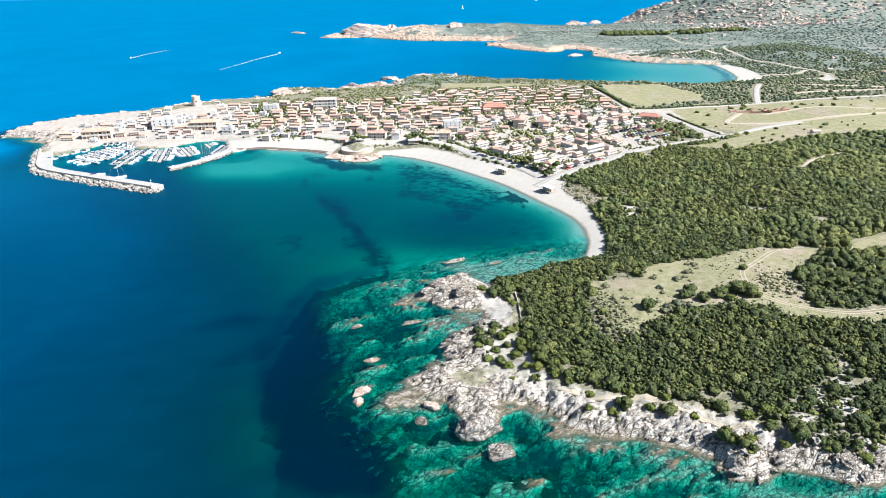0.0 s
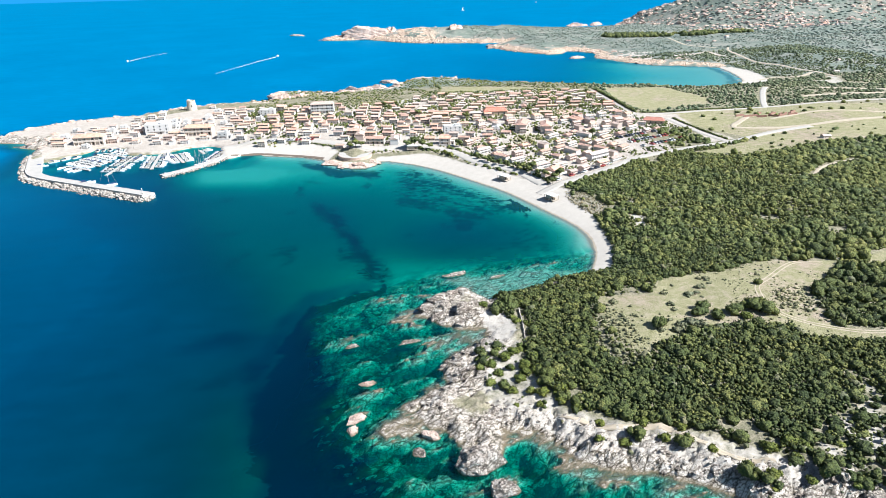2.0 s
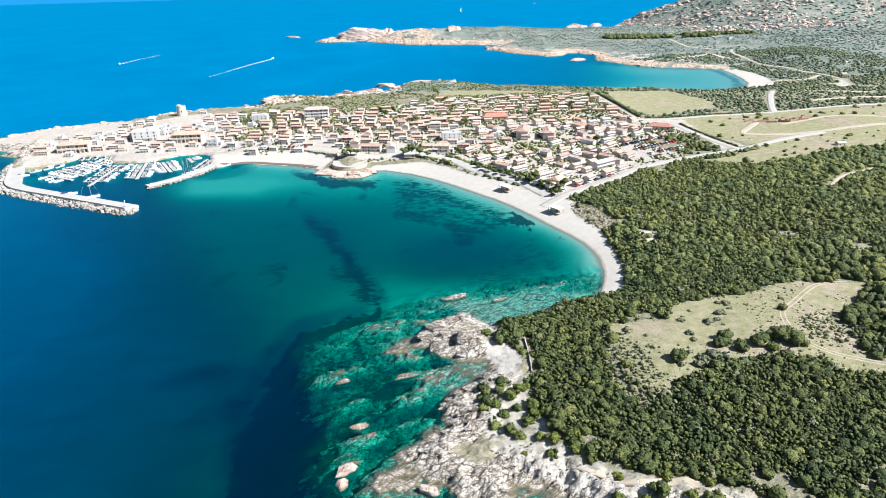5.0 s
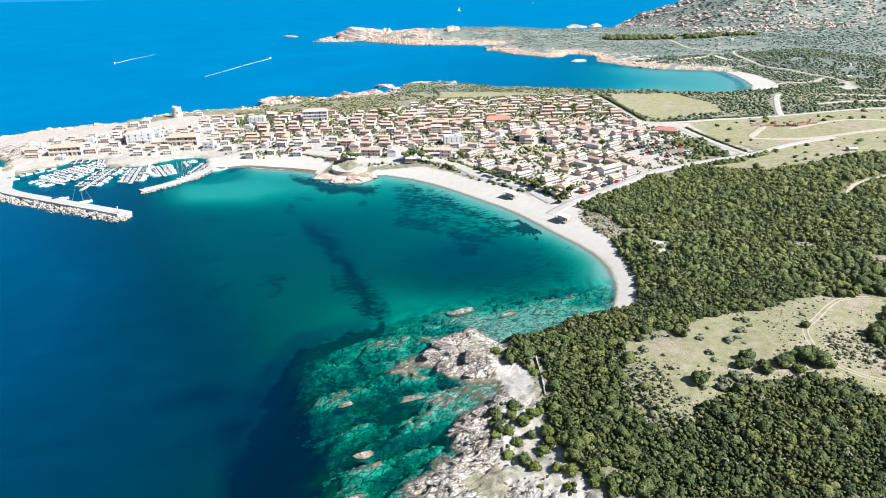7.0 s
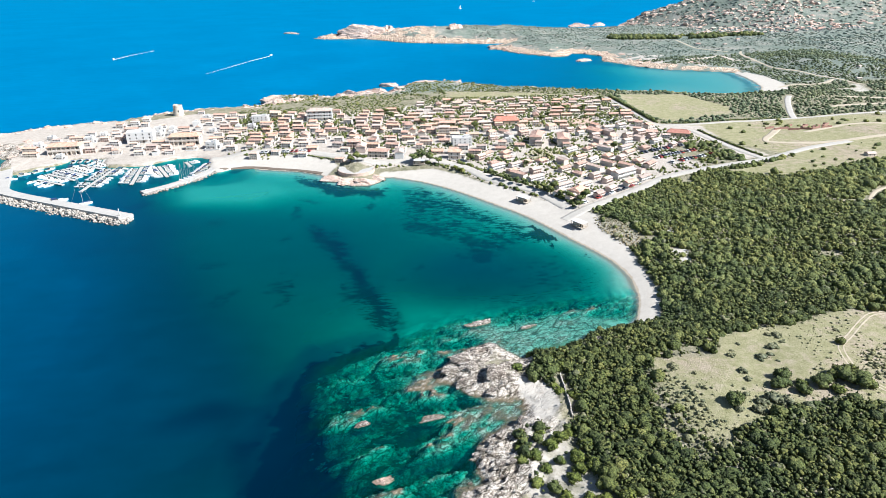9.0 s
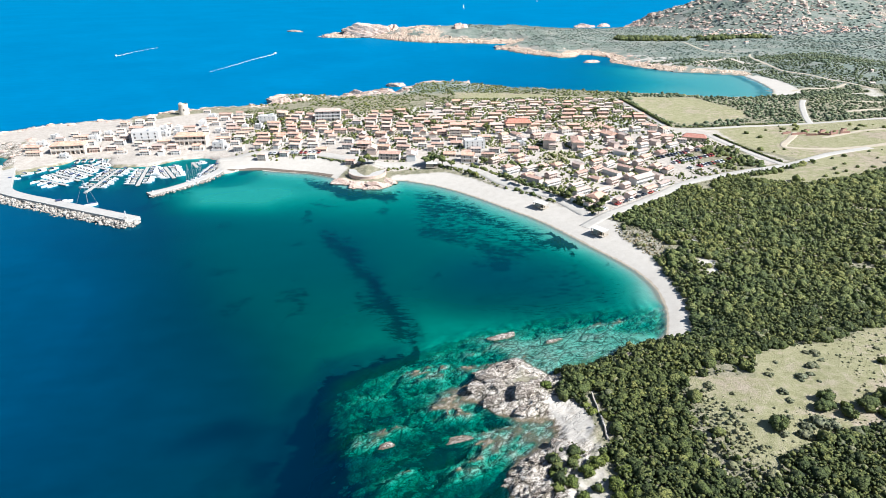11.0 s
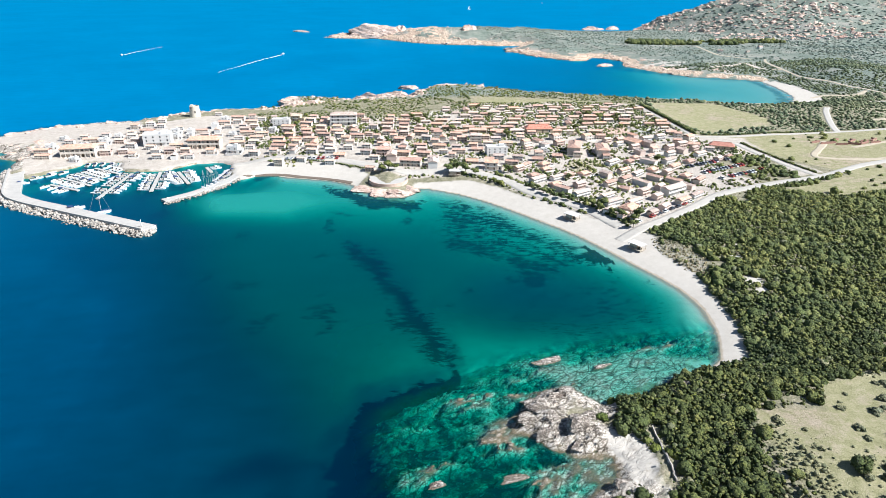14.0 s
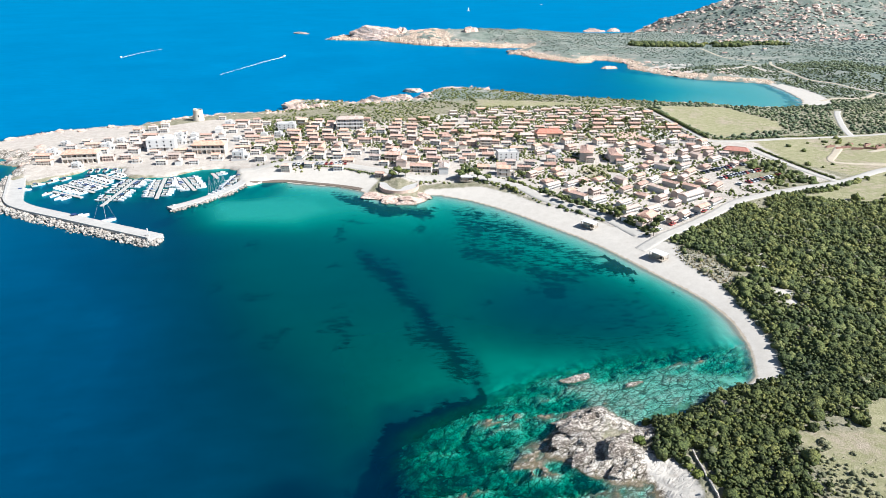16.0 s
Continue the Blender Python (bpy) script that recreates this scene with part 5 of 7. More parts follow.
def make_bush(seed, spread, tall, material, label, sprays=46):
    r = np.random.default_rng(seed)
    ob = thing("bush", label, "bush", "bushes in the open")
    lumps = [(0, 0, tall * 0.45, spread * 0.62, spread * 0.62, tall * 0.55)]
    for i in range(6):
        a, q = r.uniform(0, 6.28), spread * r.uniform(0.4, 0.75)
        s = spread * r.uniform(0.28, 0.45)
        lumps.append((q * math.cos(a), q * math.sin(a), tall * r.uniform(0.25, 0.6), s, s, tall * r.uniform(0.3, 0.42)))
    v, f = joined_clumps(lumps, sprays, seed)
    child("crown", mesh_from("crown", v, f, material, True), ob)
    bm = tube(0.16, 0.08, -0.5, tall * 0.5, 6)
    for i in range(3):
        tube(0.08, 0.04, 0.0, tall * 0.4, 5, bm, (0, 0), (r.uniform(-1, 1) * spread * 0.5, r.uniform(-1, 1) * spread * 0.5))
    part("stem", bm, BARK, ob)
    return ob


def make_tree(seed, spread, tall, material, label):
    r = np.random.default_rng(seed)
    ob = thing("tree", label, "tree", "trees among the houses")
    lumps = []
    for i in range(8):
        a, q = r.uniform(0, 6.28), spread * r.uniform(0.0, 0.65)
        s = spread * r.uniform(0.38, 0.55)
        lumps.append((q * math.cos(a), q * math.sin(a), tall * r.uniform(0.55, 0.85), s, s, s * 0.8))
    v, f = joined_clumps(lumps, 45, seed)
    child("crown", mesh_from("crown", v, f, material, True), ob)
    bm = tube(0.26, 0.14, -0.5, tall * 0.6, 7)
    for i in range(4):
        tube(0.12, 0.05, tall * 0.3, tall * 0.75, 5, bm, (0, 0), (r.uniform(-1, 1) * spread * 0.6, r.uniform(-1, 1) * spread * 0.6))
    part("trunk", bm, BARK, ob)
    return ob


def on_ground(x, y, rz=0.0, sink=0.0, scale=1.0):
    return pose(x, y, float(height(x, y)) - sink, rz=rz) @ Matrix.Scale(scale, 4)


pr = random.Random(3)
BUSHES = [make_bush(1, 2.6, 2.6, LEAF, "rounded dark green bush on dry grass"), make_bush(2, 2.0, 1.8, LEAF_BRIGHT, "bright green juniper bush on pale sand"),
          make_bush(3, 3.2, 3.0, LEAF, "broad dark green mastic bush with a lit crown"), make_bush(4, 1.5, 1.1, LEAF_GREY, "low grey-green bush on dry ground", 10)]
TREES = [make_tree(11, 2.6, 5.0, LEAF, "small dark green garden tree"), make_tree(12, 3.2, 6.0, LEAF, "spreading pine with a dark crown"), make_tree(13, 1.9, 4.0, LEAF_BRIGHT, "light green garden tree")]


def place(protos, index, x, y, scale=1.0, sink=0.1):
    ob = protos[index]
    m = on_ground(x, y, pr.uniform(0, 360), sink, scale)
    if "placed" not in ob:
        ob["placed"] = 1
        ob.matrix_basis = m
        return ob
    return copy_thing(ob, m)


for i, x, y, s in ((0, 106, 183, 1.25), (2, 124, 188, 1.0), (0, 128, 184, 0.8), (1, 130, 187, 0.9), (0, 127, 191, 0.9), (2, 136, 186, 1.1), (1, 138, 182, 1.2), (2, 143, 187, 1.3), (2, 147, 184, 1.3), (0, 146, 189, 1.0),
                   (3, 114, 181, 1.3), (3, 118, 182, 1.4), (3, 121, 180, 1.2), (3, 111, 178, 1.1), (0, 157, 205, 0.6), (3, 135, 208, 1.0), (3, 128, 203, 0.9), (3, 118, 197, 0.8), (3, 141, 215, 0.8), (0, 176, 196, 1.1),
                   (2, 182, 200, 1.1), (2, 190, 190, 1.2), (0, 185, 185, 1.1), (2, 195, 182, 1.3), (0, 200, 192, 1.2), (0, 178, 186, 0.9), (2, 188, 176, 1.0)):
    place(BUSHES, i, x, y, s)
for i, x, y, s in ((1, 51.5, 178, 1.3), (1, 55, 180, 1.2), (1, 48, 170, 1.0), (1, 53.5, 165, 1.1), (1, 50, 160, 1.0), (0, 47.5, 163, 0.7), (1, 58, 156, 1.2), (1, 62, 151, 1.0), (1, 56, 151, 0.8), (2, 60, 160, 0.9), (1, 49.5, 153, 0.6),
                   (1, 70, 141, 0.9), (1, 74, 133, 1.1), (0, 78, 134, 0.9), (1, 84, 131, 1.0), (0, 88, 128, 0.9), (1, 67, 134, 0.8), (1, 94, 125, 0.9), (0, 98, 116, 1.0), (1, 104, 114, 1.1), (0, 101, 112, 0.7),
                   (1, 114, 123, 1.4), (1, 117, 121.5, 1.2), (1, 108, 122, 1.2), (1, 113, 118, 1.0), (0, 117, 112, 1.1), (1, 112, 111, 0.9), (0, 124, 108, 1.0), (1, 120, 116, 1.1), (1, 46.5, 175, 1.2), (1, 57, 172, 1.4), (1, 60, 168, 1.3), (1, 56, 168, 1.2), (0, 62, 163, 1.0), (1, 52, 172, 0.9), (1, 64, 156, 1.2), (1, 66, 148, 1.1), (1, 55, 158, 1.0), (1, 61, 176, 1.4), (1, 58, 182, 1.2), (1, 50.5, 184, 1.0), (1, 69, 147, 1.0), (1, 81, 138, 1.1), (1, 90, 134, 1.0), (1, 52, 215, 1.1), (1, 59.5, 213, 1.1), (0, 62, 215, 1.0), (1, 64, 219, 1.2)):
    place(BUSHES, i, x, y, s)
for k in range(26):
    place(BUSHES, 3, pr.uniform(95, 165), pr.uniform(178, 218), pr.uniform(0.35, 0.8))


# ---- the village ----
def roof_mesh(w, d, z, rise, over=0.45, hip=0.0):
    """A tiled roof with thickness: a gable, or a hip where hip > 0."""
    bm = bmesh.new()
    x, y = w / 2 + over, d / 2 + over
    for t in (0.0, 0.18):
        add = [bm.verts.new(c) for c in ((-x, -y, z + t), (x, -y, z + t), (x, y, z + t), (-x, y, z + t), (-x + hip, 0, z + rise + t), (x - hip, 0, z + rise + t))]
        for f in ((0, 1, 5, 4), (2, 3, 4, 5), (1, 2, 5), (3, 0, 4)):
            bm.faces.new([add[i] for i in f])
    v = list(bm.verts)
    for a, b in ((0, 1), (1, 2), (2, 3), (3, 0)):
        bm.faces.new((v[a], v[b], v[b + 6], v[a + 6]))
    # ridge and a few tile courses stand proud
    add_box(bm, -x + hip, x - hip, -0.14, 0.14, z + rise + 0.12, z + rise + 0.30)
    return bm


def wall_mesh(w, d, z0, z1, gable=0.0, loggia=None):
    """Outer walls in one piece, with gable ends; the bays of a loggia are real recesses in the front."""
    bm = bmesh.new()
    x, y = w / 2, d / 2
    made = {}

    def vert(*c):
        key = tuple(round(q, 3) for q in c)
        if key not in made:
            made[key] = bm.verts.new(key)
        return made[key]

    def face(*cs):
        bm.faces.new([vert(*c) for c in cs])

    xs, zs, deep = [-x, x], [z0, z1], 0.0
    if loggia:
        deep, bays = loggia
        pier, bay = 0.4, (w - 0.4) / bays
        xs = sorted({round(v, 3) for b in range(bays + 1) for v in (-x + b * bay, -x + b * bay + pier)})
        storeys = max(1, int(round((z1 - 0.2) / 3.0)))
        zs = [z0] + [v for q in range(storeys) for v in (q * 3.0 + (0.02 if q == 0 else 1.0), q * 3.0 + 2.65)] + [z1]
    for a in range(len(xs) - 1):
        for b in range(len(zs) - 1):
            p, q, r, t = xs[a], xs[a + 1], zs[b], zs[b + 1]
            if loggia and a % 2 and b % 2:
                for (ax, az), (bx, bz) in zip(((p, r), (q, r), (q, t), (p, t)), ((q, r), (q, t), (p, t), (p, r))):
                    face((ax, -y, az), (bx, -y, bz), (bx, -y + deep, bz), (ax, -y + deep, az))
                face((p, -y + deep, r), (q, -y + deep, r), (q, -y + deep, t), (p, -y + deep, t))
            else:
                face((p, -y, r), (q, -y, r), (q, -y, t), (p, -y, t))
    face((-x, y, z0), (x, y, z0), (x, y, z1), (-x, y, z1))
    for sx in (-x, x):
        edge = [(sx, -y, q) for q in zs] + ([(sx, 0, z1 + gable)] if gable else []) + [(sx, y, z1), (sx, y, z0)]
        face(*edge)
    if not gable:
        face(*[(q, -y, z1) for q in xs], (x, y, z1), (-x, y, z1))
    return bm


def window_mesh(w, h):
    """A surround with a dark pane set into it, in one piece, facing -y."""
    bm = box(-w / 2 - 0.13, w / 2 + 0.13, -0.10, 0.02, -0.13, h + 0.13)
    bm.faces.ensure_lookup_table()
    bm.normal_update()
    front = min(bm.faces, key=lambda f: f.calc_center_median().y)
    bmesh.ops.inset_individual(bm, faces=[front], thickness=0.13, depth=0)
    bmesh.ops.translate(bm, verts=front.verts, vec=(0, 0.07, 0))
    front.material_index = 1
    me = bpy.data.meshes.new("window")
    bmesh.ops.recalc_face_normals(bm, faces=bm.faces)
    bm.to_mesh(me)
    bm.free()
    for mt in (PLASTER["white"], GLASS):
        me.materials.append(mt)
    return me


WINDOW = window_mesh(1.1, 1.3)
TALL_WINDOW = window_mesh(1.5, 2.1)


def make_house(label, colour, tile, w, d, storeys, rise=1.5, hip=0.0, loggia=None, flat=False, category="house", group="houses of the seaside village", chimney=True, kind="village_house", wing=None):
    ob = thing(kind, label, category, group)
    h = storeys * 3.0 + 0.2
    rise *= 1.3
    part("wall", wall_mesh(w, d, -3.0, h, 0 if (flat or hip) else rise, loggia), PLASTER[colour], ob)
    if flat:
        bm = bmesh.new()
        for x0, x1, y0, y1 in ((-w / 2, w / 2, -d / 2, -d / 2 + 0.22), (-w / 2, w / 2, d / 2 - 0.22, d / 2), (-w / 2, -w / 2 + 0.22, -d / 2 + 0.22, d / 2 - 0.22), (w / 2 - 0.22, w / 2, -d / 2 + 0.22, d / 2 - 0.22)):
            add_box(bm, x0, x1, y0, y1, h + 0.004, h + 0.9)
        part("parapet", bm, PLASTER[colour], ob)
        part("stair_head", box(w * 0.12, w * 0.38, -d * 0.1, d * 0.25, h + 0.004, h + 2.4), PLASTER["white"], ob)
    else:
        part("roof", roof_mesh(w, d, h + 0.004, rise, 0.45, hip), tile, ob)
        if chimney:
            bm = box(w * 0.2, w * 0.2 + 0.7, d * 0.1, d * 0.1 + 0.7, h, h + rise + 0.9)
            add_box(bm, w * 0.2 - 0.1, w * 0.2 + 0.8, d * 0.1 - 0.1, d * 0.1 + 0.8, h + rise + 0.9, h + rise + 1.05)
            part("chimney", bm, PLASTER[colour], ob)
    if wing:
        # lower side wing with a roof terrace, and the wall of the front yard
        ww, wd, wh = wing
        bm = box(w / 2 - 0.05, w / 2 + ww, -wd / 2 - 0.6, wd / 2 - 0.6, -3.0, wh)
        for x0, x1, y0, y1 in ((w / 2, w / 2 + ww, -wd / 2 - 0.6, -wd / 2 - 0.4), (w / 2, w / 2 + ww, wd / 2 - 0.8, wd / 2 - 0.6), (w / 2 + ww - 0.2, w / 2 + ww, -wd / 2 - 0.4, wd / 2 - 0.8)):
            add_box(bm, x0, x1, y0, y1, wh + 0.004, wh + 0.8)
        part("wing", bm, PLASTER[colour], ob)
        child("window", TALL_WINDOW, ob, m=pose(w / 2 + ww * 0.5, -wd / 2 - 0.604, 0.15))
        bm = bmesh.new()
        for x0, x1, y0, y1 in ((-w / 2, w / 2 + ww, -d / 2 - 4.2, -d / 2 - 4.0), (-w / 2, -w / 2 + 0.2, -d / 2 - 4.0, -d / 2 - 0.1), (w / 2 + ww - 0.2, w / 2 + ww, -d / 2 - 4.0, -wd / 2 - 0.7)):
            add_box(bm, x0, x1, y0, y1, -1.5, 1.2)
        part("yard_wall", bm, PLASTER["white"], ob)
    front = -d / 2 + (loggia[0] if loggia else 0)
    n = max(2, int(w / 4.6))
    for s in range(storeys):
        for i in range(n):
            x = -w / 2 + w * (i + 0.5) / n
            if s == 0 and i == n // 2:
                bm = box(x - 0.55, x + 0.55, front - 0.07, front + 0.02, 0, 2.1)
                add_box(bm, x - 0.7, x + 0.7, front - 0.12, front + 0.02, 2.1, 2.25)
                part("door", bm, SHUTTER, ob)
            else:
                child("window", TALL_WINDOW if loggia else WINDOW, ob, m=pose(x, front - 0.004, s * 3.0 + (0.15 if loggia else 0.95)))
        if s == storeys - 1:
            child("window", WINDOW, ob, m=pose(w / 2 + 0.004, 0, s * 3.0 + 0.95, rz=90))
    if storeys > 1 and not loggia:
        bm = box(-w * 0.32, w * 0.32, -d / 2 - 1.2, -d / 2 - 0.004, 2.85, 3.0)
        add_box(bm, -w * 0.32, w * 0.32, -d / 2 - 1.2, -d / 2 - 1.1, 3.0, 3.9)
        part("balcony", bm, PLASTER["white"], ob)
    return ob


VILLAS = [
    make_house("cream two-storey village house with a terracotta roof", "cream", TILE, 11, 9, 2, wing=(4, 6, 3.0)),
    make_house("white two-storey house with weathered roof tiles", "white", TILE_PALE, 14, 9, 2, 1.3, 0, (1.6, 4)),
    make_house("pink plastered house with a terracotta roof and shaded loggias", "pink", TILE, 15, 10, 2, 1.5, 0, (1.8, 5)),
    make_house("white flat-roofed house with a roof terrace", "white", TILE, 11, 10, 2, flat=True, wing=(4, 7, 3.0)),
    make_house("cream three-storey house with deep balconies", "cream", TILE_PALE, 13, 10, 3, 1.3, 2.5, (1.6, 4)),
    make_house("ochre plastered house with weathered roof tiles", "ochre", TILE_PALE, 10, 8, 2, 1.4, wing=(5, 7, 3.2)),
    make_house("low cream house with a broad terracotta roof", "cream", TILE, 16, 11, 1, 1.8, 0, (1.8, 5)),
]
BLOCKS = [
    make_house("long white apartment block with rows of balconies", "white", TILE_PALE, 24, 11, 3, 1.6, 4.0, (1.8, 8), group="long blocks of the village", kind="apartment_block"),
    make_house("long cream apartment block with a tiled roof", "cream", TILE, 22, 10, 2, 1.5, 3.0, (1.8, 7), group="long blocks of the village", kind="apartment_block"),
    make_house("white flat-roofed hotel block", "white", TILE, 22, 12, 3, flat=True, group="long blocks of the village", kind="apartment_block"),
]
ROWS = [
    make_house("terrace of cream row houses with verandas and terracotta roof", "cream", TILE, 21, 9, 2, 1.5, 0, (1.9, 6), group="row houses of the estate", chimney=False, kind="row_house"),
    make_house("pair of pink row houses with weathered tiles and verandas", "pink", TILE_PALE, 14, 9, 2, 1.4, 0, (1.9, 4), group="row houses of the estate", chimney=False, kind="row_house"),
    make_house("long terrace of white row houses with a pale tiled roof", "white", TILE_PALE, 25, 9, 2, 1.3, 0, (1.9, 8), group="row houses of the estate", chimney=False, kind="row_house"),
    make_house("single-storey pink house with a red tiled roof", "pink", TILE, 13, 10, 1, 1.6, 2.0, (1.8, 4), group="row houses of the estate", kind="row_house", wing=(4, 7, 2.8)),
]
BUNGALOWS = [
    make_house("low resort bungalow with a terracotta roof", "ochre", TILE, 17, 8, 1, 1.2, 0, (1.5, 6), category="bungalow", group="bungalows of the resort", chimney=False, kind="bungalow"),
    make_house("low resort bungalow with a weathered roof", "cream", TILE_PALE, 14, 7, 1, 1.2, 1.5, (1.5, 4), category="bungalow", group="bungalows of the resort", chimney=False, kind="bungalow"),
]
FAR_HOUSES = [
    make_house("small pale house on the distant slope", "cream", TILE_PALE, 12, 9, 1, 1.4, category="house", group="distant houses", chimney=False, kind="villa"),
    make_house("small white villa on the distant slope", "white", TILE, 14, 10, 2, 1.4, group="distant houses", chimney=False, kind="villa"),
]
HOUSE_SPOTS = []


def put(protos, index, x, y, rz, scale=1.0):
    ob = protos[index % len(protos)]
    m = on_ground(x, y, rz, 0.0, scale)
    HOUSE_SPOTS.append((x, y))
    if "placed" not in ob:
        ob["placed"] = 1
        ob.matrix_basis = m
        return ob
    return copy_thing(ob, m)


# large buildings that stand alone
put(BLOCKS, 2, -152, 556, 4, 0.85)
put(BLOCKS, 1, -117, 543, -4)
put(BLOCKS, 1, -198, 534, 2)
put(BLOCKS, 0, -19, 588, -3, 0.85)
put(BLOCKS, 2, -68, 597, -5, 0.7)
put(BLOCKS, 2, 83, 490, -2, 0.75)
put(BLOCKS, 1, 138, 490, 68, 0.85)
put(BLOCKS, 1, 155, 482, 75, 0.8)
big_spots = list(HOUSE_SPOTS)


def district(poly, angle, along, across, protos, seed, street=4, scale=(0.85, 1.08), turn=0.0, chance=0.93):
    """Fills part of the village with houses on their own street grid."""
    r = random.Random(seed)
    a = radians(angle)
    along, across, scale = along * 0.89, across * 0.87, (scale[0] * 0.84, scale[1] * 0.86)
    cx, cy = sum(p[0] for p in poly) / len(poly), sum(p[1] for p in poly) / len(poly)
    for j in range(-30, 31):
        shift = r.uniform(-0.5, 0.5) * along
        for i in range(-40, 41):
            if street and i % (street + 1) == street:
                continue
            u, v = i * along + shift + r.uniform(-1, 1), j * across + r.uniform(-1.5, 1.5)
            x, y = cx + u * math.cos(a) - v * math.sin(a), cy + u * math.sin(a) + v * math.cos(a)
            if not inside(np.array([x]), np.array([y]), poly)[0] or r.random() > chance:
                continue
            if any(abs(x - hx) < 15 and abs(y - hy) < 10 for hx, hy in big_spots) or near_roads(np.array([x]), np.array([y]), 3.5)[0] or (112 < x < 152 and 440 < y < 476) or (174 < x < 228 and 524 < y < 560) or (abs(x + 142) < 17 and y > 596) or coast_distance(x, y) < 9 or inside(np.array([x]), np.array([y]), GREEN_LOT)[0]:
                continue
            put(protos, r.randrange(len(protos)), x, y, angle + turn + r.uniform(-7, 7) + (90 if r.random() < 0.12 else 0), r.uniform(*scale))


district([(-85, 508), (-60, 512), (-25, 500), (2, 480), (22, 466), (54, 464), (76, 448), (100, 470), (100, 520), (60, 556), (24, 592), (-40, 606), (-72, 612), (-80, 560)], -14, 14.4, 12.8, [ROWS[0], VILLAS[1], ROWS[1], VILLAS[0], ROWS[0], VILLAS[2]], 1, 5, (0.76, 0.92))
district([(-222, 520), (-190, 530), (-168, 528), (-150, 515), (-120, 520), (-88, 512), (-80, 560), (-76, 612), (-105, 625), (-120, 618), (-158, 600), (-195, 575), (-225, 555)], -4, 12, 14.5, [ROWS[0], VILLAS[3], ROWS[1], VILLAS[1]], 2, 4, (0.74, 0.92))
district([(84, 432), (96, 410), (112, 386), (122, 362), (165, 390), (205, 412), (214, 430), (180, 462), (150, 462), (118, 440), (100, 442)], 33, 16.5, 12.2, ROWS, 3, 4, (0.74, 0.86))
district([(102, 500), (128, 500), (146, 470), (190, 468), (232, 470), (236, 505), (230, 520), (160, 528), (110, 530)], 22, 15, 14, [VILLAS[1], VILLAS[2], ROWS[1], VILLAS[0], VILLAS[6]], 4, 4, (0.75, 0.95), 0, 0.85)
district([(62, 560), (104, 534), (160, 534), (232, 528), (240, 560), (242, 622), (180, 638), (104, 640), (36, 596)], -6, 17, 14, BUNGALOWS, 5, 5, (0.7, 0.95), 0, 0.8)



def infill(count, seed):
    """Smaller houses in the gaps that the street grids leave."""
    r = random.Random(seed)
    west = [VILLAS[1], VILLAS[3], VILLAS[1], VILLAS[0]]
    for _ in range(count):
        x, y = r.uniform(-225, 236), r.uniform(360, 640)
        if not inside(np.array([x]), np.array([y]), TOWN)[0] or near_roads(np.array([x]), np.array([y]), 3.2)[0] or coast_distance(x, y) < 10:
            continue
        if min((x - hx) ** 2 + (y - hy) ** 2 for hx, hy in HOUSE_SPOTS) < 9.8 ** 2 or inside(np.array([x]), np.array([y]), GREEN_LOT)[0]:
            continue
        if any(abs(x - hx) < 15 and abs(y - hy) < 10 for hx, hy in big_spots) or (110 < x < 152 and 441 < y < 474) or (176 < x < 226 and 524 < y < 558) or (190 < x < 236 and 392 < y < 448) or (y < 518 and x < -120) or (abs(x + 142) < 17 and y > 596):
            continue
        protos, turn = (west, -4) if x < -85 else (ROWS, 33) if y < 470 and x > 80 else (BUNGALOWS, -6) if y > 545 and x > 30 else (VILLAS, -14)
        put(protos, r.randrange(len(protos)), x, y, turn + r.uniform(-6, 6), r.uniform(0.56, 0.72))


infill(2600, 9)

HALL = make_house("long single-storey hall with a bright red roof", "ochre", TILE_RED, 20, 9, 1, 2.0, 3.0, category="hall", group="halls", chimney=False, kind="hall")
HALL.matrix_basis = on_ground(129, 547, -6)
copy_thing(HALL, on_ground(244, 484, -30, 0, 0.8))

# houses beyond the village
for hx, hy, hk in ((262, 205, 0), (330, 400, 0), (560, 570, 1), (610, 600, 0), (640, 560, 1), (590, 640, 1), (690, 620, 0), (660, 690, 1), (740, 600, 0), (560, 690, 0), (720, 700, 1), (600, 740, 0), (540, 1000, 1), (575, 985, 0), (610, 1010, 1)):
    put(FAR_HOUSES, hk, hx, hy, pr.uniform(-30, 30), 0.68)
for k in range(170):
    t = pr.random()
    rise = pr.random() ** 1.7
    hx, hy = 612 + 262 * t + 82 * rise * (1 - 0.8 * t), 1138 - 78 * t + 150 * rise * (1 - 0.5 * t)
    if coast_distance(hx, hy) > 25:
        put(FAR_HOUSES, k, hx, hy, pr.uniform(-40, 40), pr.uniform(0.45, 0.7))

# crags between the houses of the hill, and the dark belt of trees at its foot
gx, gy, gr = jittered(590, 1250, 1000, 1750, 10.5, 95)
keep = inside(gx, gy, HILL) & (fbm(gx / 60, gy / 60, 4, 97) + 0.15 * smooth(1050, 700, gx) > 0.545) & (coast_distance(gx, gy) > 10)
gx, gy = gx[keep], gy[keep]
gs = 2.0 + 4.5 * gr.uniform(0, 1, len(gx)) ** 2
scatter("hill_rocks", ROCKS1[0], ROCKS1[1], np.stack([gx, gy, height(gx, gy) - 0.2 * gs], -1), np.stack([gs * 1.3, gs, gs * 0.7], -1), ROCK_PINK, "pale pink crags scattered over the distant hillside", "rocks", False, tilt=0.2)
gx, gy, gr = jittered(TREE_BELT[0], TREE_BELT[1], TREE_BELT[2], TREE_BELT[3], 5.0, 96)
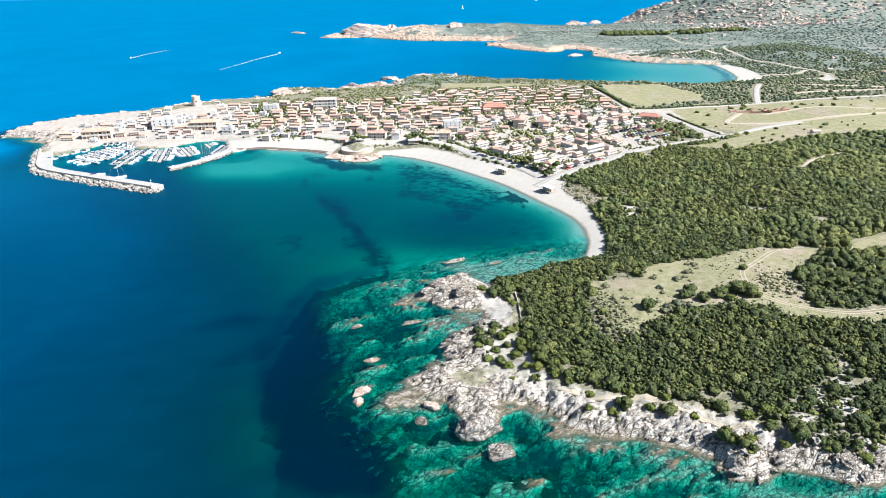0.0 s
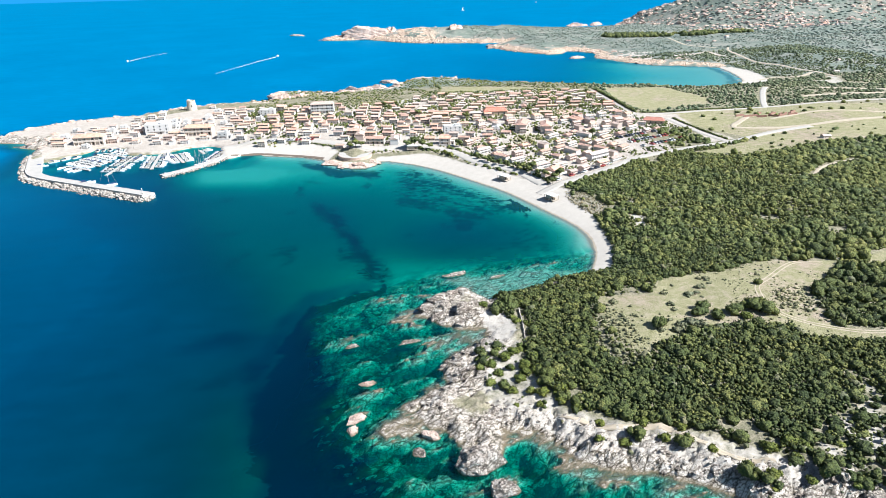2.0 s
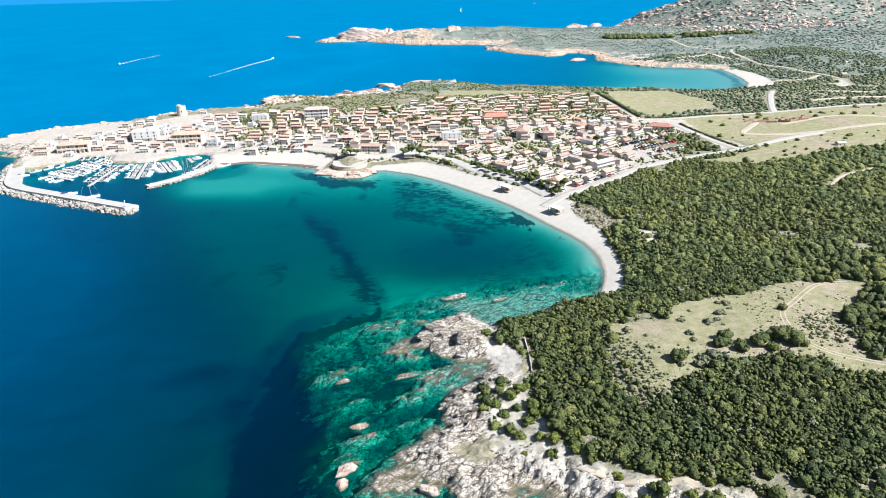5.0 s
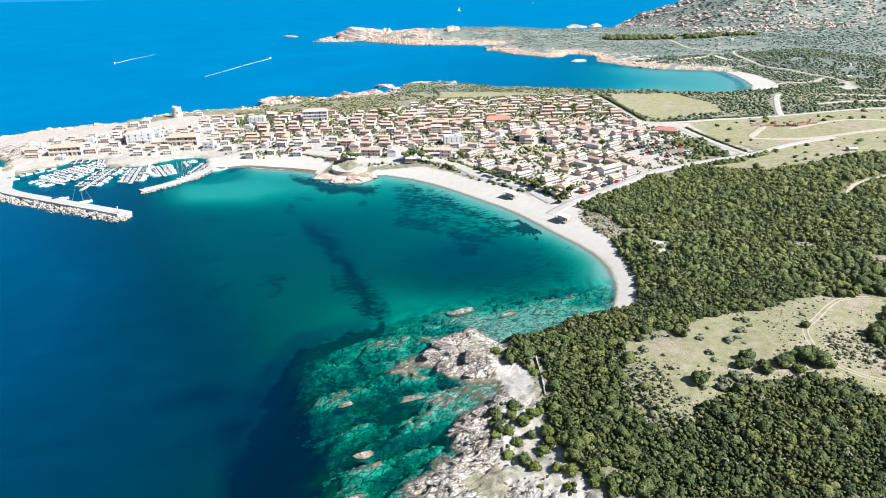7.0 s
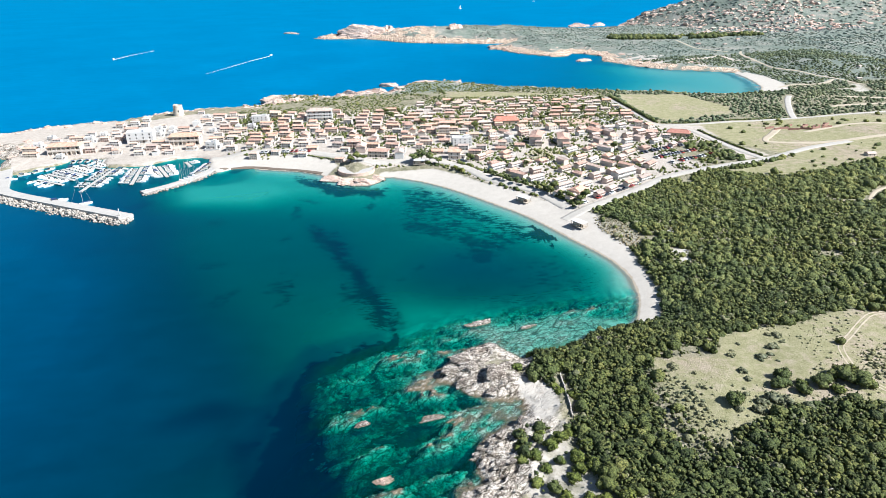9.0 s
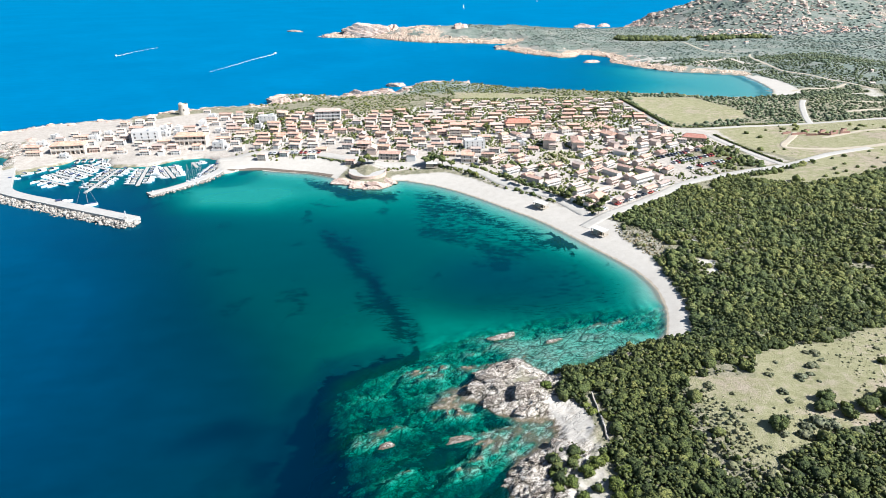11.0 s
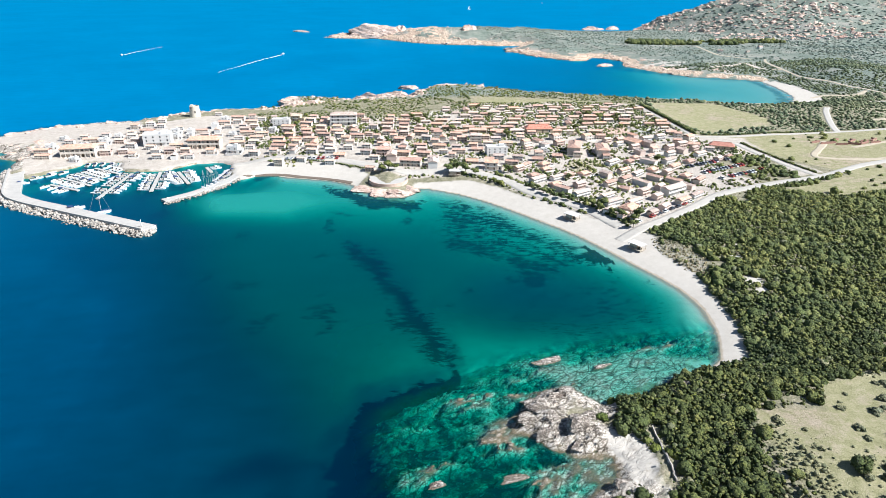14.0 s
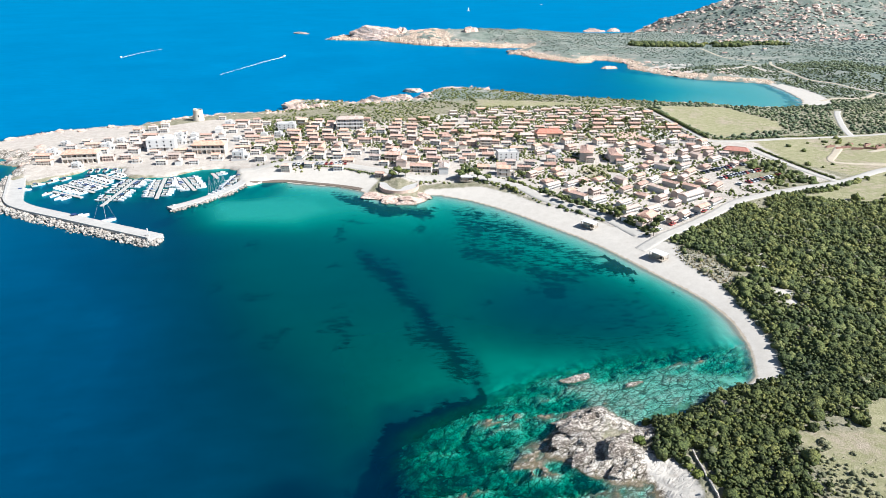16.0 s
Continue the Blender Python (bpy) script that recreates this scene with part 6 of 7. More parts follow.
keep = (np.abs(gy - 1150 + 0.36 * (gx - 455)) < 26) & (fbm(gx / 25, gy / 25, 3, 98) > 0.34)
gx, gy = gx[keep], gy[keep]
gs = gr.uniform(2.6, 5.2, len(gx))
scatter("far_wood", BUSH1[0], BUSH1[1], np.stack([gx, gy, height(gx, gy) + 0.3 * gs], -1), np.stack([gs, gs, gs], -1), LEAF_DEEP, "dark belt of trees at the hill's foot", "trees", True)

# gardens and street trees
for k in range(330):
    x, y = pr.uniform(-90, 245), pr.uniform(400, 640)
    leafy = y > 530 or (85 < x < 140 and y < 420) or pr.random() < 0.3
    if not inside(np.array([x]), np.array([y]), TOWN)[0] or not leafy or near_roads(np.array([x]), np.array([y]), 2.0)[0] or coast_distance(x, y) < 16:
        continue
    if min((x - hx) ** 2 + (y - hy) ** 2 for hx, hy in HOUSE_SPOTS) < 40:
        continue
    place(TREES, pr.choice((0, 0, 1, 2)), x, y, pr.uniform(0.55, 1.0))
for x, y, s in ((4, 461, 0.9), (8, 463, 1.0), (12, 462, 0.8), (45, 455, 1.0), (50, 456, 1.1), (55, 452, 0.9), (60, 447, 0.8), (90, 414, 0.6), (95, 404, 0.7), (99, 398, 0.7), (103, 394, 0.65), (92, 408, 0.6), (108, 388, 0.7),
                (113, 376, 0.8), (117, 369, 0.7), (120, 364, 0.8), (124, 358, 0.75), (121, 352, 0.7), (116, 380, 1.0), (128, 362, 1.0), (111, 383, 0.8)):
    place(TREES, 1, x, y, s)

# shrubs of the gardens
gx, gy, gr = jittered(-90, 256, 380, 660, 2.3, 91)
keep = inside(gx, gy, TOWN) & ~near_roads(gx, gy, 0.8) & (coast_distance(gx, gy) > 12) & ~inside(gx, gy, GREEN_LOT)
keep &= (fbm(gx / 14, gy / 14, 3, 93) + 0.20 * (gy > 530) + 0.13 * ((gx > 85) & (gy < 470))) > 0.50
spot = np.array(HOUSE_SPOTS)
keep &= np.array([np.min(np.maximum(np.abs(spot[:, 0] - a), np.abs(spot[:, 1] - b) * 1.15)) for a, b in zip(gx, gy)]) > 4.4
gx, gy = gx[keep], gy[keep]
gs = 0.4 + 1.0 * gr.uniform(0, 1, len(gx)) ** 1.6
scatter("garden_shrubs", BUSH1[0], BUSH1[1], np.stack([gx, gy, height(gx, gy) + 0.2 * gs], -1), np.stack([gs, gs, gs * 0.95], -1), LEAF, "green garden shrubs and hedges between the houses", "shrubs", True, None, 2)

# bank of dry seagrass along the inner beach
ribbon("seaweed_bank", [(-82, 474.5), (-63, 477.2), (-45.7, 470.5), (-28.3, 463), (-15, 454)], 2.2, BARK, "dark bank of dried seagrass along the waterline", 0.3, "seaweed", "structure", 0.8)



def hedge(points, w, h, seed, label):
    r = np.random.default_rng(seed)
    line = catmull(points, 1.6)
    lumps = [(x + r.uniform(-0.4, 0.4), y + r.uniform(-0.4, 0.4), float(height(x, y)) + h * 0.35, w * r.uniform(0.8, 1.3), w * r.uniform(0.8, 1.3), h * r.uniform(0.5, 0.8)) for x, y in line]
    v, f = joined_clumps(lumps, 6, seed)
    tagged(new("hedge", mesh_from("hedge", v, f, LEAF, True)), label, "hedge", "hedges along the lanes")


hedge([(253.5, 640), (252.5, 600), (251, 575), (248, 530)], 1.5, 2.4, 51, "tall dark hedge along a lane")
hedge([(252, 527), (268, 522.5), (316, 525), (355, 527.5)], 0.9, 1.2, 52, "low broken hedge beside the country road")
hedge([(266.5, 495), (266.5, 470), (267.5, 440), (268, 418)], 0.9, 1.3, 53, "low hedge beside the narrow road")
hedge([(-60, 499.5), (-30, 488), (-4, 469.5)], 0.7, 0.9, 54, "low hedge between the seafront road and the sand")


def ruin(x, y, rz, label):
    ob = thing("ruined_wall", label, "ruin", "brick ruins on the plain", on_ground(x, y, rz))
    bm = bmesh.new()
    add_box(bm, -4, 4, -0.25, 0.25, -0.4, 1.5, taper=0.1)
    part("long_wall", bm, BRICKWORK, ob)
    part("end_wall", box(3.4, 3.9, 0.254, 3.6, -0.4, 1.1, taper=0.08), BRICKWORK, ob)
    part("rubble", box(-3.0, 0.5, 0.6, 2.6, -0.4, 0.5, taper=0.5), BRICKWORK, ob)


for k in range(11):
    ruin(322 + 4.2 * k + pr.uniform(-2, 2), 487 + pr.uniform(-9, 9) - 0.6 * k, pr.uniform(-40, 40), "low ruined wall of reddish brick on dry grass")

# ---- sports courts ----
def court(corners, material, label):
    """A flat court laid on levelled ground, with a low kerb round it."""
    bm = bmesh.new()
    z = max(float(height(x, y)) for x, y in corners) + 0.06
    top = [bm.verts.new((x, y, z)) for x, y in corners]
    low = [bm.verts.new((x, y, z - 2.0)) for x, y in corners]
    bm.faces.new(top)
    for k in range(len(top)):
        bm.faces.new((top[k], low[k], low[k - 1], top[k - 1]))
    bmesh.ops.recalc_face_normals(bm, faces=bm.faces)
    me = bpy.data.meshes.new("sports_court")
    bm.to_mesh(me)
    bm.free()
    me.materials.append(material)
    tagged(new("sports_court", me), label, "sports court", kind="structure")


court([(121, 459), (134, 473), (150, 469), (138, 453), (124, 444)], GRASS_TRACK, "dry yellowish playing field among the houses")
court([(184, 554), (202, 552), (197, 531), (180, 533)], TILE_FLOOR, "pinkish clay court behind the houses")
court([(209, 551), (222, 549.5), (218, 532), (204.5, 532)], CONCRETE, "pale concrete court behind the houses")

# ---- watch tower ----
def watch_tower():
    ob = thing("watch_tower", "old round stone watch tower on a rocky knoll", "tower", m=pose(-142, 636.5, 5.6))
    bm = bmesh.new()
    n, prev = 28, None
    for r, z in ((5.0, -2.0), (4.7, 0.5), (4.0, 5.6), (3.75, 8.6), (3.85, 8.75), (3.85, 9.9), (3.4, 9.9), (3.4, 8.9)):
        ring = [bm.verts.new((r * math.cos(2 * math.pi * i / n), r * math.sin(2 * math.pi * i / n), z)) for i in range(n)]
        if prev:
            for i in range(n):
                bm.faces.new((prev[i], prev[(i + 1) % n], ring[(i + 1) % n], ring[i]))
        prev = ring
    bm.faces.new(prev)
    part("shaft", bm, TOWERSTONE, ob)
    part("guard_post", box(-3.2, -0.8, -1.3, 1.3, 8.7, 10.8, taper=0.1), TOWERSTONE, ob)
    bm = box(0.6, 1.4, -4.2, -3.6, 4.6, 6.0)
    part("window", bm, GLASS, ob, "dark deep-set opening")


watch_tower()


# ---- harbour ----
def slab_along(name, points, width, z0, z1, material, parent=None, cap=0.0):
    line = catmull(points, 3.0)
    d = np.gradient(line, axis=0)
    n = np.stack([-d[:, 1], d[:, 0]], -1) / (np.linalg.norm(d, axis=1)[:, None] + 1e-9)
    sec = [(-0.5, z0), (-0.5, z1 - 0.15), (-0.48, z1), (0.48, z1), (0.5, z1 - 0.15), (0.5, z0)]
    v = np.stack([np.concatenate([line + n * (s * width), np.full((len(line), 1), z)], 1) for s, z in sec], 1)
    k = np.arange(len(line) * 6).reshape(-1, 6)
    f = np.concatenate([np.stack([k[:-1, i], k[:-1, (i + 1) % 6], k[1:, (i + 1) % 6], k[1:, i]], -1) for i in range(6)])
    ends = np.array([[k[0, 0], k[0, 1], k[0, 2], k[0, 3]], [k[0, 0], k[0, 3], k[0, 4], k[0, 5]], [k[-1, 3], k[-1, 2], k[-1, 1], k[-1, 0]], [k[-1, 5], k[-1, 4], k[-1, 3], k[-1, 0]]])
    return mesh_from(name, v.reshape(-1, 3), np.concatenate([f, ends]), material), line, n


MOLE = [(-226, 505), (-219, 485), (-212, 466), (-206, 452), (-194, 440), (-170, 424), (-145, 407.5), (-116, 388.5)]
JETTY = [(-84, 486), (-90, 468), (-98, 455), (-108, 443), (-120, 433)]


def armour(name, line, n, offset, spread, count, z, seed, label, lo=0.7, hi=1.7):
    r = np.random.default_rng(seed)
    i = r.integers(0, len(line), count)
    o = offset + np.abs(r.normal(0, spread, count)) * np.sign(offset)
    p = line[i] + n[i] * o[:, None] + r.uniform(-1.5, 1.5, (count, 2))
    zz = z - (np.abs(o) - abs(offset)) * 0.55 + r.uniform(-0.3, 0.3, count)
    s = r.uniform(lo, hi, count)
    size = np.stack([s, s * r.uniform(0.7, 1, count), s * r.uniform(0.6, 0.9, count)], -1)
    scatter(name, ROCKS1[0], ROCKS1[1], np.concatenate([p, zz[:, None]], 1), size, RUBBLE, label, "rocks", False, tilt=0.3)


mole_mesh, mole_line, mole_n = slab_along("breakwater", MOLE, 9, -6, 1.9, CONCRETE)
tagged(new("breakwater", mole_mesh), "pale concrete breakwater quay with a rubble sea face", "breakwater", kind="structure")
parapet_mesh, _, _ = slab_along("breakwater_wall", [tuple(q) for q in (mole_line + mole_n * -4.2)[::4]], 1.2, 1.7, 3.2, CONCRETE)
tagged(new("breakwater_wall", parapet_mesh), "low concrete wave wall along the breakwater", "wall", kind="structure")
armour("armour_rocks", mole_line, mole_n, -5.0, 2.6, 1700, 1.8, 5, "heaped rubble blocks on the breakwater's sea face", 0.4, 1.15)
tip = np.repeat(mole_line[-1:], 4, 0) + np.array([[1.5, -1.0], [2.5, -2.5], [0.5, -3.0], [3.0, -0.5]])
armour("armour_rocks", tip, np.repeat(mole_n[-1:], 4, 0), -1.0, 2.2, 90, 1.2, 6, "rubble blocks round the breakwater's head", 0.4, 1.15)
jetty_mesh, jetty_line, jetty_n = slab_along("jetty", JETTY, 5.5, -5, 1.3, CONCRETE)
tagged(new("jetty", jetty_mesh), "pale concrete jetty edged with rubble", "jetty", kind="structure")
armour("armour_rocks", jetty_line, jetty_n, 3.0, 1.0, 380, 0.8, 8, "rubble blocks along the jetty", 0.3, 0.8)


def hull(bm, length, beam, z0, z1, bow=0.45):
    """A boat's hull with a pointed, flared bow and a flat transom; the bow points to +x."""
    rows = []
    for u, k in ((-0.5, 0.88), (-0.3, 1.0), (0.0, 1.0), (0.22, 0.82), (0.38, 0.48), (0.5, 0.04)):
        x, b = u * length, k * beam / 2
        rise = max(0, u) * 0.5 * (z1 - z0)
        rows.append([bm.verts.new(c) for c in ((x * 0.94, 0, z0), (x * 0.97, -b * 0.75, z0 + 0.35 * (z1 - z0)), (x, -b, z1 + rise), (x, b, z1 + rise), (x * 0.97, b * 0.75, z0 + 0.35 * (z1 - z0)))])
    for a, b in zip(rows, rows[1:]):
        for i in range(5):
            bm.faces.new((a[i], a[(i + 1) % 5], b[(i + 1) % 5], b[i]))
    bm.faces.new(rows[0])
    bm.faces.new(rows[-1][::-1])
    return bm


def make_motorboat(length, label, canvas):
    ob = thing("motorboat", label, "boat", "boats in the marina")
    part("hull", hull(bmesh.new(), length, length * 0.34, -0.35, 0.75), GELCOAT, ob)
    part("cockpit", box(-length * 0.42, -length * 0.05, -length * 0.11, length * 0.11, 0.752, 0.80), WOOD, ob)
    part("cabin", box(-length * 0.05, length * 0.25, -length * 0.12, length * 0.12, 0.755, 1.35, taper=0.25), GELCOAT, ob)
    part("windscreen", box(-length * 0.09, -length * 0.045, -length * 0.12, length * 0.12, 0.9, 1.65, taper=0.02), GLASS, ob)
    if canvas:
        part("sunshade", box(-length * 0.34, -length * 0.08, -length * 0.13, length * 0.13, 1.9, 1.98), NAVY, ob)
        part("shade_frame", tube(0.03, 0.03, 0.8, 1.9, 6, at=(-length * 0.3, 0)), ALU, ob)
    part("outboard_motor", box(-length * 0.56, -length * 0.5, -0.2, 0.2, 0.1, 1.1, taper=0.06), RUBBER, ob)
    return ob


def make_sailboat(length, label):
    ob = thing("sailboat", label, "boat", "sailing boats")
    part("hull", hull(bmesh.new(), length, length * 0.3, -0.5, 0.95), GELCOAT, ob)
    part("cabin", box(-length * 0.12, length * 0.22, -length * 0.08, length * 0.08, 0.955, 1.4, taper=0.2), GELCOAT, ob)
    part("cockpit", box(-length * 0.42, -length * 0.14, -length * 0.09, length * 0.09, 0.952, 1.0), WOOD, ob)
    mast = part("mast", tube(0.11, 0.07, 0.95, length * 1.35, 8, at=(length * 0.08, 0)), ALU, ob)
    part("spreader", box(length * 0.08 - 0.04, length * 0.08 + 0.04, -0.9, 0.9, length * 0.8, length * 0.8 + 0.06), ALU, mast)
    part("furled_sail", tube(0.16, 0.14, -length * 0.36, 0, 8), NAVY, ob, m=pose(length * 0.07, 0, 1.9, 0, 90, 0) @ Matrix.Rotation(math.pi, 4, "X"))
    part("forestay", tube(0.05, 0.05, 0, 1.0, 5, lean=(0, 0)), ALU, ob, m=look((length * 0.47, 0, 1.2), (length * 0.08, 0, length * 1.33)) @ pose(0, 0, 0, 180) @ Matrix.Diagonal((1, 1, math.hypot(length * 0.39, length * 1.33 - 1.2), 1)))
    part("backstay", tube(0.04, 0.04, 0, 1.0, 5), ALU, ob, m=look((-length * 0.48, 0, 1.1), (length * 0.08, 0, length * 1.33)) @ pose(0, 0, 0, 180) @ Matrix.Diagonal((1, 1, math.hypot(length * 0.56, length * 1.33 - 1.1), 1)))
    return ob


BOATS = [make_motorboat(6.5, "white open motorboat moored at a pontoon", False), make_motorboat(7.8, "white motorboat with a navy sunshade", True), make_motorboat(5.6, "small white motorboat moored at a pontoon", False)]
SAILERS = [make_sailboat(9.0, "white sailing boat with furled sails at its mooring"), make_sailboat(11.5, "large white sailing yacht moored along the breakwater")]


def float_boat(protos, index, x, y, rz, scale=1.0):
    ob = protos[index]
    m = pose(x, y, 0.02, rz=rz) @ Matrix.Scale(scale, 4)
    if "placed" not in ob:
        ob["placed"] = 1
        ob.matrix_basis = m
        return ob
    return copy_thing(ob, m)


def pontoon(a, b, spacing=3.4, width=2.2, both=True, label="floating pontoon lined with moored boats"):
    a, b = Vector((*a, 0)), Vector((*b, 0))
    d = b - a
    ang = math.degrees(math.atan2(d.y, d.x))
    ob = thing("pontoon", label, "pontoon", "pontoons of the marina", pose(a.x, a.y, 0, rz=ang))
    part("deck", box(0, d.length, -width / 2, width / 2, 0.35, 0.6), CONCRETE, ob)
    for k in range(int(d.length / 6) + 1):
        part("float", box(k * 6 + 0.4, min(k * 6 + 3.4, d.length), -width / 2 + 0.15, width / 2 - 0.15, -0.4, 0.348), CONCRETE, ob)
    u = d.normalized()
    n = Vector((-u.y, u.x, 0))
    for k in range(int((d.length - 2) / spacing)):
        for s in (1, -1) if both else (1,):
            if pr.random() < (0.1 if d.length > 28 else 0.28):
                continue
            i = pr.choice((0, 2, 0, 2, 0, 1))
            off = width / 2 + (4.2, 4.9, 3.7)[i]
            q = a + u * (2 + k * spacing) + n * (s * off)
            float_boat(BOATS, i, q.x, q.y, ang + 90 * s + pr.uniform(-3, 3), pr.uniform(0.92, 1.1))


pontoon((-136, 493), (-131.5, 452))
pontoon((-125, 492), (-113, 465))
pontoon((-109, 500), (-104, 489))
pontoon((-153, 492), (-158, 443))
pontoon((-180, 507), (-162, 493), 3.2)
pontoon((-188, 497), (-166, 478.5), 3.4)
pontoon((-193.5, 487), (-170, 468.5), 3.4)
pontoon((-195, 474), (-174, 460), 3.4)
pontoon((-167, 518), (-163, 499), 6.0, 3.0, True, "wide concrete-decked pier with a few boats")
for x, y, r in ((-196, 498, 60), (-202, 494, 55), (-208, 488, 40), (-187, 515, 90), (-183, 516, 95), (-178, 516, 85), (-172, 515, 92), (-212, 478, 20)):
    float_boat(BOATS, 1, x, y, r)
for x, y, r in ((-101, 453, 130), (-99, 456, 130), (-97.2, 459, 130), (-95.5, 462.5, 125)):
    float_boat(SAILERS, 0, x, y, r)
for k in range(8):
    float_boat(BOATS, k % 3, -97 - 0.3 * k + 0.9 * k, 468 + 3.1 * k, 170)
float_boat(SAILERS, 1, -148.5, 417.5, 32)
float_boat(BOATS, 1, -164, 426.5, 32, 1.3)
float_boat(BOATS, 2, -119, 437, 20)

light_post = thing("harbour_light", "small white light post on the breakwater's head", "beacon", m=pose(-120, 390.5, 1.9))
part("base", box(-0.7, 0.7, -0.7, 0.7, 0, 0.8, taper=0.1), CONCRETE, light_post)
part("post", tube(0.2, 0.15, 0.8, 3.2), GELCOAT, light_post)
part("lantern", tube(0.32, 0.28, 3.2, 3.8), GELCOAT, light_post)


# ---- round terrace on the rocks, beach huts, walls ----
def round_terrace():
    ob = thing("seafront_terrace", "round stone-walled terrace on brown rocks by the beach", "terrace", m=pose(7, 451, 0))
    n = 30
    bm = bmesh.new()
    prof = [(12.2, -1.0), (11.8, 2.9), (11.8, 3.7), (11.2, 3.7), (11.2, 3.0)]
    prev = None
    for r, z in prof:
        ring = [bm.verts.new((r * 1.0 * math.cos(math.pi * (1.0 + 1.0 * i / n)), r * 1.1 * math.sin(math.pi * (1.0 + 1.0 * i / n)), z)) for i in range(n + 1)]
        if prev:
            for i in range(n):
                bm.faces.new((prev[i], prev[i + 1], ring[i + 1], ring[i]))
        prev = ring
    part("retaining_wall", bm, STONEWALL, ob)
    bm = bmesh.new()
    v = [bm.verts.new((11.19 * math.cos(math.pi * (1.0 + i / n)), 12.3 * math.sin(math.pi * (1.0 + i / n)), 3.0)) for i in range(n + 1)]
    v += [bm.verts.new((11.19, 8, 3.0)), bm.verts.new((-11.19, 8, 3.0))]
    top = bm.faces.new(v)
    ext = bmesh.ops.extrude_face_region(bm, geom=[top])
    bmesh.ops.translate(bm, verts=[e for e in ext["geom"] if isinstance(e, bmesh.types.BMVert)], vec=(0, 0, -3.0))
    part("paving", bm, CONCRETE, ob)


round_terrace()
for x, y, sx, sy, sz, a, s in ((-6, 441, 9, 7, 2.4, 20, 31), (2, 434, 10, 7, 2.2, 0, 32), (13, 431, 10, 7, 2.3, -10, 33), (20, 437, 5, 7, 2.0, 10, 34), (8, 426.5, 8, 3.5, 1.4, -15, 35)):
    single_rock("outcrop", x, y, -0.3, sx, sy, sz, a, "low brown rocks below the round terrace", s, ROCK_PINK)


def beach_hut(x, y, rz):
    ob = thing("beach_kiosk", "timber beach kiosk on stilts with a flat roof", "kiosk", "beach kiosks", on_ground(x, y, rz))
    part("deck", box(-3.9, 3.9, -2.5, 2.5, 0.4, 0.6), WOOD, ob)
    part("cabin", box(-2.8, 1.1, -1.4, 1.7, 0.604, 2.8), WOOD, ob)
    part("roof", box(-3.6, 3.7, -2.3, 2.2, 2.8, 2.98), PLASTER["white"], ob)
    part("counter", box(1.5, 3.2, -1.0, -0.5, 0.604, 1.7), SHUTTER, ob)
    for px in (-3.4, 0.2, 3.5):
        for py in (-2.1, 2.0):
            part("post", box(px - 0.09, px + 0.09, py - 0.09, py + 0.09, -0.4, 2.8), WOOD, ob)


beach_hut(96.8, 373, -55)
beach_hut(114, 331.5, -62)
beach_hut(48, 451, -10)


def dry_wall(points, label):
    me, line, n = slab_along("stone_wall", points, 0.4, -0.6, 0.8, RUBBLE)
    co = np.empty(len(me.vertices) * 3, np.float32)
    me.vertices.foreach_get("co", co)
    co = co.reshape(-1, 3)
    co[:, 2] += height(co[:, 0], co[:, 1])
    me.vertices.foreach_set("co", co.ravel())
    tagged(new("stone_wall", me), label, "wall")


dry_wall([(64.2, 208.8), (63.4, 202.1), (62.7, 197.0), (62.0, 193.0), (61.3, 188.6)], "low grey stone wall running through the scrub")
dry_wall([(242, 641), (241, 600), (240, 560), (238, 527)], "boundary wall beside the lane")

# ---- ships at sea ----
speed = thing("motor_launch", "white motor launch under way on open blue sea", "boat", "launches at sea", pose(-110, 1130, 0, rz=71))
part("hull", hull(bmesh.new(), 10, 3.2, -0.3, 1.1), GELCOAT, speed)
part("cabin", box(-2, 2, -1.2, 1.2, 1.1, 2.4, taper=0.3), GELCOAT, speed)
copy_thing(speed, pose(-349, 1139, 0, rz=-78))
copy_thing(speed, pose(806, 2832, 0, rz=0))
yacht = copy_thing(SAILERS[1], pose(414, 2379, 0.02, rz=20) @ Matrix.Scale(0.9, 4))
sail = thing("hoisted_sail", "tall white sail of a distant yacht", "sail", m=pose(414, 2379, 0, rz=20) @ Matrix.Scale(0.42, 4))
bm = bmesh.new()
sv = [bm.verts.new(c) for c in ((2.2, 0, 4), (-9, 0.3, 4.4), (1.8, 0, 33), (2.2, 0.12, 4), (-9, 0.42, 4.4), (1.8, 0.12, 33))]
for f in ((0, 1, 2), (5, 4, 3), (0, 1, 4, 3), (1, 2, 5, 4), (2, 0, 3, 5)):
    bm.faces.new([sv[i] for i in f])
part("mainsail", bm, GELCOAT, sail)


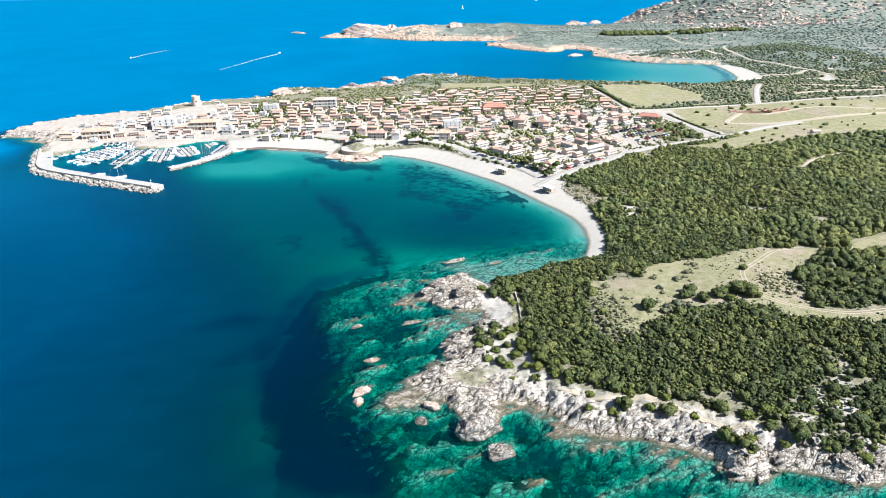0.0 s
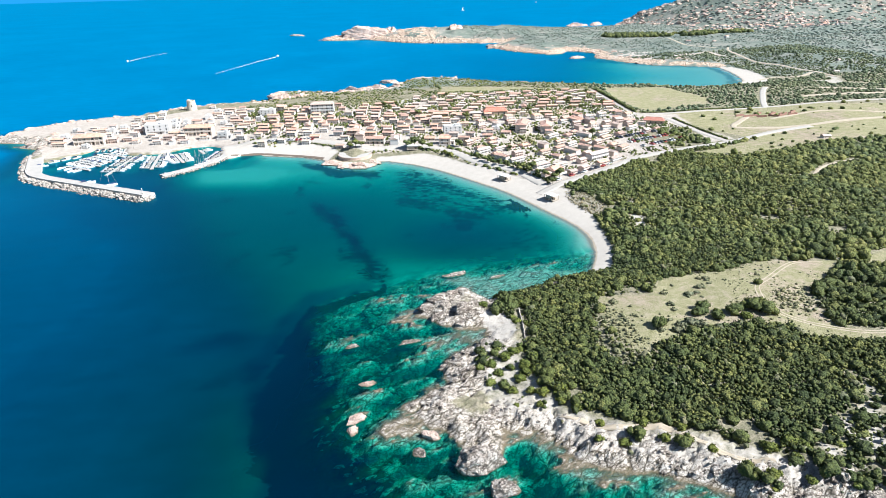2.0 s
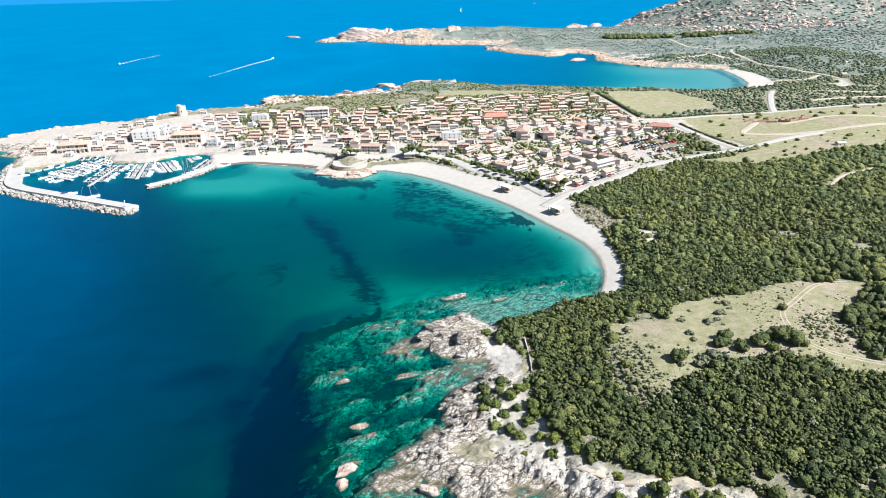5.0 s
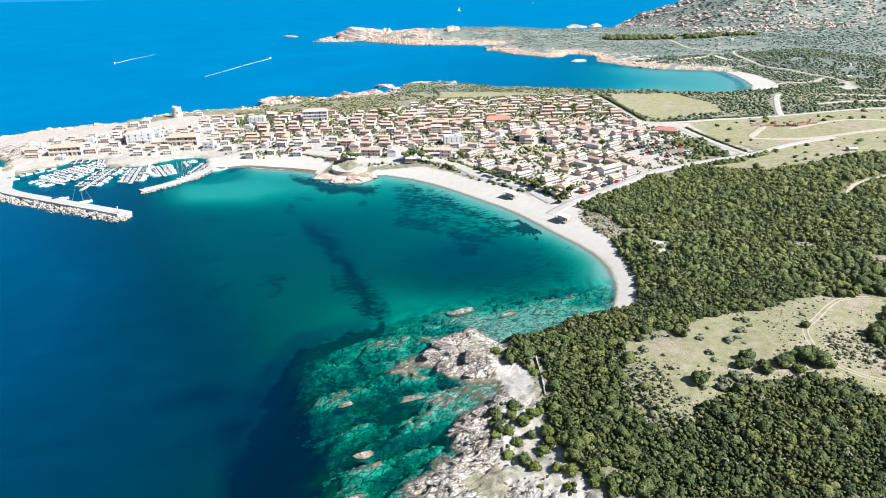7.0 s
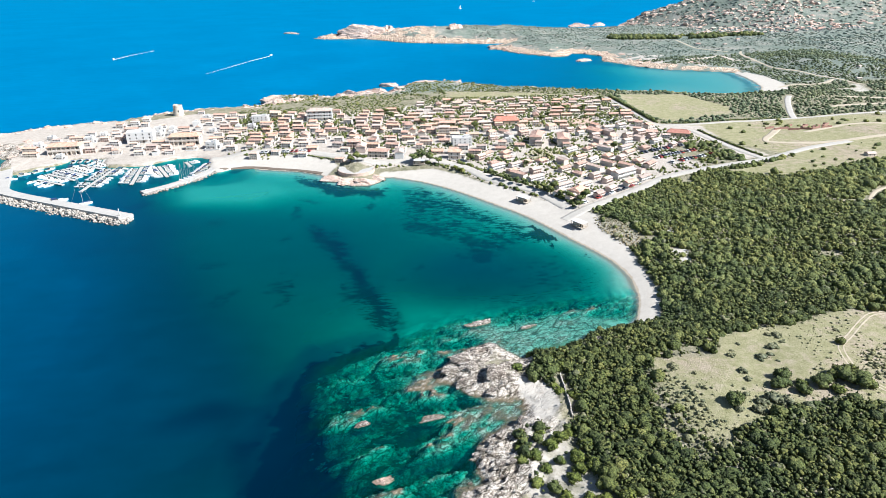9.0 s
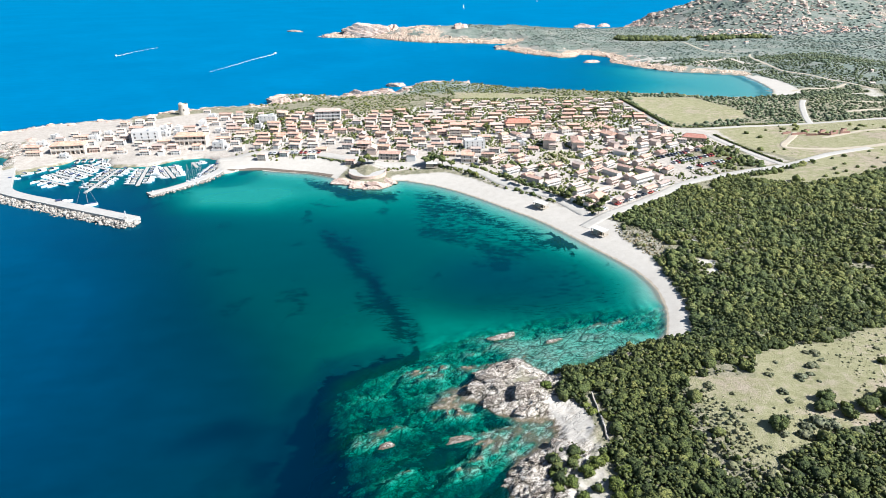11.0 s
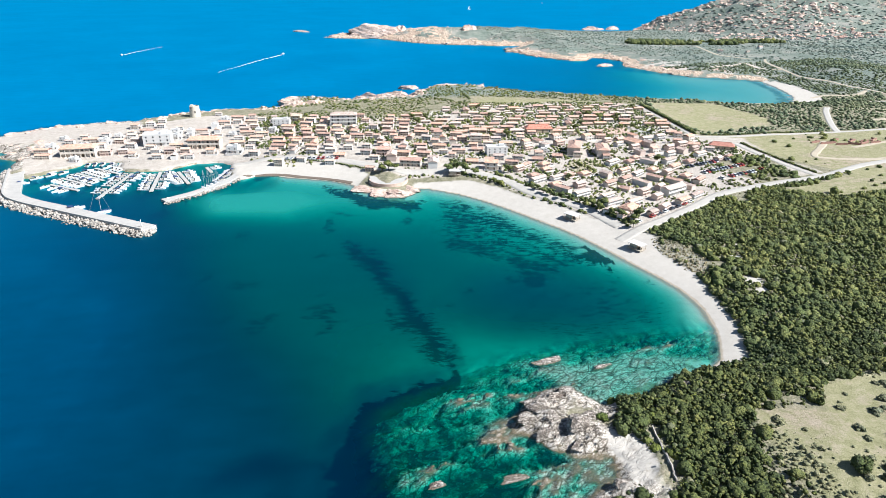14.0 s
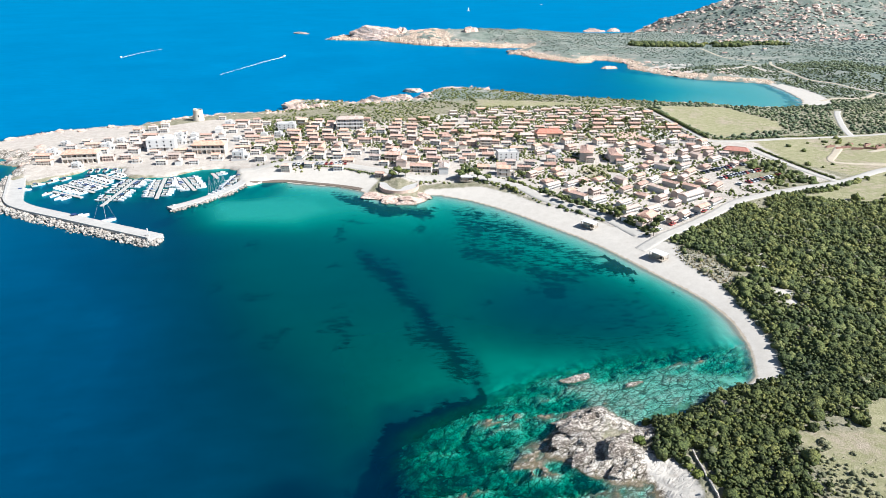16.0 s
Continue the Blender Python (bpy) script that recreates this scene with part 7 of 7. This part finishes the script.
def wake(points, w0, w1, label):
    line = catmull(points, 4.0)
    d = np.gradient(line, axis=0)
    n = np.stack([-d[:, 1], d[:, 0]], -1) / (np.linalg.norm(d, axis=1)[:, None] + 1e-9)
    w = np.linspace(w0, w1, len(line)) * (0.6 + 0.8 * fbm(np.arange(len(line)) / 3.0, np.zeros(len(line)), 2, 8))
    v = np.concatenate([np.concatenate([line + n * (s * w)[:, None], np.full((len(line), 1), 0.05 + 0.2 * (1 - abs(s)))], 1)[:, None] for s in (-0.5, 0, 0.5)], 1)
    tagged(new("wake", mesh_from("wake", v.reshape(-1, 3), grid_faces(len(line), 3), FOAM, True)), label, "wake", kind="structure")


wake([(-112, 1124), (-121, 1100), (-135, 1066), (-158, 996), (-176, 944)], 2.6, 0.3, "white foaming wake on blue sea")
wake([(-348, 1144), (-338, 1195), (-317, 1256)], 2.4, 0.7, "short white wake on blue sea")


# ---- parked cars ----
def make_car(label, paint):
    ob = thing("car", label, "car", "parked cars")
    bm = box(-2.1, 2.1, -0.85, 0.85, 0.3, 0.85, taper=0.06)
    part("body", bm, paint, ob)
    part("cabin", box(-1.3, 1.0, -0.78, 0.78, 0.85, 1.45, taper=0.28), GLASS, ob)
    part("roof", box(-1.0, 0.7, -0.52, 0.52, 1.454, 1.5, taper=0.05), paint, ob)
    for x in (-1.35, 1.35):
        for y in (-0.86, 0.66):
            part("wheel", tube(0.32, 0.32, 0, 0.2, 12), RUBBER, ob, m=pose(x, y + 0.2, 0.32, rx=90))
    return ob


CARS = [make_car("parked white car on a pale lot", GELCOAT), make_car("parked grey car on a pale lot", surface("grey_paint", (0.3, 0.31, 0.33), rough=0.3, bumpy=0)),
        make_car("parked dark car on a pale lot", surface("dark_paint", (0.04, 0.045, 0.06), rough=0.3, bumpy=0)), make_car("parked red car on a pale lot", surface("red_paint", (0.4, 0.05, 0.04), rough=0.3, bumpy=0))]
spots = [(206 + 2.6 * i - 4 * j, 418 + 0.9 * i + 13 * j, 110) for j in range(3) for i in range(14)] + [(-24 - 3.0 * i, 493 + 0.6 * i, 80) for i in range(12)] + [(126 + 5.2 * i, 357 + 3.3 * i, 33) for i in range(9)]
for k, (x, y, r) in enumerate(spots):
    if pr.random() < 0.25:
        continue
    ob = CARS[k % 4 if k < 8 else pr.choice((0, 0, 1, 2, 1, 3))]
    m = on_ground(x, y, r, -0.1)
    if "placed" not in ob:
        ob["placed"] = 1
        ob.matrix_basis = m
    else:
        copy_thing(ob, m)
